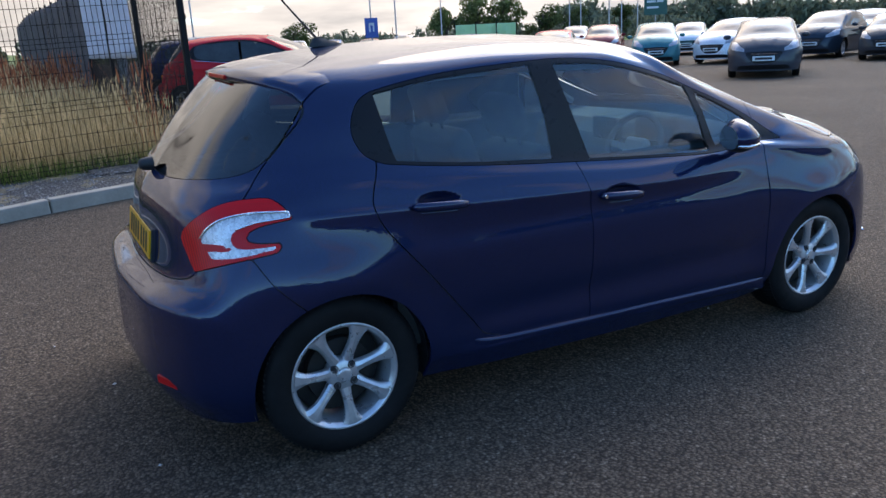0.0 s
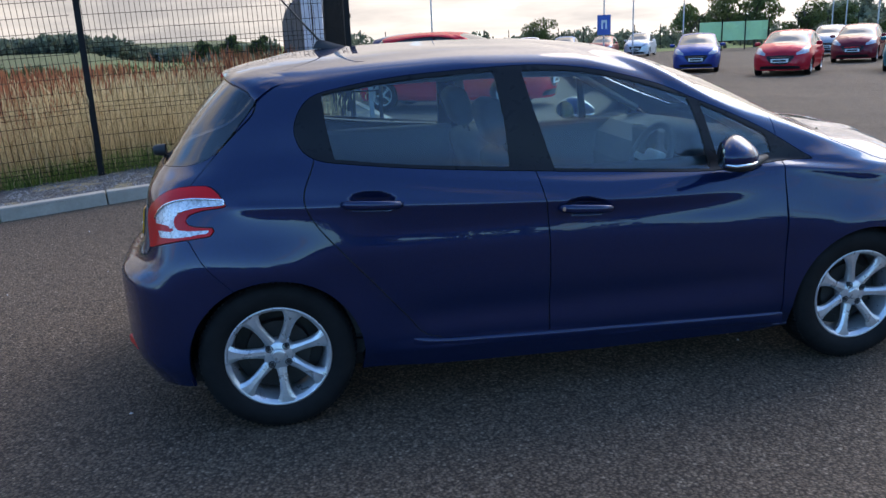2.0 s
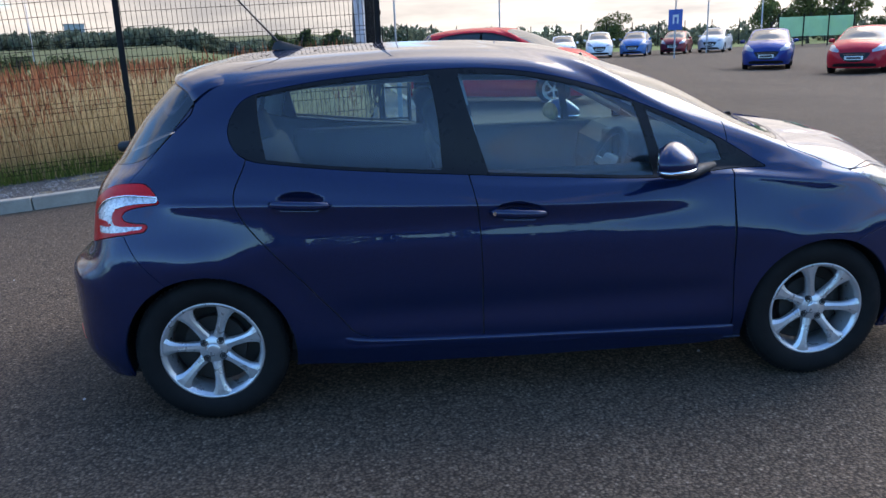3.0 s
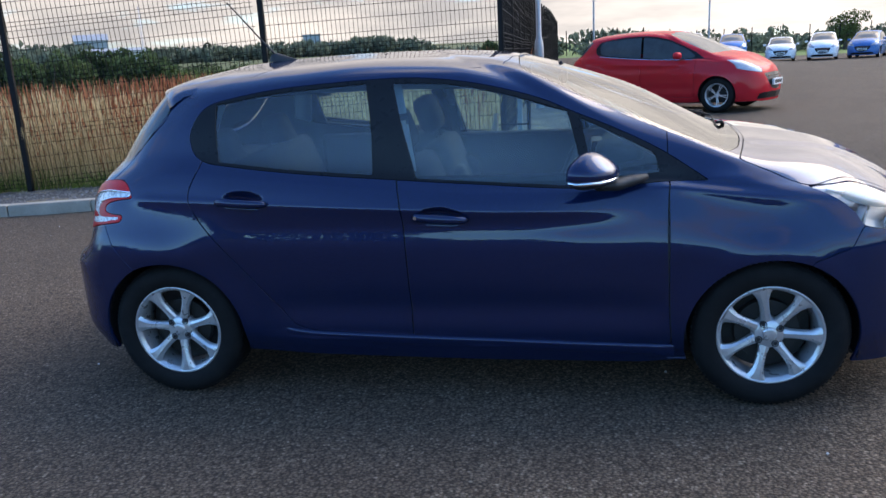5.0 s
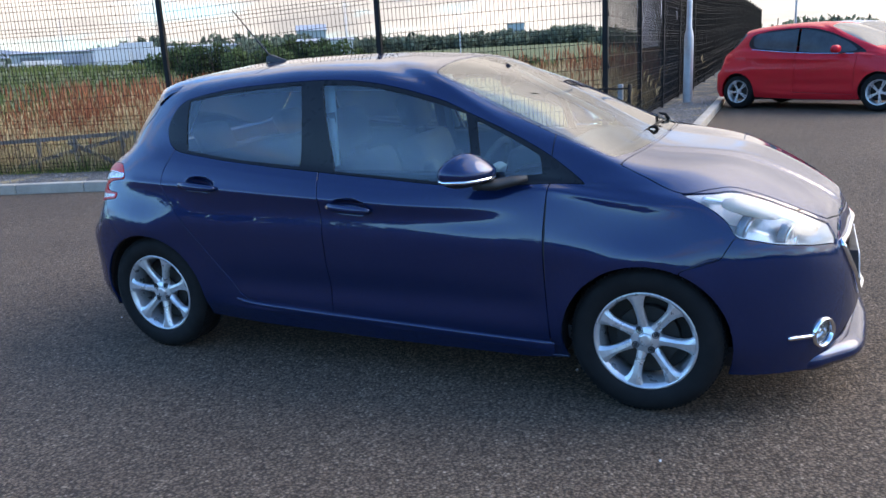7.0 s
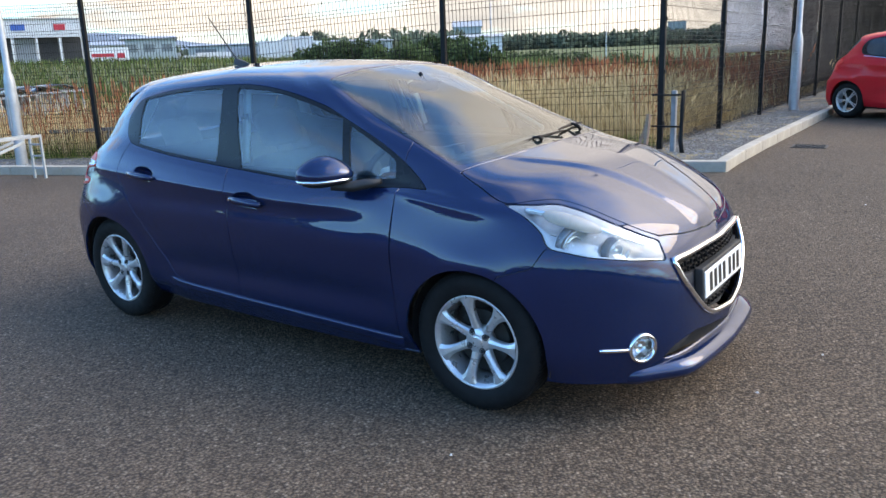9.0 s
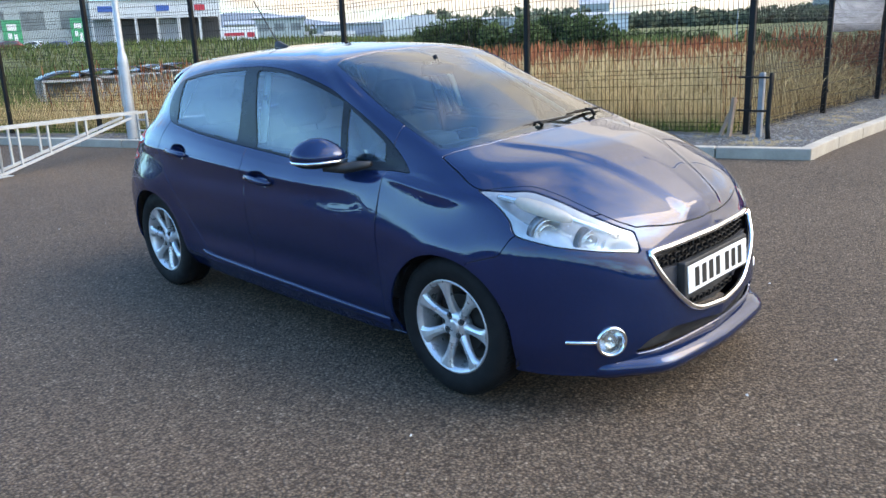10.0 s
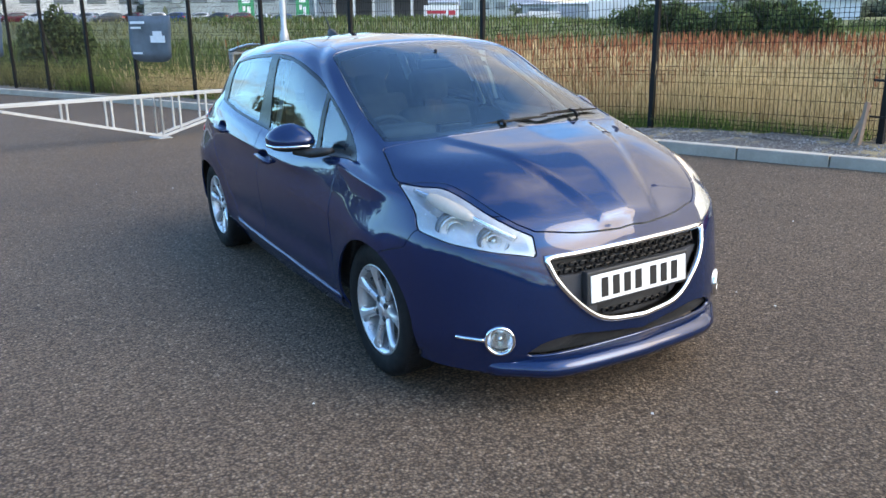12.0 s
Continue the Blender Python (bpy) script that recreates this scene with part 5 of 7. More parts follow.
def gravel_material():
    m = Mat("gravel")
    v = m.node("TexVoronoi", Scale=48.0)
    m.link(m.coords(), v.inputs["Vector"])
    c = m.ramp(v.outputs["Color"], (0, (.05, .046, .043)), (.5, (.115, .106, .097)), (1, (.23, .215, .195)))
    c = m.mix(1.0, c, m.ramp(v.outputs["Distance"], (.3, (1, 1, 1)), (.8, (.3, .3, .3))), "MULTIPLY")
    straw = m.ramp(m.noise(2.2, 6, .65), (.52, (0, 0, 0)), (.66, (1, 1, 1)))
    m.set(Base_Color=m.mix(straw, c, (.30, .22, .11)), Roughness=.9)
    m.bump(m.ramp(v.outputs["Distance"], (0, (1, 1, 1)), (.8, (0, 0, 0))), .9, .02)
    return m.m


def field_material():
    """Green and straw-coloured grassland in broad patches."""
    m = Mat("grassland")
    big, fine = m.noise(.035, 5, .6), m.noise(.9, 6, .7)
    green = m.ramp(fine, (.3, (.07, .12, .022)), (.7, (.17, .25, .05)))
    straw = m.ramp(fine, (.3, (.16, .12, .05)), (.7, (.36, .27, .13)))
    sep = m.node("SeparateXYZ")
    m.link(m.coords(), sep.inputs[0])
    near = m.node("MapRange")
    for k, v in ((1, 20.0), (2, 34.0), (3, 0.0), (4, 1.0)):
        near.inputs[k].default_value = v
    m.link(sep.outputs[1], near.inputs[0])
    patch = m.ramp(big, (.40, (0, 0, 0)), (.62, (1, 1, 1)))
    base = m.mix(near.outputs[0], straw, m.mix(patch, green, m.mix(.25, green, straw)))
    west = m.node("MapRange")
    for k, v in ((1, -12.0), (2, -22.0), (3, 0.0), (4, 1.0)):
        west.inputs[k].default_value = v
    m.link(sep.outputs[0], west.inputs[0])
    m.set(Base_Color=m.mix(west.outputs[0], base, m.mix(1.0, m.mix(.42, green, straw), (.52, .54, .52), "MULTIPLY")), Roughness=.95)
    m.bump(fine, .8, .15)
    return m.m


GRAVEL = gravel_material()
FIELD = field_material()


def strip(bm, a, b, za=0.0, zb=0.0):
    """A band of quads between two lines of plan points."""
    pa = [bm.verts.new((x, y, ground_z(x, y) + za)) for x, y in a]
    pb = [bm.verts.new((x, y, ground_z(x, y) + zb)) for x, y in b]
    for k in range(len(pa) - 1):
        bm.faces.new((pa[k], pa[k + 1], pb[k + 1], pb[k]))


def build_ground():
    bm = bmesh.new()
    rad = [0, 3, 6, 9, 12, 16, 20, 25, 30, 36, 42, 50, 58, 66, 76, 90, 110, 140, 180, 240, 340, 500, 800, 1500]
    n = 96
    rows = []
    for r in rad:
        rows.append([bm.verts.new((3 + r * math.cos(2 * math.pi * k / n), -3 + r * math.sin(2 * math.pi * k / n), 0)) for k in range(n if r else 1)])
    for v in bm.verts:
        v.co.z = ground_z(v.co.x, v.co.y) - .05
    for k in range(n):
        bm.faces.new((rows[0][0], rows[1][k], rows[1][(k + 1) % n]))
    for p, q in zip(rows[1:-1], rows[2:]):
        for k in range(n):
            bm.faces.new((p[k], q[k], q[(k + 1) % n], p[(k + 1) % n]))
    tagged(part("ground", bm, FIELD, smooth=True), "grassland of dry and green grass reaching the horizon", "ground", kind="structure")
    # the lot: fine cells that follow the land
    front = [tuple(p) for p in loop(KERB_FRONT, 6, closed=False)]
    side = [tuple(p) for p in loop(KERB_SIDE, 6, closed=False)]
    bm = bmesh.new()
    cuts = [0, .005, .01, .02, .03, .04, .05, .06, .07, .08, .0888, .10, .12, .15, .19, .25, .4, .7, 1]
    for line, far in ((front[::-1], lambda x, y: (x * .9, -60)), (side, lambda x, y: (75, y))):
        rows = []
        for x, y in line:
            fx, fy = far(x, y)
            rows.append([bm.verts.new((x + (fx - x) * t, y + (fy - y) * t, 0)) for t in cuts])
        for p, q in zip(rows[:-1], rows[1:]):
            for j in range(len(p) - 1):
                bm.faces.new((p[j], p[j + 1], q[j + 1], q[j]))
    x0, y0 = front[0]
    g = [[bm.verts.new((x0 + (75 - x0) * u - x0 * .1 * t * (1 - u), y0 + (-60 - y0) * t, 0)) for t in cuts] for u in cuts]
    for p, q in zip(g[:-1], g[1:]):
        for j in range(len(cuts) - 1):
            bm.faces.new((p[j], p[j + 1], q[j + 1], q[j]))
    bmesh.ops.remove_doubles(bm, verts=bm.verts, dist=.003)
    for v in bm.verts:
        v.co.z = ground_z(v.co.x, v.co.y)
    bmesh.ops.recalc_face_normals(bm, faces=bm.faces)
    tagged(part("car_park", bm, ASPHALT, smooth=True), "coarse dark asphalt surface of the car park", "car park", kind="structure")
    # added sheet of the same asphalt, hiding a dark mesh gap at the kerb corner
    bm = bmesh.new()
    g = [[bm.verts.new((-.5 + i * .1, 4.1 + j * .1, ground_z(-.5 + i * .1, 4.1 + j * .1) + .010 * min(1, i / 3, (20 - i) / 3, j / 3))) for j in range(10)] for i in range(21)]
    for i in range(20):
        for j in range(9):
            bm.faces.new((g[i][j], g[i + 1][j], g[i + 1][j + 1], g[i][j + 1]))
    tagged(part("asphalt_cover", bm, ASPHALT, smooth=True), "made-good asphalt at the kerb corner", "asphalt", kind="structure")
    # gravel verge behind the kerb
    bm = bmesh.new()
    off = lambda line, d: [(x + d[0], y + d[1]) for x, y in line]
    strip(bm, front, off(front, (-.25, .5)), .10, .10)
    strip(bm, off(front, (-.25, .5)), off(front, (-.5, 2.6)), .10, .06)
    strip(bm, off(side, (-2.2, .3)), side, .10, .10)
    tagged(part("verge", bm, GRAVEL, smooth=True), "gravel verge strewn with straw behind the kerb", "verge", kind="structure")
    rng = random.Random(4)
    bm = bmesh.new()
    for _ in range(2600):
        if rng.random() < .6:
            k = rng.uniform(0, 30)
            i = min(int(k), len(front) - 2)
            t = k - i
            x, y = front[i][0] * (1 - t) + front[i + 1][0] * t, front[i][1] * (1 - t) + front[i + 1][1] * t
            x, y = x - rng.uniform(.1, .2), y + rng.uniform(.16, 1.0)
        else:
            y = rng.uniform(5.2, 14)
            x = .5 - rng.uniform(.15, 1.0)
        s = rng.uniform(.008, .022)
        z = ground_z(x, y) + .10
        c = [bm.verts.new((x + s * rng.uniform(.7, 1.3) * a, y + s * rng.uniform(.7, 1.3) * b, z + s * .5 * c_)) for a, b, c_ in ((1, 0, 0), (0, 1, 0), (-1, 0, 0), (0, -1, 0), (0, 0, 1.6))]
        for k in range(4):
            bm.faces.new((c[k], c[(k + 1) % 4], c[4]))
    tagged(part("loose_stones", bm, simple("grey_stone", (.20, .19, .18), .85, var=.4, scale=20)), "loose grey stones scattered on the verge", "stones", kind="stuff")
    bm = bmesh.new()
    for _ in range(70):
        x, y, s = rng.uniform(-5, 6), rng.uniform(-4.5, 4), rng.uniform(.004, .010)
        c = [bm.verts.new((x + s * rng.uniform(.7, 1.4) * a, y + s * rng.uniform(.7, 1.4) * b, ground_z(x, y) + s * c_)) for a, b, c_ in ((1, 0, 0), (0, 1, 0), (-1, 0, 0), (0, -1, 0), (.1, .1, .9))]
        for k in range(4):
            bm.faces.new((c[k], c[(k + 1) % 4], c[4]))
    tagged(part("loose_grit", bm, simple("pale_grit", (.55, .53, .50), .85, var=.3, scale=20)), "scattered pale grit on the asphalt", "grit", kind="stuff")
    # kerb of single stones
    kerb = thing("kerb", "pale concrete kerb along the edge of the car park", "kerb", kind="structure")
    bm = bmesh.new()
    L = .905
    box(bm, 0, 0, -.05, L, .125, .125, .012)
    me = None
    for line, turn in ((front, 1), (side, -1)):
        pts = np.array(line)
        d = np.concatenate([[0], np.cumsum(np.linalg.norm(np.diff(pts, axis=0), axis=1))])
        n = int(min(d[-1], 34) / .915)
        for k in range(n):
            a = np.array([np.interp(k * .915, d, pts[:, j]) for j in (0, 1)])
            b = np.array([np.interp(k * .915 + .905, d, pts[:, j]) for j in (0, 1)])
            if turn == 1:
                a, b = b, a
            za, zb = ground_z(*a), ground_z(*b)
            if me is None:
                ob = part("kerbstone", bm, CONCRETE, kerb)
                me = ob.data
            else:
                ob = new("kerbstone", me)
                ob.parent = kerb
            ob.matrix_basis = Matrix.Translation((a[0], a[1], za)) @ Matrix.Rotation(math.atan2(b[1] - a[1], b[0] - a[0]), 4, "Z") @ Matrix.Rotation(-math.atan2(zb - za, L), 4, "Y")
    # drain cover in the asphalt
    bm = bmesh.new()
    box(bm, -.26, -.22, -.02, .26, .22, .004, .003)
    for k in range(7):
        box(bm, -.22, -.18 + k * .055, .004, .22, -.155 + k * .055, .012, .002)
    tagged(part("drain_cover", bm, simple("cast_iron_cover", (.035, .032, .03), .7, metal=.3)), "dark cast iron drain cover set in the asphalt", "drain cover").matrix_basis = Matrix.Translation((.95, 7.4, ground_z(.95, 7.4) + .003)) @ pose(0, 0, 0, 0, 0, 5) @ Matrix.Diagonal((.8, .8, 1, 1))


build_ground()


# ---- fences, barrier, lamp posts ----
SHEET_PALE = simple("pale_tarpaulin", (.56, .59, .66), .7, var=.12, scale=3, bump=.3, bscale=9)
SHEET_DARK = simple("charcoal_netting", (.05, .052, .06), .8, var=.25, scale=3, bump=.3, bscale=9)
WHITE_STEEL = simple("white_painted_steel", (.40, .40, .385), .45, var=.12, scale=6)
FENCE_H = 2.42


def wire_panel_mesh():
    """A welded mesh panel one metre long, to be stretched; wires every 50 mm, four folded strips."""
    bm = bmesh.new()
    r = .0026
    for k in range(54):
        x = (k + .5) / 54
        vs = [bm.verts.new((x + sx * r / 2.7, sy * r, z)) for z in (.06, FENCE_H) for sx, sy in ((-1, -1), (1, -1), (1, 1), (-1, 1))]
        for j in range(4):
            bm.faces.new((vs[j], vs[(j + 1) % 4], vs[4 + (j + 1) % 4], vs[4 + j]))
    folds = [.10, .72, 1.34, 1.96, 2.36]
    levels = [(z + d, .018 if d else .0) for z in folds for d in (-.05, 0, .05)] + [(z, 0) for z in (.25, .42, .58, .90, 1.05, 1.20, 1.52, 1.68, 1.83, 2.12, 2.24)]
    for z, off in levels:
        bar(bm, (0, -.004 - off, z), (1, -.004 - off, z), .0055, .0055)
    me = bpy.data.meshes.new("wire_mesh")
    bm.to_mesh(me)
    bm.free()
    me.materials.append(FENCE_BLACK)
    return me


def post_mesh(h):
    bm = bmesh.new()
    box(bm, -.032, -.032, -.1, .032, .032, h, .006)
    box(bm, -.036, -.036, h - .004, .036, .036, h + .018, .005)
    for z in (.3, .9, 1.5, 2.1):
        box(bm, -.02, -.046, z, .02, -.030, z + .05, .004)
    me = bpy.data.meshes.new("post")
    bm.to_mesh(me)
    bm.free()
    me.materials.append(FENCE_BLACK)
    return me


WIRE, POST = wire_panel_mesh(), post_mesh(2.5)


def fence_run(name, label, pts, base=.08):
    f = thing(name, label, "fence")
    for k, (x, y) in enumerate(pts):
        z = ground_z(x, y) + base
        a = math.atan2(pts[min(k + 1, len(pts) - 1)][1] - pts[max(k - 1, 0)][1], pts[min(k + 1, len(pts) - 1)][0] - pts[max(k - 1, 0)][0])
        ob = new("post", POST)
        ob.parent = f
        ob.matrix_basis = Matrix.Translation((x, y, z)) @ Matrix.Rotation(a, 4, "Z")
        if k + 1 < len(pts):
            x2, y2 = pts[k + 1]
            L = math.hypot(x2 - x, y2 - y)
            z2 = ground_z(x2, y2) + base
            ob = new("wire_panel", WIRE)
            ob.parent = f
            tagged(ob, kind="stuff")
            ob.matrix_basis = Matrix.Translation((x, y, z)) @ Matrix.Rotation(math.atan2(y2 - y, x2 - x), 4, "Z") @ Matrix.Rotation(-math.atan2(z2 - z, L), 4, "Y") @ Matrix.Diagonal((L, 1, 1, 1))
    return f


fence_run("fence", "tall black welded mesh fence in front of the field", POSTS_FRONT)
SIDE_POSTS = [side_post(k) for k in range(19)]
fence_run("fence", "tall black welded mesh fence hung with netting", SIDE_POSTS)


def sheet(name, label, a, b, z0, z1, mat, off=.03, sag=.015, seed=1):
    """A tarpaulin tied to the fence, with slack folds."""
    bm = bmesh.new()
    a, b = Vector(a), Vector(b)
    d = (b - a).normalized()
    nrm = Vector((-d.y, d.x))
    L = (b - a).length
    g = []
    for i in range(17):
        t = i / 16
        p = a.lerp(b, t)
        row = []
        for j in range(11):
            s = j / 10
            w = off + .022 * math.sin(t * 9 + s * 3 + seed) * math.sin(s * math.pi) + .012 * math.sin(t * 23 + seed * 2)
            z = z0 + (z1 - z0) * s - sag * math.sin(t * math.pi * 3 + seed) ** 2 * (1 - abs(2 * s - 1)) + (.006 * math.sin(t * 12 + seed) if j == 0 else 0)
            q = p + nrm * w
            row.append(bm.verts.new((q.x, q.y, ground_z(p.x, p.y) + .08 + z)))
        g.append(row)
    for i in range(16):
        for j in range(10):
            bm.faces.new((g[i][j], g[i + 1][j], g[i + 1][j + 1], g[i][j + 1]))
    ob = part(name, bm, mat, smooth=True)
    so = ob.modifiers.new("thick", "SOLIDIFY")
    so.thickness = .004
    tagged(ob, label, "tarpaulin", "sheets on the fence")


for k in range(1, 18):
    pale = k in (1, 2)
    sheet("tarpaulin", "pale blue-grey tarpaulin tied to the mesh fence" if pale else "charcoal shade netting tied to the mesh fence", side_post(k + .03), side_post(k + .97), 1.10 if pale else .30, 2.44, SHEET_PALE if pale else SHEET_DARK, seed=k)


def lamp_post(label, x, y, h=9.0, r=.06):
    z = ground_z(x, y) + .08
    p = thing("lamp_post", label, "lamp post", "lamp posts", Matrix.Translation((x, y, z)))
    bm = bmesh.new()
    lathe(bm, [(r * 1.8, -.1), (r * 1.8, 1.22), (r * 1.6, 1.32), (r * 1.05, 1.42), (r, 3.0), (r * .7, h)], 20, axis="z")
    part("column", bm, GALV, p, smooth=True)
    bm = bmesh.new()
    box(bm, -r * .75, -r * 1.98, .55, r * .75, -r * 1.80, 1.05, .008)
    part("hatch", bm, GALV, p)
    bm = bmesh.new()
    sweep(bm, [(0, 0, h - .1), (0, -.3, h + .15), (0, -.8, h + .2)], .03, 8)
    part("bracket", bm, GALV, p, smooth=True)
    bm = bmesh.new()
    box(bm, -.13, -1.35, h + .14, .13, -.75, h + .25, .03)
    part("lantern", bm, GALV, p)


lamp_post("grey galvanised steel lamp post behind the kerb", -9.25, 2.62, r=.046)
lamp_post("grey galvanised steel lamp post beside the netted fence", -.30, 12.3, r=.05)


def corner_stub():
    """Grey cable post, its capped pipe and the wooden stakes at the fence corner."""
    z = ground_z(-.2, 5.6) + .08
    t = thing("cable_post", "short grey steel cable post strapped to the fence corner", "post")
    bm = bmesh.new()
    box(bm, -.225, 5.62, z, -.168, 5.68, z + .72, .01)
    part("column", bm, simple("dull_grey_steel", (.22, .225, .235), .55, var=.2, scale=9), t)
    bm = bmesh.new()
    sweep(bm, [(-.05, 5.55, z), (-.09, 5.6, z + .15), (-.09, 5.62, z + .5), (-.08, 5.62, z + .72)], .026, 10)
    part("pipe", bm, FENCE_BLACK, t, smooth=True)
    for zz in (.30, .66):
        bm = bmesh.new()
        box(bm, -.45, 5.60, z + zz, -.10, 5.62, z + zz + .02, .003)
        part("strap", bm, FENCE_BLACK, t)
    for a, b in (((-.62, 5.58, z), (-.47, 5.62, z + .42)), ((-.50, 5.56, z), (-.48, 5.60, z + .45))):
        bm = bmesh.new()
        bar(bm, a, b, .05, .035)
        tagged(part("timber_stake", bm, simple("weathered_pine", (.36, .22, .15), .8, var=.2)), "short weathered timber stake leaning on the fence post", "stake", "stakes at the corner")


corner_stub()


def barrier():
    """White lattice barrier: a level top rail and a lower rail that dips to a foot in the middle, as two frames."""
    R, C = Vector((-8.2, 2.33, 0)), Vector((-7.55, .06, 0))
    Lq = C + (C - R)
    t = thing("barrier", "low white steel lattice barrier standing on the asphalt", "barrier")
    d = (Lq - R).normalized()
    nrm = Vector((-d.y, d.x, 0))
    h = .60
    for off in (-.10, .10):
        o = nrm * off
        bm = bmesh.new()
        bar(bm, R + o + Vector((0, 0, h)), Lq + o + Vector((0, 0, h)), .040, .034)
        part("top_rail", bm, WHITE_STEEL, t)
        for a in (R, Lq):
            bm = bmesh.new()
            bar(bm, a.lerp(C, .12) + o + Vector((0, 0, h - .06)), C + o + Vector((0, 0, .03)), .034, .032)
            part("lower_rail", bm, WHITE_STEEL, t)
            for s in (.45, .70, .88, 1.0):
                p = a.lerp(C, s) + o
                zl = (h - .06) + (.03 - h + .06) * (s - .12) / .88
                bm = bmesh.new()
                bar(bm, p + Vector((0, 0, zl)), p + Vector((0, 0, h)), .022, .026, up=d)
                part("strut", bm, WHITE_STEEL, t)
        for a in (R, Lq):
            bm = bmesh.new()
            bar(bm, a + o + Vector((0, 0, 0)), a + o + Vector((0, 0, h + .02)), .028, .028, up=d)
            part("end_post", bm, WHITE_STEEL, t)
    for a in (R, Lq):
        for z in (.15, .32, .48):
            bm = bmesh.new()
            bar(bm, a - nrm * .10 + Vector((0, 0, z)), a + nrm * .10 + Vector((0, 0, z)), .025, .025)
            part("rung", bm, WHITE_STEEL, t)
    bm = bmesh.new()
    box(bm, -.16, -.10, 0, .16, .10, .012, .003)
    part("foot_plate", bm, GALV, t).matrix_basis = Matrix.Translation(C) @ Matrix.Rotation(math.atan2(d.y, d.x) + math.pi / 2, 4, "Z")


barrier()


def hurdle():
    """Weathered timber hurdle and dead stems behind the fence."""
    wood = simple("weathered_grey_timber", (.19, .175, .16), .85, var=.3, scale=7, bump=.3, bscale=40)
    a, b = Vector((-6.95, 4.72, 0)), Vector((-10.4, 3.72, 0))
    t = thing("hurdle", "weathered grey timber hurdle sagging behind the mesh fence", "hurdle")
    p = lambda u, z: a.lerp(b, u) + Vector((0, 0, z + ground_z(*a.lerp(b, u).xy)))
    for u0, z0, u1, z1 in ((0, .60, .52, .53), (.46, .54, 1, .47), (.02, .57, .62, .10), (.30, .50, .05, .08)):
        bm = bmesh.new()
        bar(bm, p(u0, z0), p(u1, z1), .03, .055)
        part("rail", bm, wood, t)
    for k, u in enumerate((.02, .07, .27, .45, .66, .86)):
        bm = bmesh.new()
        bar(bm, p(u, -.05), p(u - .02 + .01 * (k % 3), .62 - .02 * k), .05, .04, up=(0, 1, 0))
        part("post", bm, wood, t)
    rng = random.Random(77)
    bm = bmesh.new()
    for _ in range(420):
        u = rng.uniform(-.05, 1.1)
        q = p(u, 0)
        e = q + Vector((rng.uniform(-.35, .35), rng.uniform(-.15, .3), rng.uniform(.12, .62)))
        tube(bm, q + Vector((rng.uniform(-.1, .1), rng.uniform(-.1, .2), 0)), e, .006, .002, 4)
    tagged(part("dead_stems", bm, simple("dead_stem", (.16, .12, .09), .9, var=.35, scale=20)), "tangle of dead brown stems round the hurdle", "stems", kind="stuff")


hurdle()


# ---- grasses, bushes and trees ----
def leaf_material(name, dark, light, rough=.85):
    m = Mat(name)
    g = m.node("NewGeometry")
    c = m.ramp(g.outputs["Random Per Island"], (0, dark), (.6, light), (1, tuple(min(1, v * 1.25) for v in light)))
    m.set(Base_Color=c, Roughness=rough, Specular_IOR_Level=.2)
    tr, mx = m.node("BsdfTranslucent"), m.node("MixShader")
    mx.inputs[0].default_value = .42
    m.link(c, tr.inputs[0])
    m.link(m.b.outputs[0], mx.inputs[1])
    m.link(tr.outputs[0], mx.inputs[2])
    m.link(mx.outputs[0], m.out.inputs[0])
    return m.m


STRAW = leaf_material("straw_blades", (.24, .15, .065), (.66, .50, .27))
OLIVE_BLADE = leaf_material("olive_blades", (.06, .06, .022), (.17, .165, .062))
FIELD_BLADE = leaf_material("field_blades", (.03, .052, .016), (.105, .145, .046))
GREEN_BLADE = leaf_material("green_blades", (.05, .085, .02), (.17, .24, .06))
DOCK = leaf_material("dock_seed_heads", (.17, .052, .028), (.40, .15, .075))
LEAF_DARK = leaf_material("dark_leaves", (.02, .038, .015), (.075, .105, .042))
LEAF_MID = leaf_material("mid_leaves", (.03, .055, .02), (.11, .15, .06))
BARK = simple("bark", (.09, .07, .055), .9, var=.3, scale=6, bump=.5, bscale=30)


def fence_y(x):
    a = np.array(POSTS_FRONT)
    return float(np.interp(x, a[::-1, 0], a[::-1, 1]))


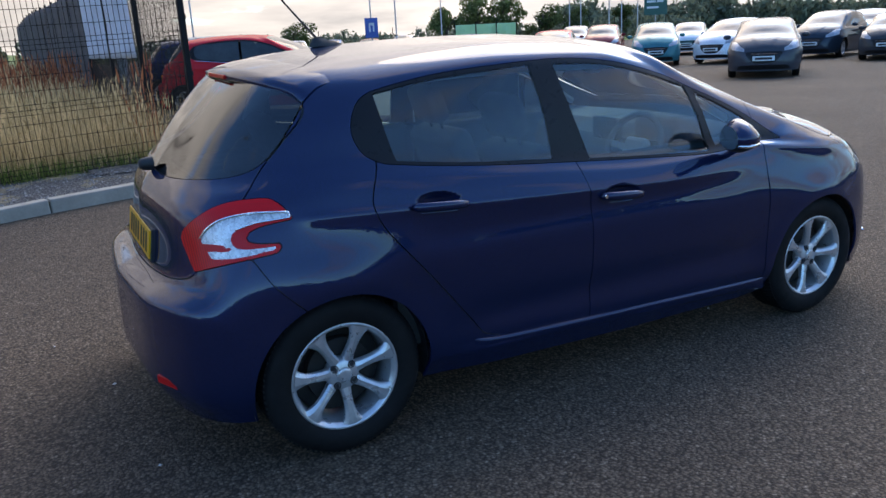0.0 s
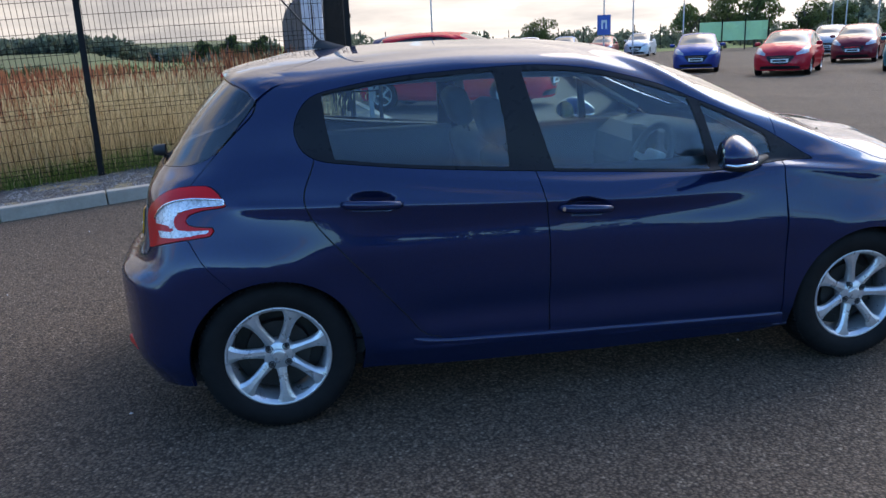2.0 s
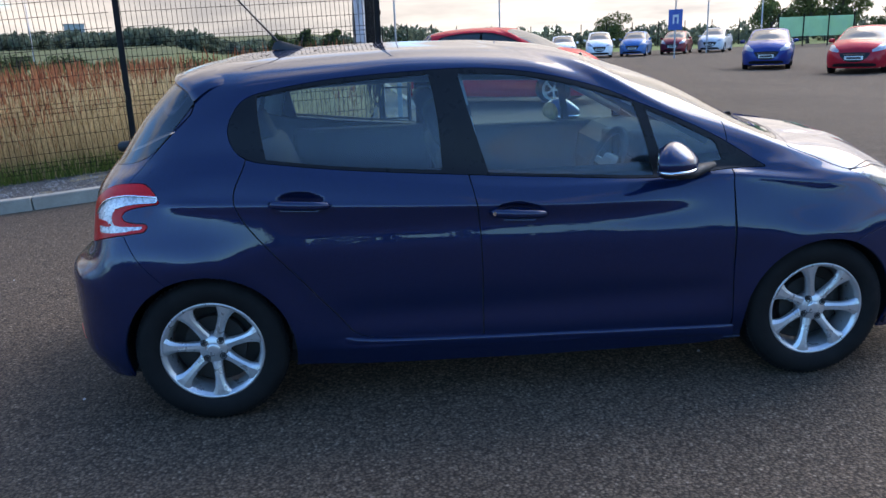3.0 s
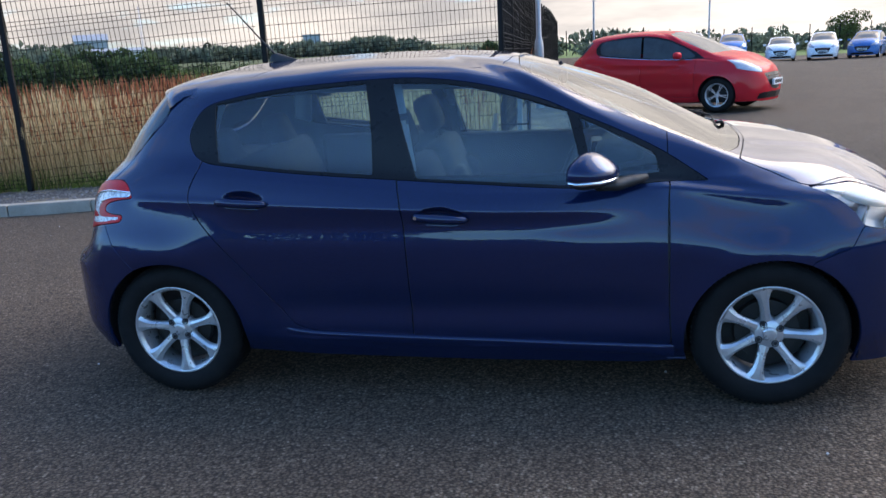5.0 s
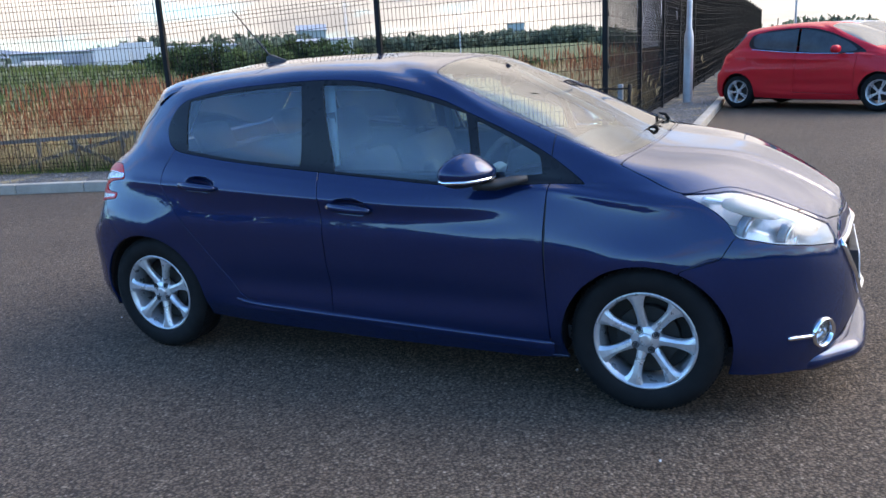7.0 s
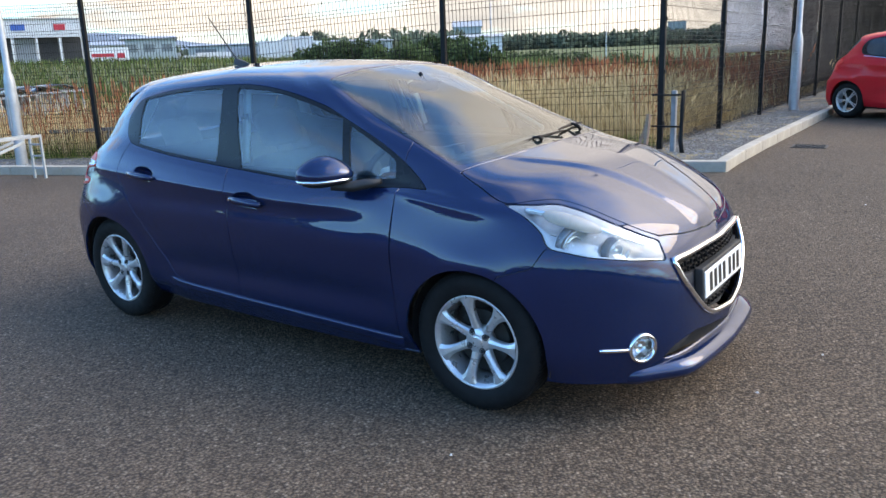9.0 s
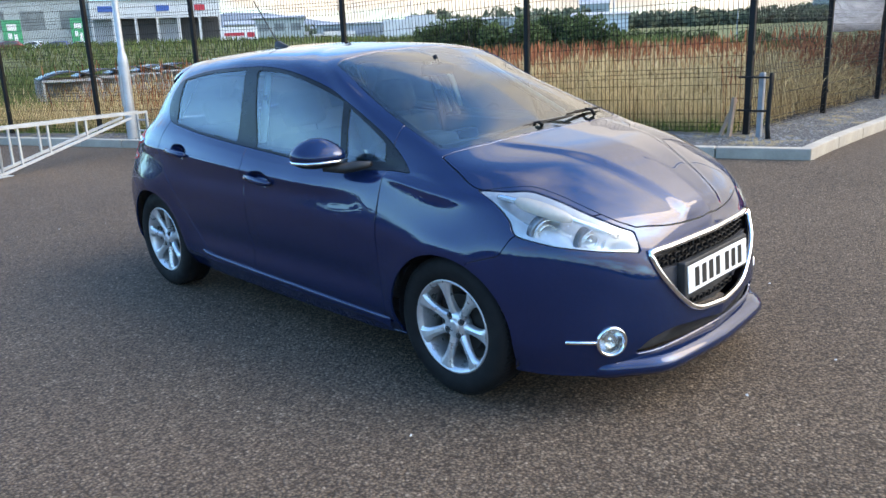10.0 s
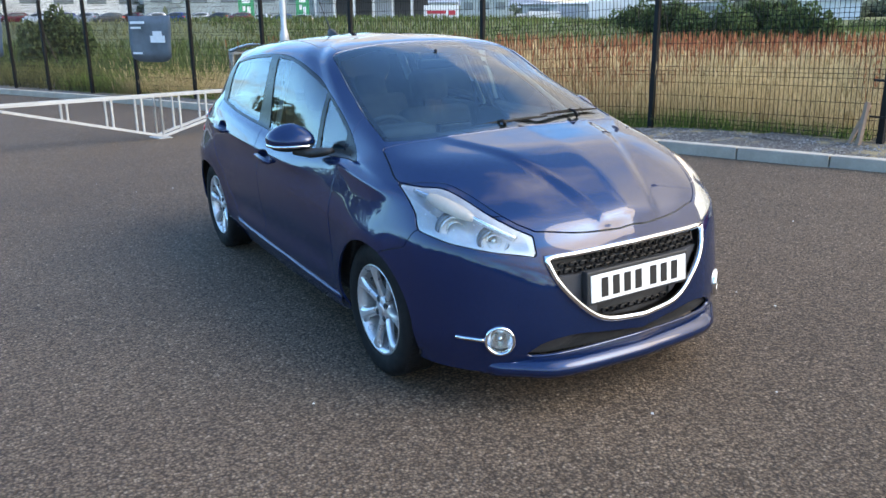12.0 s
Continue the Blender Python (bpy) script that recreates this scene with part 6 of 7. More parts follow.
def blades(name, label, category, mat, n, place, height, width, seed, lean=.25, heads=0.0):
    """Upright blades of grass, each a bent tapering strip."""
    rng = random.Random(seed)
    V, F = [], []
    for _ in range(n):
        x, y, k = place(rng)
        while name != "verge_weeds" and y > 5.7 and x > -.56 - .036 * (y - 5.8):
            x, y, k = place(rng)
        z = ground_z(x, y) - .02
        h = height * rng.uniform(.55, 1.12) * k
        w = width * rng.uniform(.6, 1.3)
        a = rng.uniform(0, 2 * math.pi)
        dx, dy = rng.gauss(0, lean) * h, rng.gauss(0, lean) * h
        ca, sa = math.cos(a) * w, math.sin(a) * w
        b = len(V)
        V += [(x - ca, y - sa, z), (x + ca, y + sa, z), (x + dx * .35 + ca * .8, y + dy * .35 + sa * .8, z + h * .6), (x + dx * .35 - ca * .8, y + dy * .35 - sa * .8, z + h * .6), (x + dx, y + dy, z + h)]
        F += [(b, b + 1, b + 2, b + 3), (b + 3, b + 2, b + 4)]
        if rng.random() < heads:
            q = len(V)
            hw, hh = w * 2.0, h * .10
            for k in range(5 if heads > .6 else 0):
                u, o = .62 + .08 * k, rng.uniform(-1.6, 1.6) * w
                c = (x + dx * u + o * sa / w, y + dy * u - o * ca / w, z + h * u)
                b = len(V)
                V += [(c[0] - hw * .8, c[1], c[2]), (c[0], c[1] - hw * .6, c[2] - h * .03), (c[0] + hw * .8, c[1], c[2] + .01), (c[0], c[1] + hw * .6, c[2] + h * .04)]
                F.append((b, b + 1, b + 2, b + 3))
            q = len(V)
            V += [(x + dx - hw * math.cos(a), y + dy - hw * math.sin(a), z + h), (x + dx, y + dy, z + h - hh), (x + dx + hw * math.cos(a), y + dy + hw * math.sin(a), z + h), (x + dx * 1.1, y + dy * 1.1, z + h + hh)]
            F.append((q, q + 1, q + 2, q + 3))
    me = bpy.data.meshes.new(name)
    me.from_pydata(V, [], F)
    me.materials.append(mat)
    tagged(new(name, me), label, category, kind="stuff")


def strip_place(x0, x1, d0, d1, power=1.0):
    def f(rng):
        x = rng.uniform(x0, x1)
        d = d0 + (d1 - d0) * rng.random() ** power
        low = 1 - .5 * sstep(-9.3, -10.3, x) * sstep(-15.6, -14.2, x) * (1 - sstep(5, 7, d)) - .5 * sstep(-6.6, -7.2, x) * sstep(-9.9, -9.3, x) * (1 - sstep(1.0, 2.0, d))
        return x + d * .2, fence_y(x) + d, low * (.72 + .28 * sstep(-1, -5, x)) * (.82 + .35 * noise.noise(Vector((x * .6, d * .5, 2.0))))
    return f


def side_place(rng):
    y = rng.uniform(6.2, 40)
    d = rng.uniform(.25, 9) ** 1.0
    return -.45 - .036 * (y - 5.8) - d, y, .8 + .3 * noise.noise(Vector((y * .5, d, 5.0)))


def dock_place(rng):
    for _ in range(40):
        x, d = rng.uniform(-13, -.8), rng.uniform(.6, 12)
        if noise.noise(Vector((x * .45, d * .3, 9.0))) > (.38 if x > -4.4 else -.02):
            break
    return x + d * .2, fence_y(x) + d, 1.0


blades("dry_grass", "tall dry straw-coloured grass behind the fence", "grass", STRAW, 36000, strip_place(-15, -.3, .12, 4.5), 1.16, .0034, 1, lean=.3, heads=.45)
blades("dry_grass", "dry straw-coloured grass spreading over the field", "grass", STRAW, 46000, strip_place(-17, 1.0, 4, 26, 1.3), 1.0, .006, 2, heads=.3)
blades("dry_grass", "dry straw-coloured grass beside the netted fence", "grass", STRAW, 9000, side_place, .85, .008, 3)
blades("green_grass", "green grass tufts at the foot of the fence", "grass", GREEN_BLADE, 15000, strip_place(-14, -.3, .02, 1.4, 1.4), .42, .005, 4, lean=.3)
blades("dock_stalks", "red-brown dock seed stalks among the dry grass", "weeds", DOCK, 5200, dock_place, 1.16, .006, 5, lean=.16, heads=.9)
blades("bank_grass", "yellow-green rough grass on the bank behind the fence", "grass", OLIVE_BLADE, 9000, strip_place(-36, -15, .2, 5, 1.2), .7, .012, 6)
blades("bank_grass", "green rough grass on the bank behind the fence", "grass", FIELD_BLADE, 15000, strip_place(-44, -12, 3, 26, 1.0), .55, .022, 7)


def verge_place(rng):
    if rng.random() < .5:
        y = rng.uniform(6.0, 16)
        return -.30 - .036 * (y - 5.8) + abs(rng.gauss(0, .16)), y, .8
    x = rng.uniform(-14, -.5)
    return x, fence_y(x) - abs(rng.gauss(0, .14)), .8


blades("bank_grass", "rough olive grass on the far bank", "grass", FIELD_BLADE, 15000, strip_place(-70, -14, 20, 75, 1.0), .6, .035, 10, lean=.4)
blades("bank_grass", "rough dry grass on the far bank", "grass", OLIVE_BLADE, 8000, strip_place(-60, -12, 8, 50, 1.0), .6, .022, 11, lean=.4)
blades("verge_weeds", "short dry weeds along the foot of the fence", "weeds", STRAW, 2600, verge_place, .16, .004, 8, lean=.5)
blades("green_grass", "rank green weeds behind the fence by the lamp post", "grass", GREEN_BLADE, 12000, strip_place(-17, -7.5, .1, 4, 1.0), .78, .006, 9, lean=.3)


def leaf_cloud(blobs, n, size, rng):
    """Small leaf cards spread in and over ellipsoids (centre, radii)."""
    V, F = [], []
    wts = [b[1][0] * b[1][2] for b in blobs]
    for _ in range(n):
        (cx, cy, cz), (rx, ry, rz) = rng.choices(blobs, wts)[0]
        d = Vector((rng.gauss(0, 1), rng.gauss(0, 1), rng.gauss(0, 1))).normalized() * (rng.random() ** .33)
        c = Vector((cx + d.x * rx, cy + d.y * ry, cz + d.z * rz))
        q = Euler((rng.uniform(0, 6.3), rng.uniform(0, 6.3), rng.uniform(0, 6.3))).to_matrix()
        s = size * rng.uniform(.5, 1.3)
        b = len(V)
        V += [tuple(c + q @ Vector(p)) for p in ((-s, -.45 * s, 0), (0, -.6 * s, .15 * s), (s, 0, 0), (0, .6 * s, .12 * s))]
        F.append((b, b + 1, b + 2, b + 3))
    return V, F


def leafy(name, blobs, n, size, mat, parent, seed):
    V, F = leaf_cloud(blobs, n, size, random.Random(seed))
    me = bpy.data.meshes.new(name)
    me.from_pydata(V, [], F)
    me.materials.append(mat)
    ob = new(name, me)
    ob.parent = parent
    return ob


def at(az, r):
    """A place at azimuth az (degrees from +x) and distance r from the middle of the walk."""
    return 1.5 + r * math.cos(radians(az)), -3.2 + r * math.sin(radians(az))


def tree(az, r, h, w, label, mat=None, seed=1, leaves=2600, trunk=.18):
    x, y = at(az, r)
    z = ground_z(x, y)
    rng = random.Random(seed)
    t = thing("tree", label, "tree", "trees round the car park", Matrix.Translation((x, y, z)))
    bm = bmesh.new()
    th = h * .35
    sweep(bm, [(0, 0, -.2), (rng.uniform(-.1, .1), .05, th * .5), (rng.uniform(-.2, .2), 0, th), (rng.uniform(-.3, .3), .1, h * .75)], [trunk * 1.3, trunk, trunk * .8, trunk * .3], 8)
    for k in range(6):
        a = rng.uniform(0, 6.3)
        s = th * rng.uniform(.7, 1.3)
        e = Vector((math.cos(a) * w * .33, math.sin(a) * w * .33, s + h * rng.uniform(.15, .35)))
        tube(bm, (0, 0, s), tuple(e), trunk * .45, trunk * .12, 6)
    part("trunk", bm, BARK, t, smooth=True)
    blobs = []
    for k in range(13):
        a, q = rng.uniform(0, 6.3), rng.random() ** .5 * w * .38
        zz = h * rng.uniform(.34, .86)
        s = w * rng.uniform(.13, .22)
        shrink = 1 - .5 * max(0, (zz / h - .6))
        blobs.append(((math.cos(a) * q * shrink, math.sin(a) * q * shrink, zz), (s, s, s * .75)))
    leafy("crown", blobs, leaves, max(.12, h * .028), mat or LEAF_MID, t, seed + 50)


def bush(az, r, h, w, label, mat=None, seed=1, leaves=2200, depth=.6):
    x, y = at(az, r)
    z = ground_z(x, y)
    rng = random.Random(seed)
    t = thing("bush", label, "bush", "bushes in the field", Matrix.Translation((x, y, z)))
    bm = bmesh.new()
    for k in range(5):
        a = rng.uniform(0, 6.3)
        tube(bm, (math.cos(a) * .1, math.sin(a) * .1, -.1), (math.cos(a) * w * .25, math.sin(a) * w * .25, h * .6), .04, .012, 6)
    part("stems", bm, BARK, t)
    d = Vector((-math.sin(radians(az)), math.cos(radians(az))))
    blobs = []
    for k in range(9):
        s = (k / 8 - .5) * w * .8
        zz = h * rng.uniform(.3, .62)
        e = h * rng.uniform(.28, .42)
        blobs.append(((d.x * s + rng.uniform(-.3, .3) * depth, d.y * s + rng.uniform(-.3, .3) * depth, zz * (1 - abs(s) / w)), (w * .16, w * .16, e)))
    leafy("foliage", blobs, leaves, max(.07, h * .045), mat or LEAF_DARK, t, seed + 90)


def woods(name, label, az0, az1, r, h, seed, n=5200, size=.8, mat=None, wave=.45):
    """A far belt of trees and hedge as one mass of leaf clumps with an uneven top."""
    rng = random.Random(seed)
    blobs = []
    span = radians(az1 - az0) * r
    m = max(6, int(span / (h * .42)))
    for k in range(m):
        az = az0 + (az1 - az0) * (k + rng.uniform(0, 1)) / m
        x, y = at(az, r * rng.uniform(.95, 1.06))
        hh = h * (1 - wave + wave * 1.4 * rng.random())
        blobs.append(((x, y, ground_z(x, y) + hh * .45), (h * .75, h * .75, hh * .55)))
    V, F = leaf_cloud(blobs, n, size, rng)
    me = bpy.data.meshes.new(name)
    me.from_pydata(V, [], F)
    me.materials.append(mat or HAZY_LEAF)
    tagged(new(name, me), label, "woods", kind="stuff")


# leaf green paled and greyed: the distance haze is mixed into the colour
HAZY_LEAF = leaf_material("hazy_leaves", (.055, .075, .055), (.15, .18, .125))
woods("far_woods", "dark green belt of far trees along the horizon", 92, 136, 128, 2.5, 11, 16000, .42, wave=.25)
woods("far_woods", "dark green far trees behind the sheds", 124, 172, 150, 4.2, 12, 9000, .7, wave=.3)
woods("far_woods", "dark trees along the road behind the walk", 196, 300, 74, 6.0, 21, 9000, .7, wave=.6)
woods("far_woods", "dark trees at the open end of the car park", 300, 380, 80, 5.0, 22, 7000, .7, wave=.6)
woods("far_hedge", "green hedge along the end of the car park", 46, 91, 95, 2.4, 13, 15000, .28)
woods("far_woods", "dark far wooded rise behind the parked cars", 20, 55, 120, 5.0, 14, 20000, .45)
for k, (az, r, h, w) in enumerate(((121.8, 44, 2.3, 3.4), (124.0, 47, 2.65, 3.8), (127.4, 44, 2.4, 3.8), (130.3, 46, 2.3, 3.6), (132.6, 50, 2.0, 3.2))):
    bush(az, r, h, w, "broad dark green bush in the field", seed=30 + k, leaves=3400, mat=LEAF_DARK if k % 2 else LEAF_MID)
for k, (az, r, h, w) in enumerate(((114.8, 52, 1.5, 2.1), (117.5, 60, 1.2, 2.6), (111.5, 58, 1.3, 2.8), (108.5, 56, 1.2, 2.6), (119.5, 66, 1.5, 2.4), (104.0, 48, 1.3, 3.4), (100.5, 46, 1.4, 3.6))):
    bush(az, r, h, w, "low dark green bush at the edge of the field", seed=40 + k, leaves=1100)
bush(172.4, 34, 2.6, 2.6, "young leafy green bush on the grassy bank", seed=61, leaves=2600, mat=LEAF_MID)
tree(63.6, 78, 4.6, 5.0, "broad leafy tree behind the green screen", seed=71)
tree(61.3, 80, 5.2, 5.4, "tall leafy tree behind the green screen", seed=72)
tree(59.4, 79, 5.0, 4.4, "tall leafy tree behind the green screen", seed=73)
tree(73.9, 86, 3.6, 4.4, "round dark tree at the end of the car park", seed=74, mat=LEAF_DARK)
tree(56.2, 90, 4.4, 4.8, "dark leafy tree behind the parked cars", seed=75, mat=LEAF_DARK)
tree(54.4, 88, 4.0, 4.2, "dark leafy tree behind the parked cars", seed=76, mat=LEAF_DARK)
tree(51.0, 86, 3.8, 3.0, "small dark tree behind the parked cars", seed=77, mat=LEAF_DARK)
tree(95.5, 96, 3.6, 3.4, "dark tree beside the white building", seed=78, mat=LEAF_DARK)
tree(97.3, 98, 3.2, 3.0, "dark tree beside the white building", seed=79, mat=LEAF_DARK)
tree(93.6, 94, 3.0, 2.8, "dark tree beside the white building", seed=80, mat=LEAF_DARK)


# ---- the other parked cars ----
TINT = simple("dark_window", (.055, .07, .076), .08, var=.2, scale=3)
TINT.node_tree.nodes["Principled BSDF"].inputs["Specular IOR Level"].default_value = 0.25
DULL_LAMP = simple("lamp_cover", (.42, .43, .45), .25, metal=.3, var=.25, scale=9)


def coarse_parts(nu, steps, fine=False):
    """The sheets of a plainer car of the same family of forms."""
    body = grid_sheet(sculpt(body_grid(nu, steps)))
    out = {}
    arch = lambda cx, r: [(cx + r * math.cos(t), .300 + r * math.sin(t)) for t in np.linspace(0, 2 * math.pi, 20, endpoint=False)]
    for cx in WHEELS_X:
        _, body = take(body, arch(cx, .335), reach=.1, facing=-1)
    out["headlamp"], body = take(body, HEADLAMP, .002, n=(.55, -.5, .6))
    out["tail_lamp"], body = take(body, TAIL_LAMP, .002, n=(-.55, -.75, .2))
    win, body = take(body, WINDOWS, 0, reach=.05)
    if fine:
        out["side_window"], win = take(win, [(-1.02, 1.285), (-.74, 1.325), (-.30, 1.348), (-.11, 1.340), (.122, 1.305), (.363, 1.240), (.51, 1.178), (.69, 1.095), (.84, .985), (.80, .955, None), (.54, .940), (.087, .965), (-.236, .990), (-.70, 1.035), (-1.0, 1.09)], 0, reach=.05)
        out["front_window"], out["side_window"] = take(out["side_window"], [(-.16, .9, None), (-.20, 1.4, None), (.9, 1.4, None), (.9, .9, None)], .022, reach=.1)
        out["window_frame"] = win
        out["door"], body = take(body, [(-.19, 1.08, None), (-.17, .588), (-.20, .300, None), (.86, .268, None), (.868, .713), (.872, .95, None), (.70, 1.05, None)], .004, facing=.1)
    else:
        out["side_window"] = win
    out["windscreen"], body = take(body, SCREEN, .002, n=(.55, 0, .8))
    out["rear_window"], body = take(body, REAR_GLASS, .002, n=(-.75, 0, .5), facing=.1)
    out["grille"], body = take(body, GRILLE, 0, n=(1, 0, 0), facing=.2)
    out["lower_grille"], body = take(body, [(1.9, -.60, .22, None), (1.95, -.56, .31), (2.0, -.3, .33), (2.06, .03, .33, None), (2.06, .03, .22, None)], 0, n=(1, 0, 0), facing=.2)
    out["body"] = main_piece(body)
    return out


COARSE = coarse_parts(120, (4, 5, 6, 7, 7, 8, 8, 8, 5, 5))
FINE = coarse_parts(200, (6, 8, 8, 10, 11, 12, 12, 12, 7, 7), True)


def plain_wheel(double=False):
    """Meshes of a tyre and a spoked rim, shared by the parked cars."""
    bm = bmesh.new()
    lathe(bm, [(.20, -.085), (.235, -.097), (.285, -.09), (.303, -.06), (.305, 0), (.303, .06), (.285, .09), (.2, .085)], 32)
    tyre = bpy.data.meshes.new("tyre")
    bm.to_mesh(tyre)
    bm.free()
    tyre.shade_smooth()
    tyre.materials.append(RUBBER)
    bm = bmesh.new()
    lathe(bm, [(.178, -.06), (.195, -.088), (.204, -.09), (.206, -.08), (.19, -.04), (.185, .05)], 32)
    n = 5
    for k in range(n):
        for o in ((-.11, .11) if double else (0,)):
            t = 2 * math.pi * k / n + o + .3
            w = .016 if double else .034
            e = Vector((math.cos(t), 0, math.sin(t)))
            bar(bm, e * .03 + Vector((0, -.066, 0)), e * .192 + Vector((0, -.080, 0)), w, .014, up=(0, 1, 0))
    lathe(bm, [(.0005, -.078), (.035, -.075), (.045, -.06), (.045, -.03)], 16)
    rim_me = bpy.data.meshes.new("rim")
    bm.to_mesh(rim_me)
    bm.free()
    rim_me.materials.append(ALLOY)
    return tyre, rim_me


PLAIN_WHEEL, SPLIT_WHEEL = plain_wheel(), plain_wheel(True)
PAINTS = {}


def parked_car(label, colour, x, y, heading, size=(1.0, 1.0, 1.0), sheets=None, wheels=None, group="parked cars", z=None, flake=.2):
    """A parked car at (x, y), its nose along heading (degrees from +x)."""
    sheets = sheets or COARSE
    if colour not in PAINTS:
        PAINTS[colour] = paint("car_paint", colour, flake, .3, .45)
    z = ground_z(x, y) if z is None else z
    car = thing("car", label, "car", group, Matrix.Translation((x, y, z)) @ Matrix.Rotation(radians(heading), 4, "Z"))
    sx, sy, sz = size

    def sized(S, off=0.0):
        V, N, T = S
        V = V * (sx, sy, 1) + N * off
        V = V.copy()
        V[:, 2] = .30 + (V[:, 2] - .30) * sz
        return V, N, T

    mats = {"body": PAINTS[colour], "door": PAINTS[colour], "side_window": TINT, "front_window": TINT, "windscreen": TINT, "rear_window": TINT, "headlamp": DULL_LAMP, "tail_lamp": RED_LENS, "grille": BLACK_TRIM, "lower_grille": BLACK_TRIM, "window_frame": BLACK_TRIM}
    for nm, S in sheets.items():
        S = sized(S, -.004 if nm in ("side_window", "windscreen", "rear_window", "grille", "front_window") else 0)
        if nm in ("side_window", "front_window", "headlamp", "tail_lamp", "window_frame", "door"):
            for m in (False, True):
                skin(nm, S, mats[nm], car, mirrored=m, edge=.01 if nm == "door" else 0)
        else:
            skin(nm, S, mats[nm], car, both=True, edge=.02 if nm == "body" else 0)
    tyre, rim_me = wheels or PLAIN_WHEEL
    k = 1 + (sz - 1) * .35
    for s in (-1, 1):
        for cx in WHEELS_X:
            w = new("wheel")
            w.parent = car
            w.matrix_basis = Matrix.Translation((cx * sx, .735 * s * sy, .305 * k)) @ pose(0, 0, 0, 0, 20 * cx, 180 if s == 1 else 0) @ Matrix.Diagonal((k, 1, k, 1))
            for nm, me in (("tyre", tyre), ("rim", rim_me)):
                o = new(nm, me)
                o.parent = w
        bm = bmesh.new()
        P, _ = superellipsoid(.58 * sx, .93 * s * sy, .30 + .70 * sz, .07, .10, .065, nu=14, nv=9)
        g = [[bm.verts.new(tuple(p)) for p in row] for row in P]
        for a, b in zip(g[:-1], g[1:]):
            for j in range(len(a) - 1):
                bm.faces.new((a[j], a[j + 1], b[j + 1], b[j]))
        part("door_mirror", bm, mats["body"], car, smooth=True)
    for fx, rz, mat in ((2.075 * sx, 90, PLATE_WHITE), (-1.85 * sx, -90, PLATE_YELLOW)):
        p = new("number_plate")
        p.parent = car
        p.matrix_basis = Matrix.Translation((fx, 0, .30 + (.19 if rz > 0 else .45) * sz)) @ pose(0, 0, 0, 0, 0, rz)
        bm = bmesh.new()
        box(bm, -.26, -.012, -.056, .26, .02, .056, .004)
        part("plate", bm, mat, p)
        if rz > 0:
            bm = bmesh.new()
            box(bm, -.20, -.014, -.028, .20, -.010, .028)
            part("bar", bm, INK, p)
    bm = bmesh.new()
    bar(bm, (2.02 * sx, -.30, .30 + .30 * sz), (2.02 * sx, .30, .30 + .30 * sz), .02, .016)
    part("grille_bar", bm, CHROME, car)
    bm = bmesh.new()
    box(bm, -1.6 * sx, -.66, .16, 1.7 * sx, .66, .62, .05)
    part("floor_pan", bm, DARK, car)
    return car


RED_CAR = parked_car("bright red three-door hatchback parked beside the netted fence", (.64, .020, .028), 2.13, 12.0, -28, (.985, 1.0, 1.01), FINE, SPLIT_WHEEL, flake=.1)
bm = bmesh.new()
for s in (-1, 1):
    sweep(bm, [(-1.0, -.80 * s, 1.045), (-.4, -.812 * s, .985), (.1, -.812 * s, .948), (.8, -.79 * s, .925)], .007, 6)
part("chrome_strip", bm, CHROME, RED_CAR, "thin bright strip under the windows")
parked_car("dark blue hatchback parked behind the red car", (.012, .03, .10), 2.3, 15.3, -37, (1.0, 1.0, 1.02))
parked_car("silver estate car with roof rails beyond the red car", (.35, .36, .38), 2.9, 18.4, -37, (1.08, 1.0, 1.05))
parked_car("dark grey hatchback with a bright grille, facing the walk", (.055, .06, .07), 16.3, 12.1, 219, (1.05, 1.05, 1.02))
parked_car("teal crossover with black side panels, facing the walk", (.014, .17, .19), 19.4, 19.7, 227, (1.0, 1.0, 1.06))
parked_car("red saloon-like hatchback facing the walk", (.50, .016, .028), 15.8, 21.2, 228, (1.08, 1.03, .99))
parked_car("deep blue hatchback facing the walk", (.015, .05, .20), 14.9, 25.9, 240, (1.05, 1.0, 1.0))
parked_car("dark red small crossover facing the walk", (.16, .012, .02), 23.2, 27.3, 226, (1.05, 1.04, 1.10))
parked_car("white compact people carrier facing the walk", (.70, .71, .72), 21.6, 17.9, 200, (1.06, 1.03, 1.06))
parked_car("black-blue people carrier parked at a slant", (.02, .035, .05), 24.8, 16.3, 199, (1.1, 1.04, 1.14))
parked_car("white crossover at the end of the row", (.70, .71, .72), 31.0, 19.0, 214, (1.08, 1.04, 1.14))
parked_car("dark grey hatchback at the end of the row", (.04, .045, .05), 23.8, 13.2, 206, (1.05, 1.0, 1.0))
parked_car("silver grey crossover behind the red hatchback", (.33, .34, .36), 27.5, 35.0, 228, (1.06, 1.03, 1.12))
parked_car("white hatchback behind the teal crossover", (.70, .71, .72), 27.0, 25.5, 220, (1.0, 1.0, 1.0))
parked_car("grey hatchback in the far row", (.12, .125, .13), 30.0, 23.0, 220, (1.05, 1.0, 1.02))
parked_car("silver crossover in the far row", (.55, .56, .58), 24.0, 51.0, 236, (1.1, 1.04, 1.14))
parked_car("dark red hatchback in the far row", (.20, .02, .03), 20.8, 50.0, 240, (1.05, 1.0, 1.04))
parked_car("bright blue crossover in the far row", (.03, .14, .34), 17.6, 49.0, 244, (1.05, 1.02, 1.10))
parked_car("white hatchback in the end row", (.70, .71, .72), 7.6, 51.2, 262, (1.0, 1.0, 1.0))
parked_car("bright blue crossover in the end row", (.03, .16, .40), 9.9, 50.0, 260, (1.0, 1.02, 1.10))
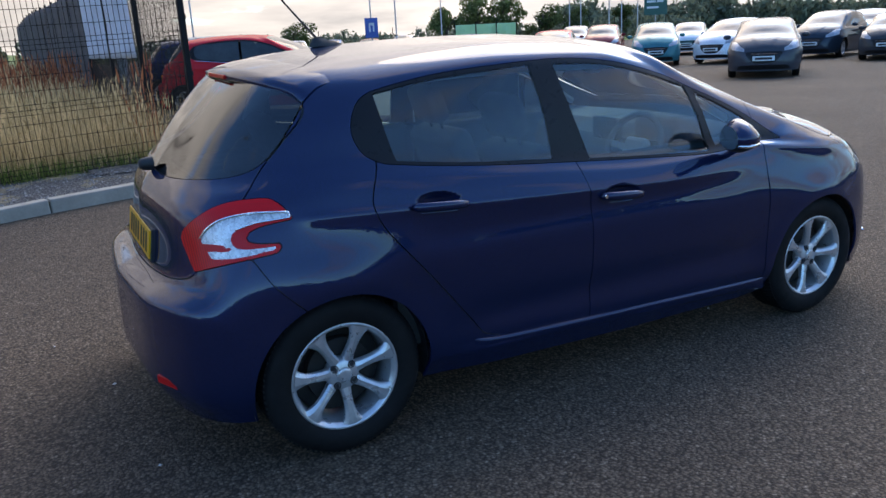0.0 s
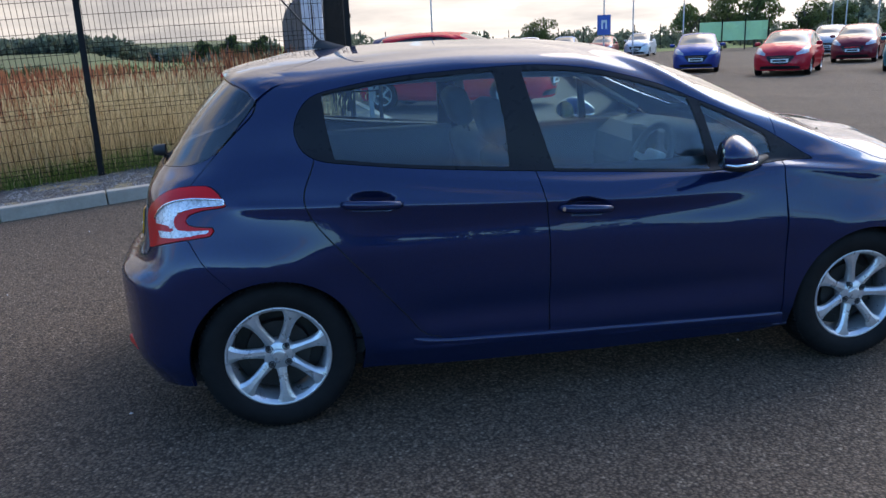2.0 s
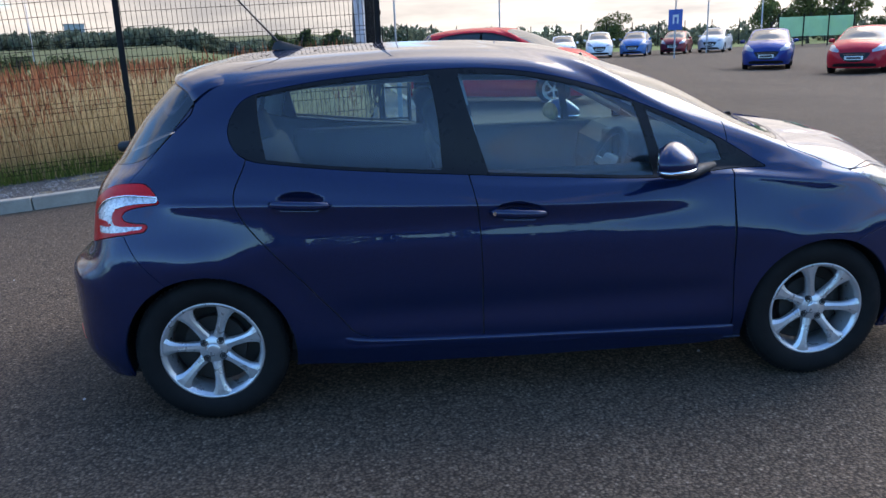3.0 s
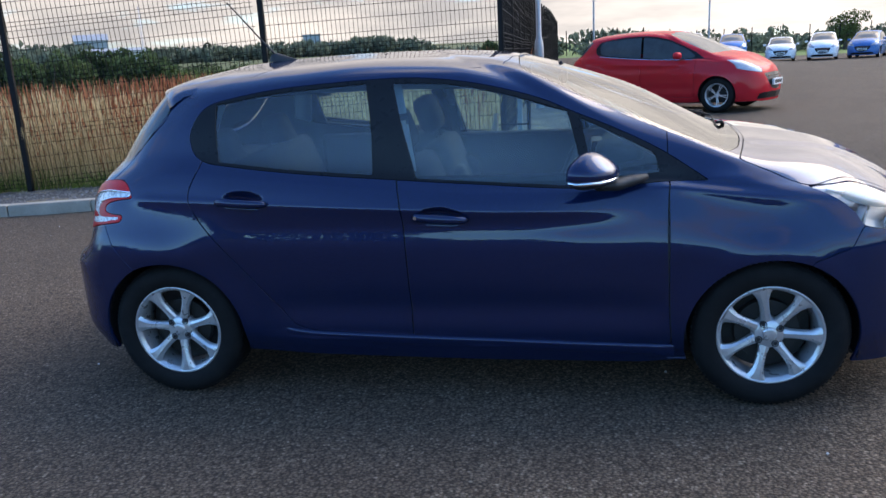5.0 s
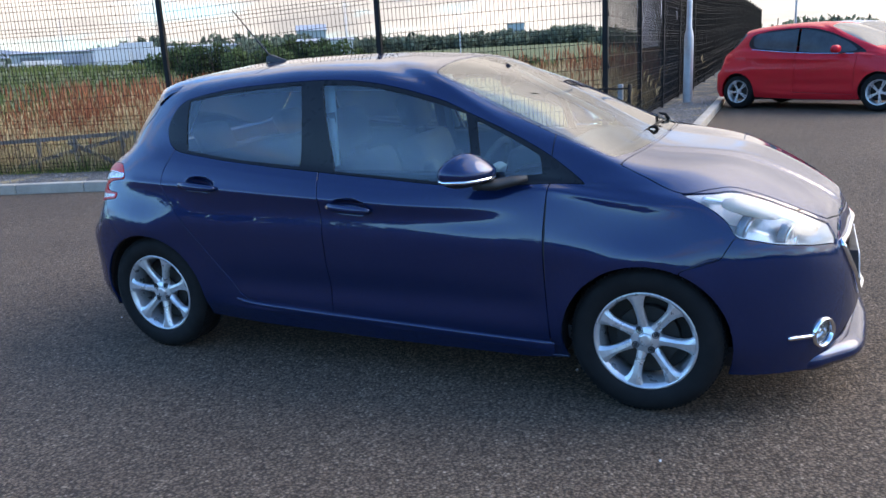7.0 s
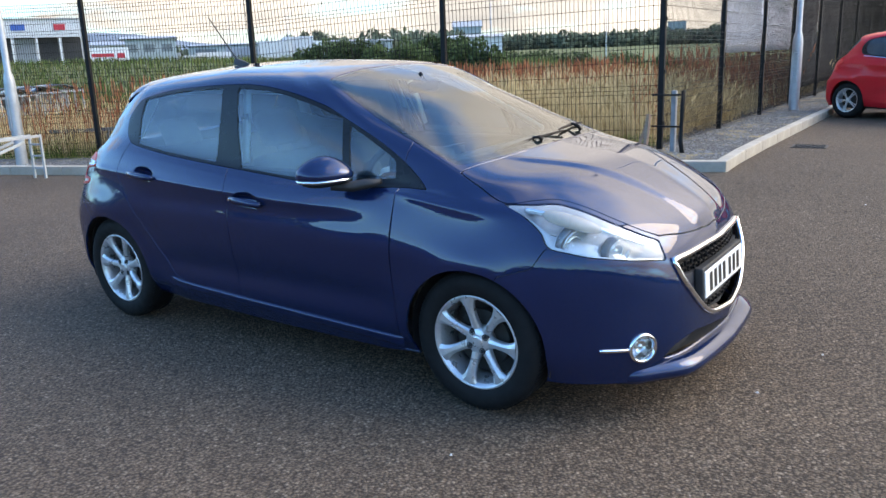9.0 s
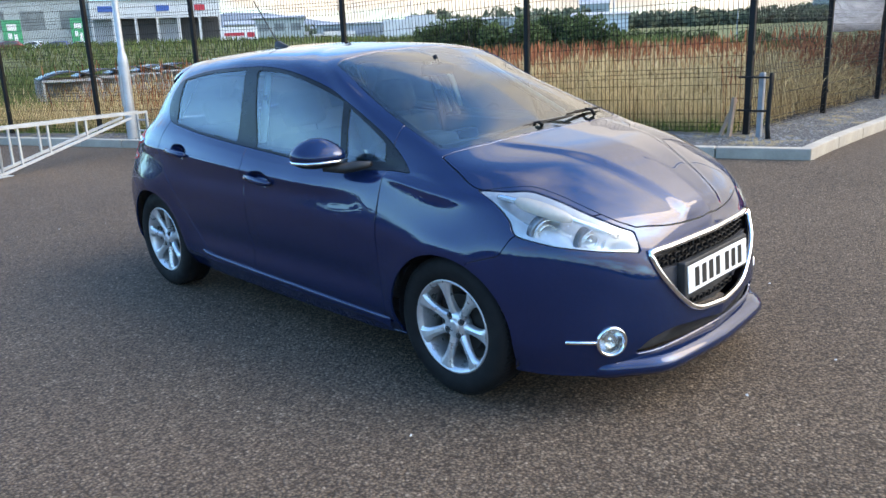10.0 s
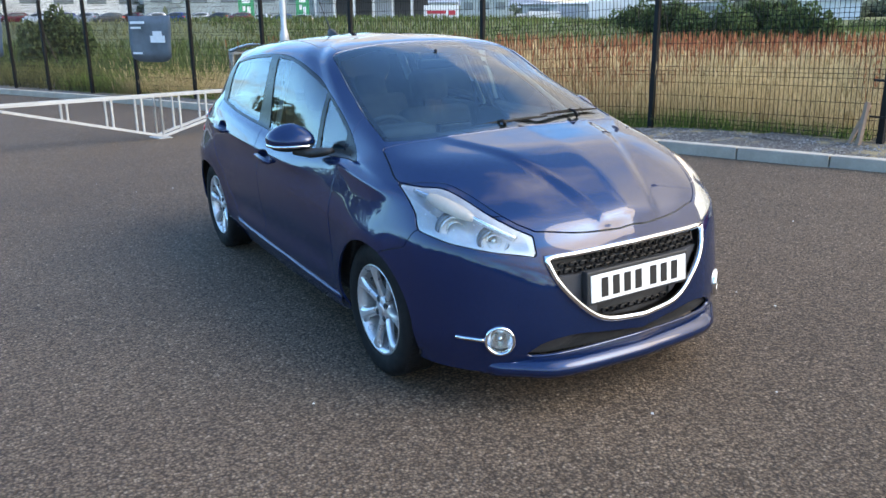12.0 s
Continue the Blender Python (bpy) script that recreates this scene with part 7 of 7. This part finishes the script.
parked_car("white hatchback with a dark grille in the end row", (.72, .73, .74), 12.7, 49.4, 257, (1.05, 1.0, 1.0))
parked_car("white boxy crossover in the end row", (.72, .73, .74), 15.0, 48.8, 254, (1.0, 1.0, 1.14))


# ---- signs, poles and far buildings ----
WHITE_CLAD = simple("white_cladding", (.60, .61, .62), .5, var=.06, scale=.4)
GREY_CLAD = simple("grey_cladding", (.30, .33, .36), .5, var=.08, scale=.4)
# panes and blue-grey cladding lightened, with the haze of distance in their colour
HAZY_PANE = simple("hazy_window_pane", (.14, .17, .19), .15, var=.2, scale=1)
BLUE_CLAD = simple("blue_grey_cladding", (.30, .35, .36), .5, var=.10, scale=.3)
GREEN_SIGN = simple("green_sign", (.01, .30, .14), .5, var=.08)
DARK_GREEN = simple("dark_green_sign", (.008, .10, .075), .5, var=.08)
BLUE_SIGN = simple("blue_sign", (.02, .10, .38), .45, var=.08)
SIGN_WHITE = simple("sign_white", (.75, .75, .75), .5, var=.05)
SIGN_RED = simple("sign_red", (.55, .03, .05), .5, var=.05)
GREEN_NET = leaf_material("pale_green_netting", (.42, .68, .46), (.48, .75, .52))
DARK_BAY = simple("dark_bay", (.03, .032, .035), .7, var=.2)


def pole(az, r, h, label, rad=.06):
    x, y = at(az, r)
    p = thing("pole", label, "pole", "poles", Matrix.Translation((x, y, ground_z(x, y))))
    bm = bmesh.new()
    lathe(bm, [(rad, -.1), (rad, h * .4), (rad * .6, h), (.0005, h)], 10, axis="z")
    part("column", bm, GALV, p, smooth=True)


for az, r in ((82.6, 50), (68.1, 56), (64.5, 62), (55.0, 70), (54.2, 70), (51.5, 66), (50.4, 66), (52.6, 60), (90.5, 42), (113.0, 70), (121.0, 66), (135.5, 80), (139.5, 85)):
    pole(az, r, 8.5 if az < 100 else 5.5, "tall thin grey lamp pole at the far side", .05)


def board(name, label, category, az, r, z0, z1, w, mat, bars, bar_mat, posts=True):
    """A flat sign that faces the walk, its writing as bars (u, v, w, h in shares)."""
    x, y = at(az, r)
    g = ground_z(x, y)
    t = thing(name, label, category, "", Matrix.Translation((x, y, g)) @ Matrix.Rotation(radians(az - 90), 4, "Z"))
    bm = bmesh.new()
    box(bm, -w / 2, -.02, z0, w / 2, .02, z1, .006)
    part("panel", bm, mat, t)
    for u, v, bw, bh in bars:
        bm = bmesh.new()
        box(bm, -w / 2 + u * w, -.028, z0 + v * (z1 - z0), -w / 2 + (u + bw) * w, -.021, z0 + (v + bh) * (z1 - z0))
        part("bar", bm, bar_mat, t)
    if posts:
        bm = bmesh.new()
        tube(bm, (0, .05, 0), (0, .05, z1 + (4 if posts == "tall" else 0)), .04)
        part("post", bm, GALV, t)
    return t


board("sign", "blue and white sign on a tall pole", "sign", 70.6, 46, 1.55, 2.65, .75, BLUE_SIGN, [(.30, .30, .12, .45), (.30, .62, .42, .13), (.60, .30, .12, .45)], SIGN_WHITE, "tall")
board("sign", "large green roadside sign with white lettering bars", "sign", 49.4, 60, 2.1, 4.2, 1.65, DARK_GREEN, [(.12, .62, .55, .07), (.12, .42, .38, .07), (.55, .42, .28, .07), (.12, .22, .5, .07), (.7, .8, .2, .06)], SIGN_WHITE)
# pale green netting screen on posts
x0, y0 = at(63.4, 66)
x1, y1 = at(58.9, 68)
scr = thing("screen", "pale green netting screen stretched on a fence", "screen")
bm = bmesh.new()
g = []
for k in range(13):
    t = k / 12
    px, py = x0 + (x1 - x0) * t, y0 + (y1 - y0) * t
    zb = ground_z(px, py)
    g.append([bm.verts.new((px, py + .06 * math.sin(k * 2.1 + j), zb + .75 + 1.45 * j / 5)) for j in range(6)])
for a, b in zip(g[:-1], g[1:]):
    for j in range(5):
        bm.faces.new((a[j], b[j], b[j + 1], a[j + 1]))
so = part("netting", bm, GREEN_NET, scr)
so.modifiers.new("thick", "SOLIDIFY").thickness = .02
for k in range(4):
    t = k / 3
    px, py = x0 + (x1 - x0) * t, y0 + (y1 - y0) * t
    bm = bmesh.new()
    tube(bm, (px, py - .1, ground_z(px, py)), (px, py - .1, ground_z(px, py) + 2.4), .05)
    part("post", bm, FENCE_BLACK, scr)
# far boundary posts of the car park
fb_ = thing("fence", "thin dark posts of the far boundary fence", "fence")
for k in range(26):
    px, py = at(48 + k * 1.75, 84)
    bm = bmesh.new()
    tube(bm, (px, py, ground_z(px, py)), (px, py, ground_z(px, py) + 2.5), .045, n=6)
    part("post", bm, FENCE_BLACK, fb_)


def shed(label, az0, az1, r, z0, h, mat, roof, depth=14, bays=0, windows=0, category="building"):
    """A far hall facing the walk, with its roof, bays or windows as real recesses."""
    ax, ay = at(az1, r)
    bx, by = at(az0, r)
    L = math.hypot(bx - ax, by - ay)
    b = thing("building", label, category, "", Matrix.Translation((ax, ay, z0)) @ Matrix.Rotation(math.atan2(by - ay, bx - ax), 4, "Z"))
    bm = bmesh.new()
    top = .58 * h if bays else h
    if bays:
        box(bm, 0, 0, top, L, .5, h)
        step_ = L / bays
        for k in range(bays + 1):
            box(bm, max(0, k * step_ - .06 * step_), 0, -2, min(L, k * step_ + .06 * step_), .5, top)
        box(bm, 0, 2.5, -2, L, depth, h)
    else:
        box(bm, 0, 0, -2, L, depth, h)
    part("wall", bm, mat, b)
    bm = bmesh.new()
    prism(bm, [(-.3, h), (L + .3, h), (L + .3, h + .12), (-.3, h + .12)], -.25, depth + .3)
    if roof == "pitched":
        v = [bm.verts.new(p) for p in ((-.3, -.3, h + .1), (L + .3, -.3, h + .1), (L + .3, depth / 2, h * 1.28), (-.3, depth / 2, h * 1.28), (L + .3, depth + .3, h + .1), (-.3, depth + .3, h + .1))]
        for q in ((0, 1, 2, 3), (3, 2, 4, 5), (0, 3, 5), (1, 4, 2)):
            bm.faces.new([v[i] for i in q])
    part("roof", bm, GREY_CLAD, b)
    for k in range(bays):
        bm = bmesh.new()
        box(bm, (k + .08) * L / bays, 1.8, -2, (k + .92) * L / bays, 2.4, top)
        part("bay_door", bm, DARK_BAY if k % 3 else GREY_CLAD, b)
    for k in range(windows):
        bm = bmesh.new()
        u = (k + .5) * L / windows
        w = L / windows * .3
        box(bm, u - w, -.06, h * .35, u + w, .02, h * .75)
        part("window", bm, HAZY_PANE, b)
    return b, L, h


# workshop hall with open bays and its signs
hall, L, hh = shed("long white workshop hall with open dark bays", 149.0, 157.2, 138, 3.0, 6.4, WHITE_CLAD, "flat", bays=6)
for u, w, mat in ((.06, .11, BLUE_SIGN), (.50, .10, BLUE_SIGN), (.80, .08, SIGN_RED)):
    bm = bmesh.new()
    box(bm, L * u, -.12, hh * .74, L * (u + w), -.02, hh * .88)
    part("sign_panel", bm, mat, hall, "plain coloured sign panel")
shed("pale grey showroom with glass front", 157.2, 168.5, 141, 3.0, 6.9, BLUE_CLAD, "flat", windows=5)
shed("long white showroom hall with windows", 168.5, 186, 144, 3.0, 6.4, WHITE_CLAD, "flat", windows=9)
board("sign", "tall green sign beside the workshop hall", "sign", 161.8, 128, .6, 4.4, 2.4, GREEN_SIGN, [(.25, .62, .5, .22), (.25, .32, .2, .2), (.55, .18, .2, .3)], SIGN_WHITE, False)
board("sign", "green hoarding with white lettering bars at the hall", "sign", 158.0, 133, 1.3, 5.2, 2.1, GREEN_SIGN, [(.25, .62, .5, .2), (.25, .32, .2, .2), (.55, .15, .2, .3)], SIGN_WHITE, False)
for k, (az, h) in enumerate(((153.2, 5.2), (154.6, 5.6), (155.3, 6.6), (155.9, 6.2), (156.5, 7.0), (157.6, 5.8))):
    tree(az, 172, h + 4.5, 3.2, "dark conifer behind the workshop hall", seed=120 + k, mat=LEAF_DARK, leaves=900)
board("sign", "small white trading board with red lettering bars", "sign", 147.3, 66, .1, 1.15, 2.9, SIGN_WHITE, [(.08, .35, .55, .25), (.70, .25, .2, .35)], SIGN_RED, True)
shed("low white site hut in the yard", 146.5, 148.2, 72, 1.9, 1.5, WHITE_CLAD, "pitched", depth=3)
shed("small grey storage shed beside the hall", 143.2, 146.6, 100, 2.6, 2.2, BLUE_CLAD, "pitched", windows=3)
shed("long low grey shed in the yard", 128.5, 142.5, 124, 2.7, 1.7, BLUE_CLAD, "pitched", windows=6)
shed("white low hall among the trees", 94.8, 99.6, 128, .2, 1.4, WHITE_CLAD, "flat", windows=9)
shed("pale roofed shed behind the bushes", 120.6, 124.4, 105, 1.7, 2.2, WHITE_CLAD, "pitched")
shed("wide grey-green mill block far off", 105.2, 108.6, 270, 2.5, 5.0, BLUE_CLAD, "flat", windows=8)
shed("tall grey-green mill tower", 108.5, 109.7, 265, 2.5, 7.6, BLUE_CLAD, "flat", windows=3)
shed("grey barn on the far rise", 122.4, 124.4, 230, 2.8, 7.0, BLUE_CLAD, "pitched", windows=2)
shed("narrow blue-grey tank house far off", 117.4, 118.2, 240, 2.8, 4.4, BLUE_CLAD, "flat")
shed("long pale flat-roofed factory far off", 131, 139, 260, 3.2, 4.6, GREY_CLAD, "flat", windows=7)


def lorry(az, r, label, body, cab, turn=0):
    x, y = at(az, r)
    t = thing("lorry", label, "lorry", "lorries in the far yard", Matrix.Translation((x, y, ground_z(x, y))) @ Matrix.Rotation(radians(az - 90 + turn), 4, "Z"))
    bm = bmesh.new()
    box(bm, -2.6, -1.1, .8, 1.6, 1.1, 3.0, .05)
    part("cargo_box", bm, body, t)
    bm = bmesh.new()
    prism(bm, [(1.7, .5), (3.1, .5), (3.1, 1.4), (2.8, 2.3), (1.7, 2.4)], -1.0, 1.0)
    part("cab", bm, cab, t)
    bm = bmesh.new()
    prism(bm, [(3.05, 1.5), (3.11, 1.45), (2.82, 2.25), (2.76, 2.2)], -.9, .9)
    part("windscreen", bm, TINT, t)
    for wx in (-1.9, -.9, 2.3):
        for s in (-1, 1):
            bm = bmesh.new()
            lathe(bm, [(.0005, -.14), (.3, -.14), (.42, -.1), (.42, .1), (.3, .14), (.0005, .14)], 14)
            part("wheel", bm, RUBBER, t).location = (wx, s * .95, .42)


for k, (az, r) in enumerate(((143.8, 108), (142.0, 114), (140.6, 109), (138.6, 112), (136.9, 108), (134.8, 113))):
    lorry(az, r, "white box lorry parked in the far yard", WHITE_CLAD if k % 3 else GREY_CLAD, SIGN_WHITE if k % 2 else GREY_CLAD, turn=(0, 180, 8, -10, 180, 0)[k])
for k in range(26):
    az = 149.6 + k * 1.4
    x, y = at(az, 116 + (k % 3) * 4)
    col = ((.05, .055, .06), (.35, .36, .38), (.02, .05, .16), (.65, .66, .67), (.10, .01, .02))[k % 5]
    parked_car("dark car parked before the workshop hall" if k % 5 in (0, 2, 4) else "pale car parked before the workshop hall", col, x, y, (az + 60 + 40 * (k % 2)) % 360, (1.05, 1.0, 1.0), group="cars before the hall")


def cycle_shelter(x, y, turn):
    t = thing("shelter", "dark curved-roof cycle shelter with pale posts", "shelter", "cycle shelters", Matrix.Translation((x, y, ground_z(x, y) - .28)) @ Matrix.Rotation(radians(turn), 4, "Z"))
    bm = bmesh.new()
    rows = []
    for k in range(9):
        a = k / 8
        px, pz = -.64 + 1.28 * a, 1.22 + .17 * math.sin(a * math.pi)
        rows.append([bm.verts.new((px, -.85, pz)), bm.verts.new((px, .85, pz))])
    for p, q in zip(rows[:-1], rows[1:]):
        bm.faces.new((p[0], q[0], q[1], p[1]))
    o = part("roof", bm, simple("smoked_panel", (.05, .06, .065), .25), t, smooth=True)
    o.modifiers.new("thick", "SOLIDIFY").thickness = .03
    for py in (-.84, .84):
        bm = bmesh.new()
        bar(bm, (-.62, py, 1.19), (.62, py, 1.19), .05, .05)
        part("beam", bm, GALV, t)
    for px in (-.60, .60):
        for py in (-.80, 0, .80):
            bm = bmesh.new()
            tube(bm, (px, py, -.1), (px, py, 1.2), .036)
            part("post", bm, GALV, t)
    bm = bmesh.new()
    box(bm, -.58, .80, .25, .58, .83, 1.1)
    part("end_panel", bm, GREY_CLAD, t)


for k in range(5):
    cycle_shelter(-16.0 - k * 1.15, 4.25 + k * 1.3, 76)
# advertising banners tied to the fence
BANNER_GREY = simple("banner_grey", (.10, .115, .13), .5, var=.2, scale=5)


def fence_banner(label, a, b, bars):
    """A printed sheet from post a towards post b, its lower hem hanging slack."""
    a, b = Vector((*a, 0)), Vector((*b, 0))
    d = (b - a).normalized()
    t = thing("banner", label, "banner", "banners on the fence", Matrix.Translation((a.x, a.y, ground_z(a.x, a.y))) @ Matrix.Rotation(math.atan2(d.y, d.x), 4, "Z"))
    bm = bmesh.new()
    g = []
    for k in range(13):
        u = k / 12
        hem = .10 * (1 - (2 * u - 1) ** 4)
        g.append([bm.verts.new((-.05 + 1.25 * u + .03 * (1 - j / 5) * (1 - 2 * u), -.055 - .02 * math.sin(u * 7 + j), .92 - hem * (1 - j / 5) + .84 * j / 5)) for j in range(6)])
    for p, q in zip(g[:-1], g[1:]):
        for j in range(5):
            bm.faces.new((p[j], q[j], q[j + 1], p[j + 1]))
    o = part("panel", bm, BANNER_GREY, t, smooth=True)
    o.modifiers.new("thick", "SOLIDIFY").thickness = .004
    for u, v, w, h in bars:
        bm = bmesh.new()
        box(bm, u, -.092, v, u + w, -.086, v + h)
        part("bar", bm, SIGN_WHITE, t)


fence_banner("grey advertising banner with a white car shape tied to the fence", (-14.05, .98), (-12.6, 1.84), ((.06, 1.60, .42, .05), (.06, 1.50, .30, .04), (.62, 1.22, .42, .14), (.70, 1.36, .26, .09), (.06, .98, .28, .04)))
fence_banner("grey advertising banner with white lettering bars tied to the fence", (-19.55, -1.74), (-18.3, -1.15), ((.06, 1.56, .5, .05), (.06, 1.44, .4, .04), (.55, 1.15, .5, .16)))
# low blue hill on the horizon
bm = bmesh.new()
pts = [(120, 0), (126, 6), (132, 14), (138, 20), (142, 26), (146, 40), (149, 43), (153, 30), (158, 15), (166, 6), (175, 0)]
rows = []
for a, h in loop(pts, 4, closed=False):
    x, y = at(a, 1050)
    x2, y2 = at(a, 1250)
    rows.append([bm.verts.new((x, y, 4)), bm.verts.new((x * 1.06, y * 1.06, 8 + h * .8)), bm.verts.new((x2, y2, 10 + h))])
for p, q in zip(rows[:-1], rows[1:]):
    for j in range(2):
        bm.faces.new((p[j], q[j], q[j + 1], p[j + 1]))
tagged(part("far_hill", bm, simple("hazy_hill", (.16, .20, .24), .95, var=.1, scale=.01), smooth=True), "low hazy blue hill on the horizon", "hill", kind="structure")
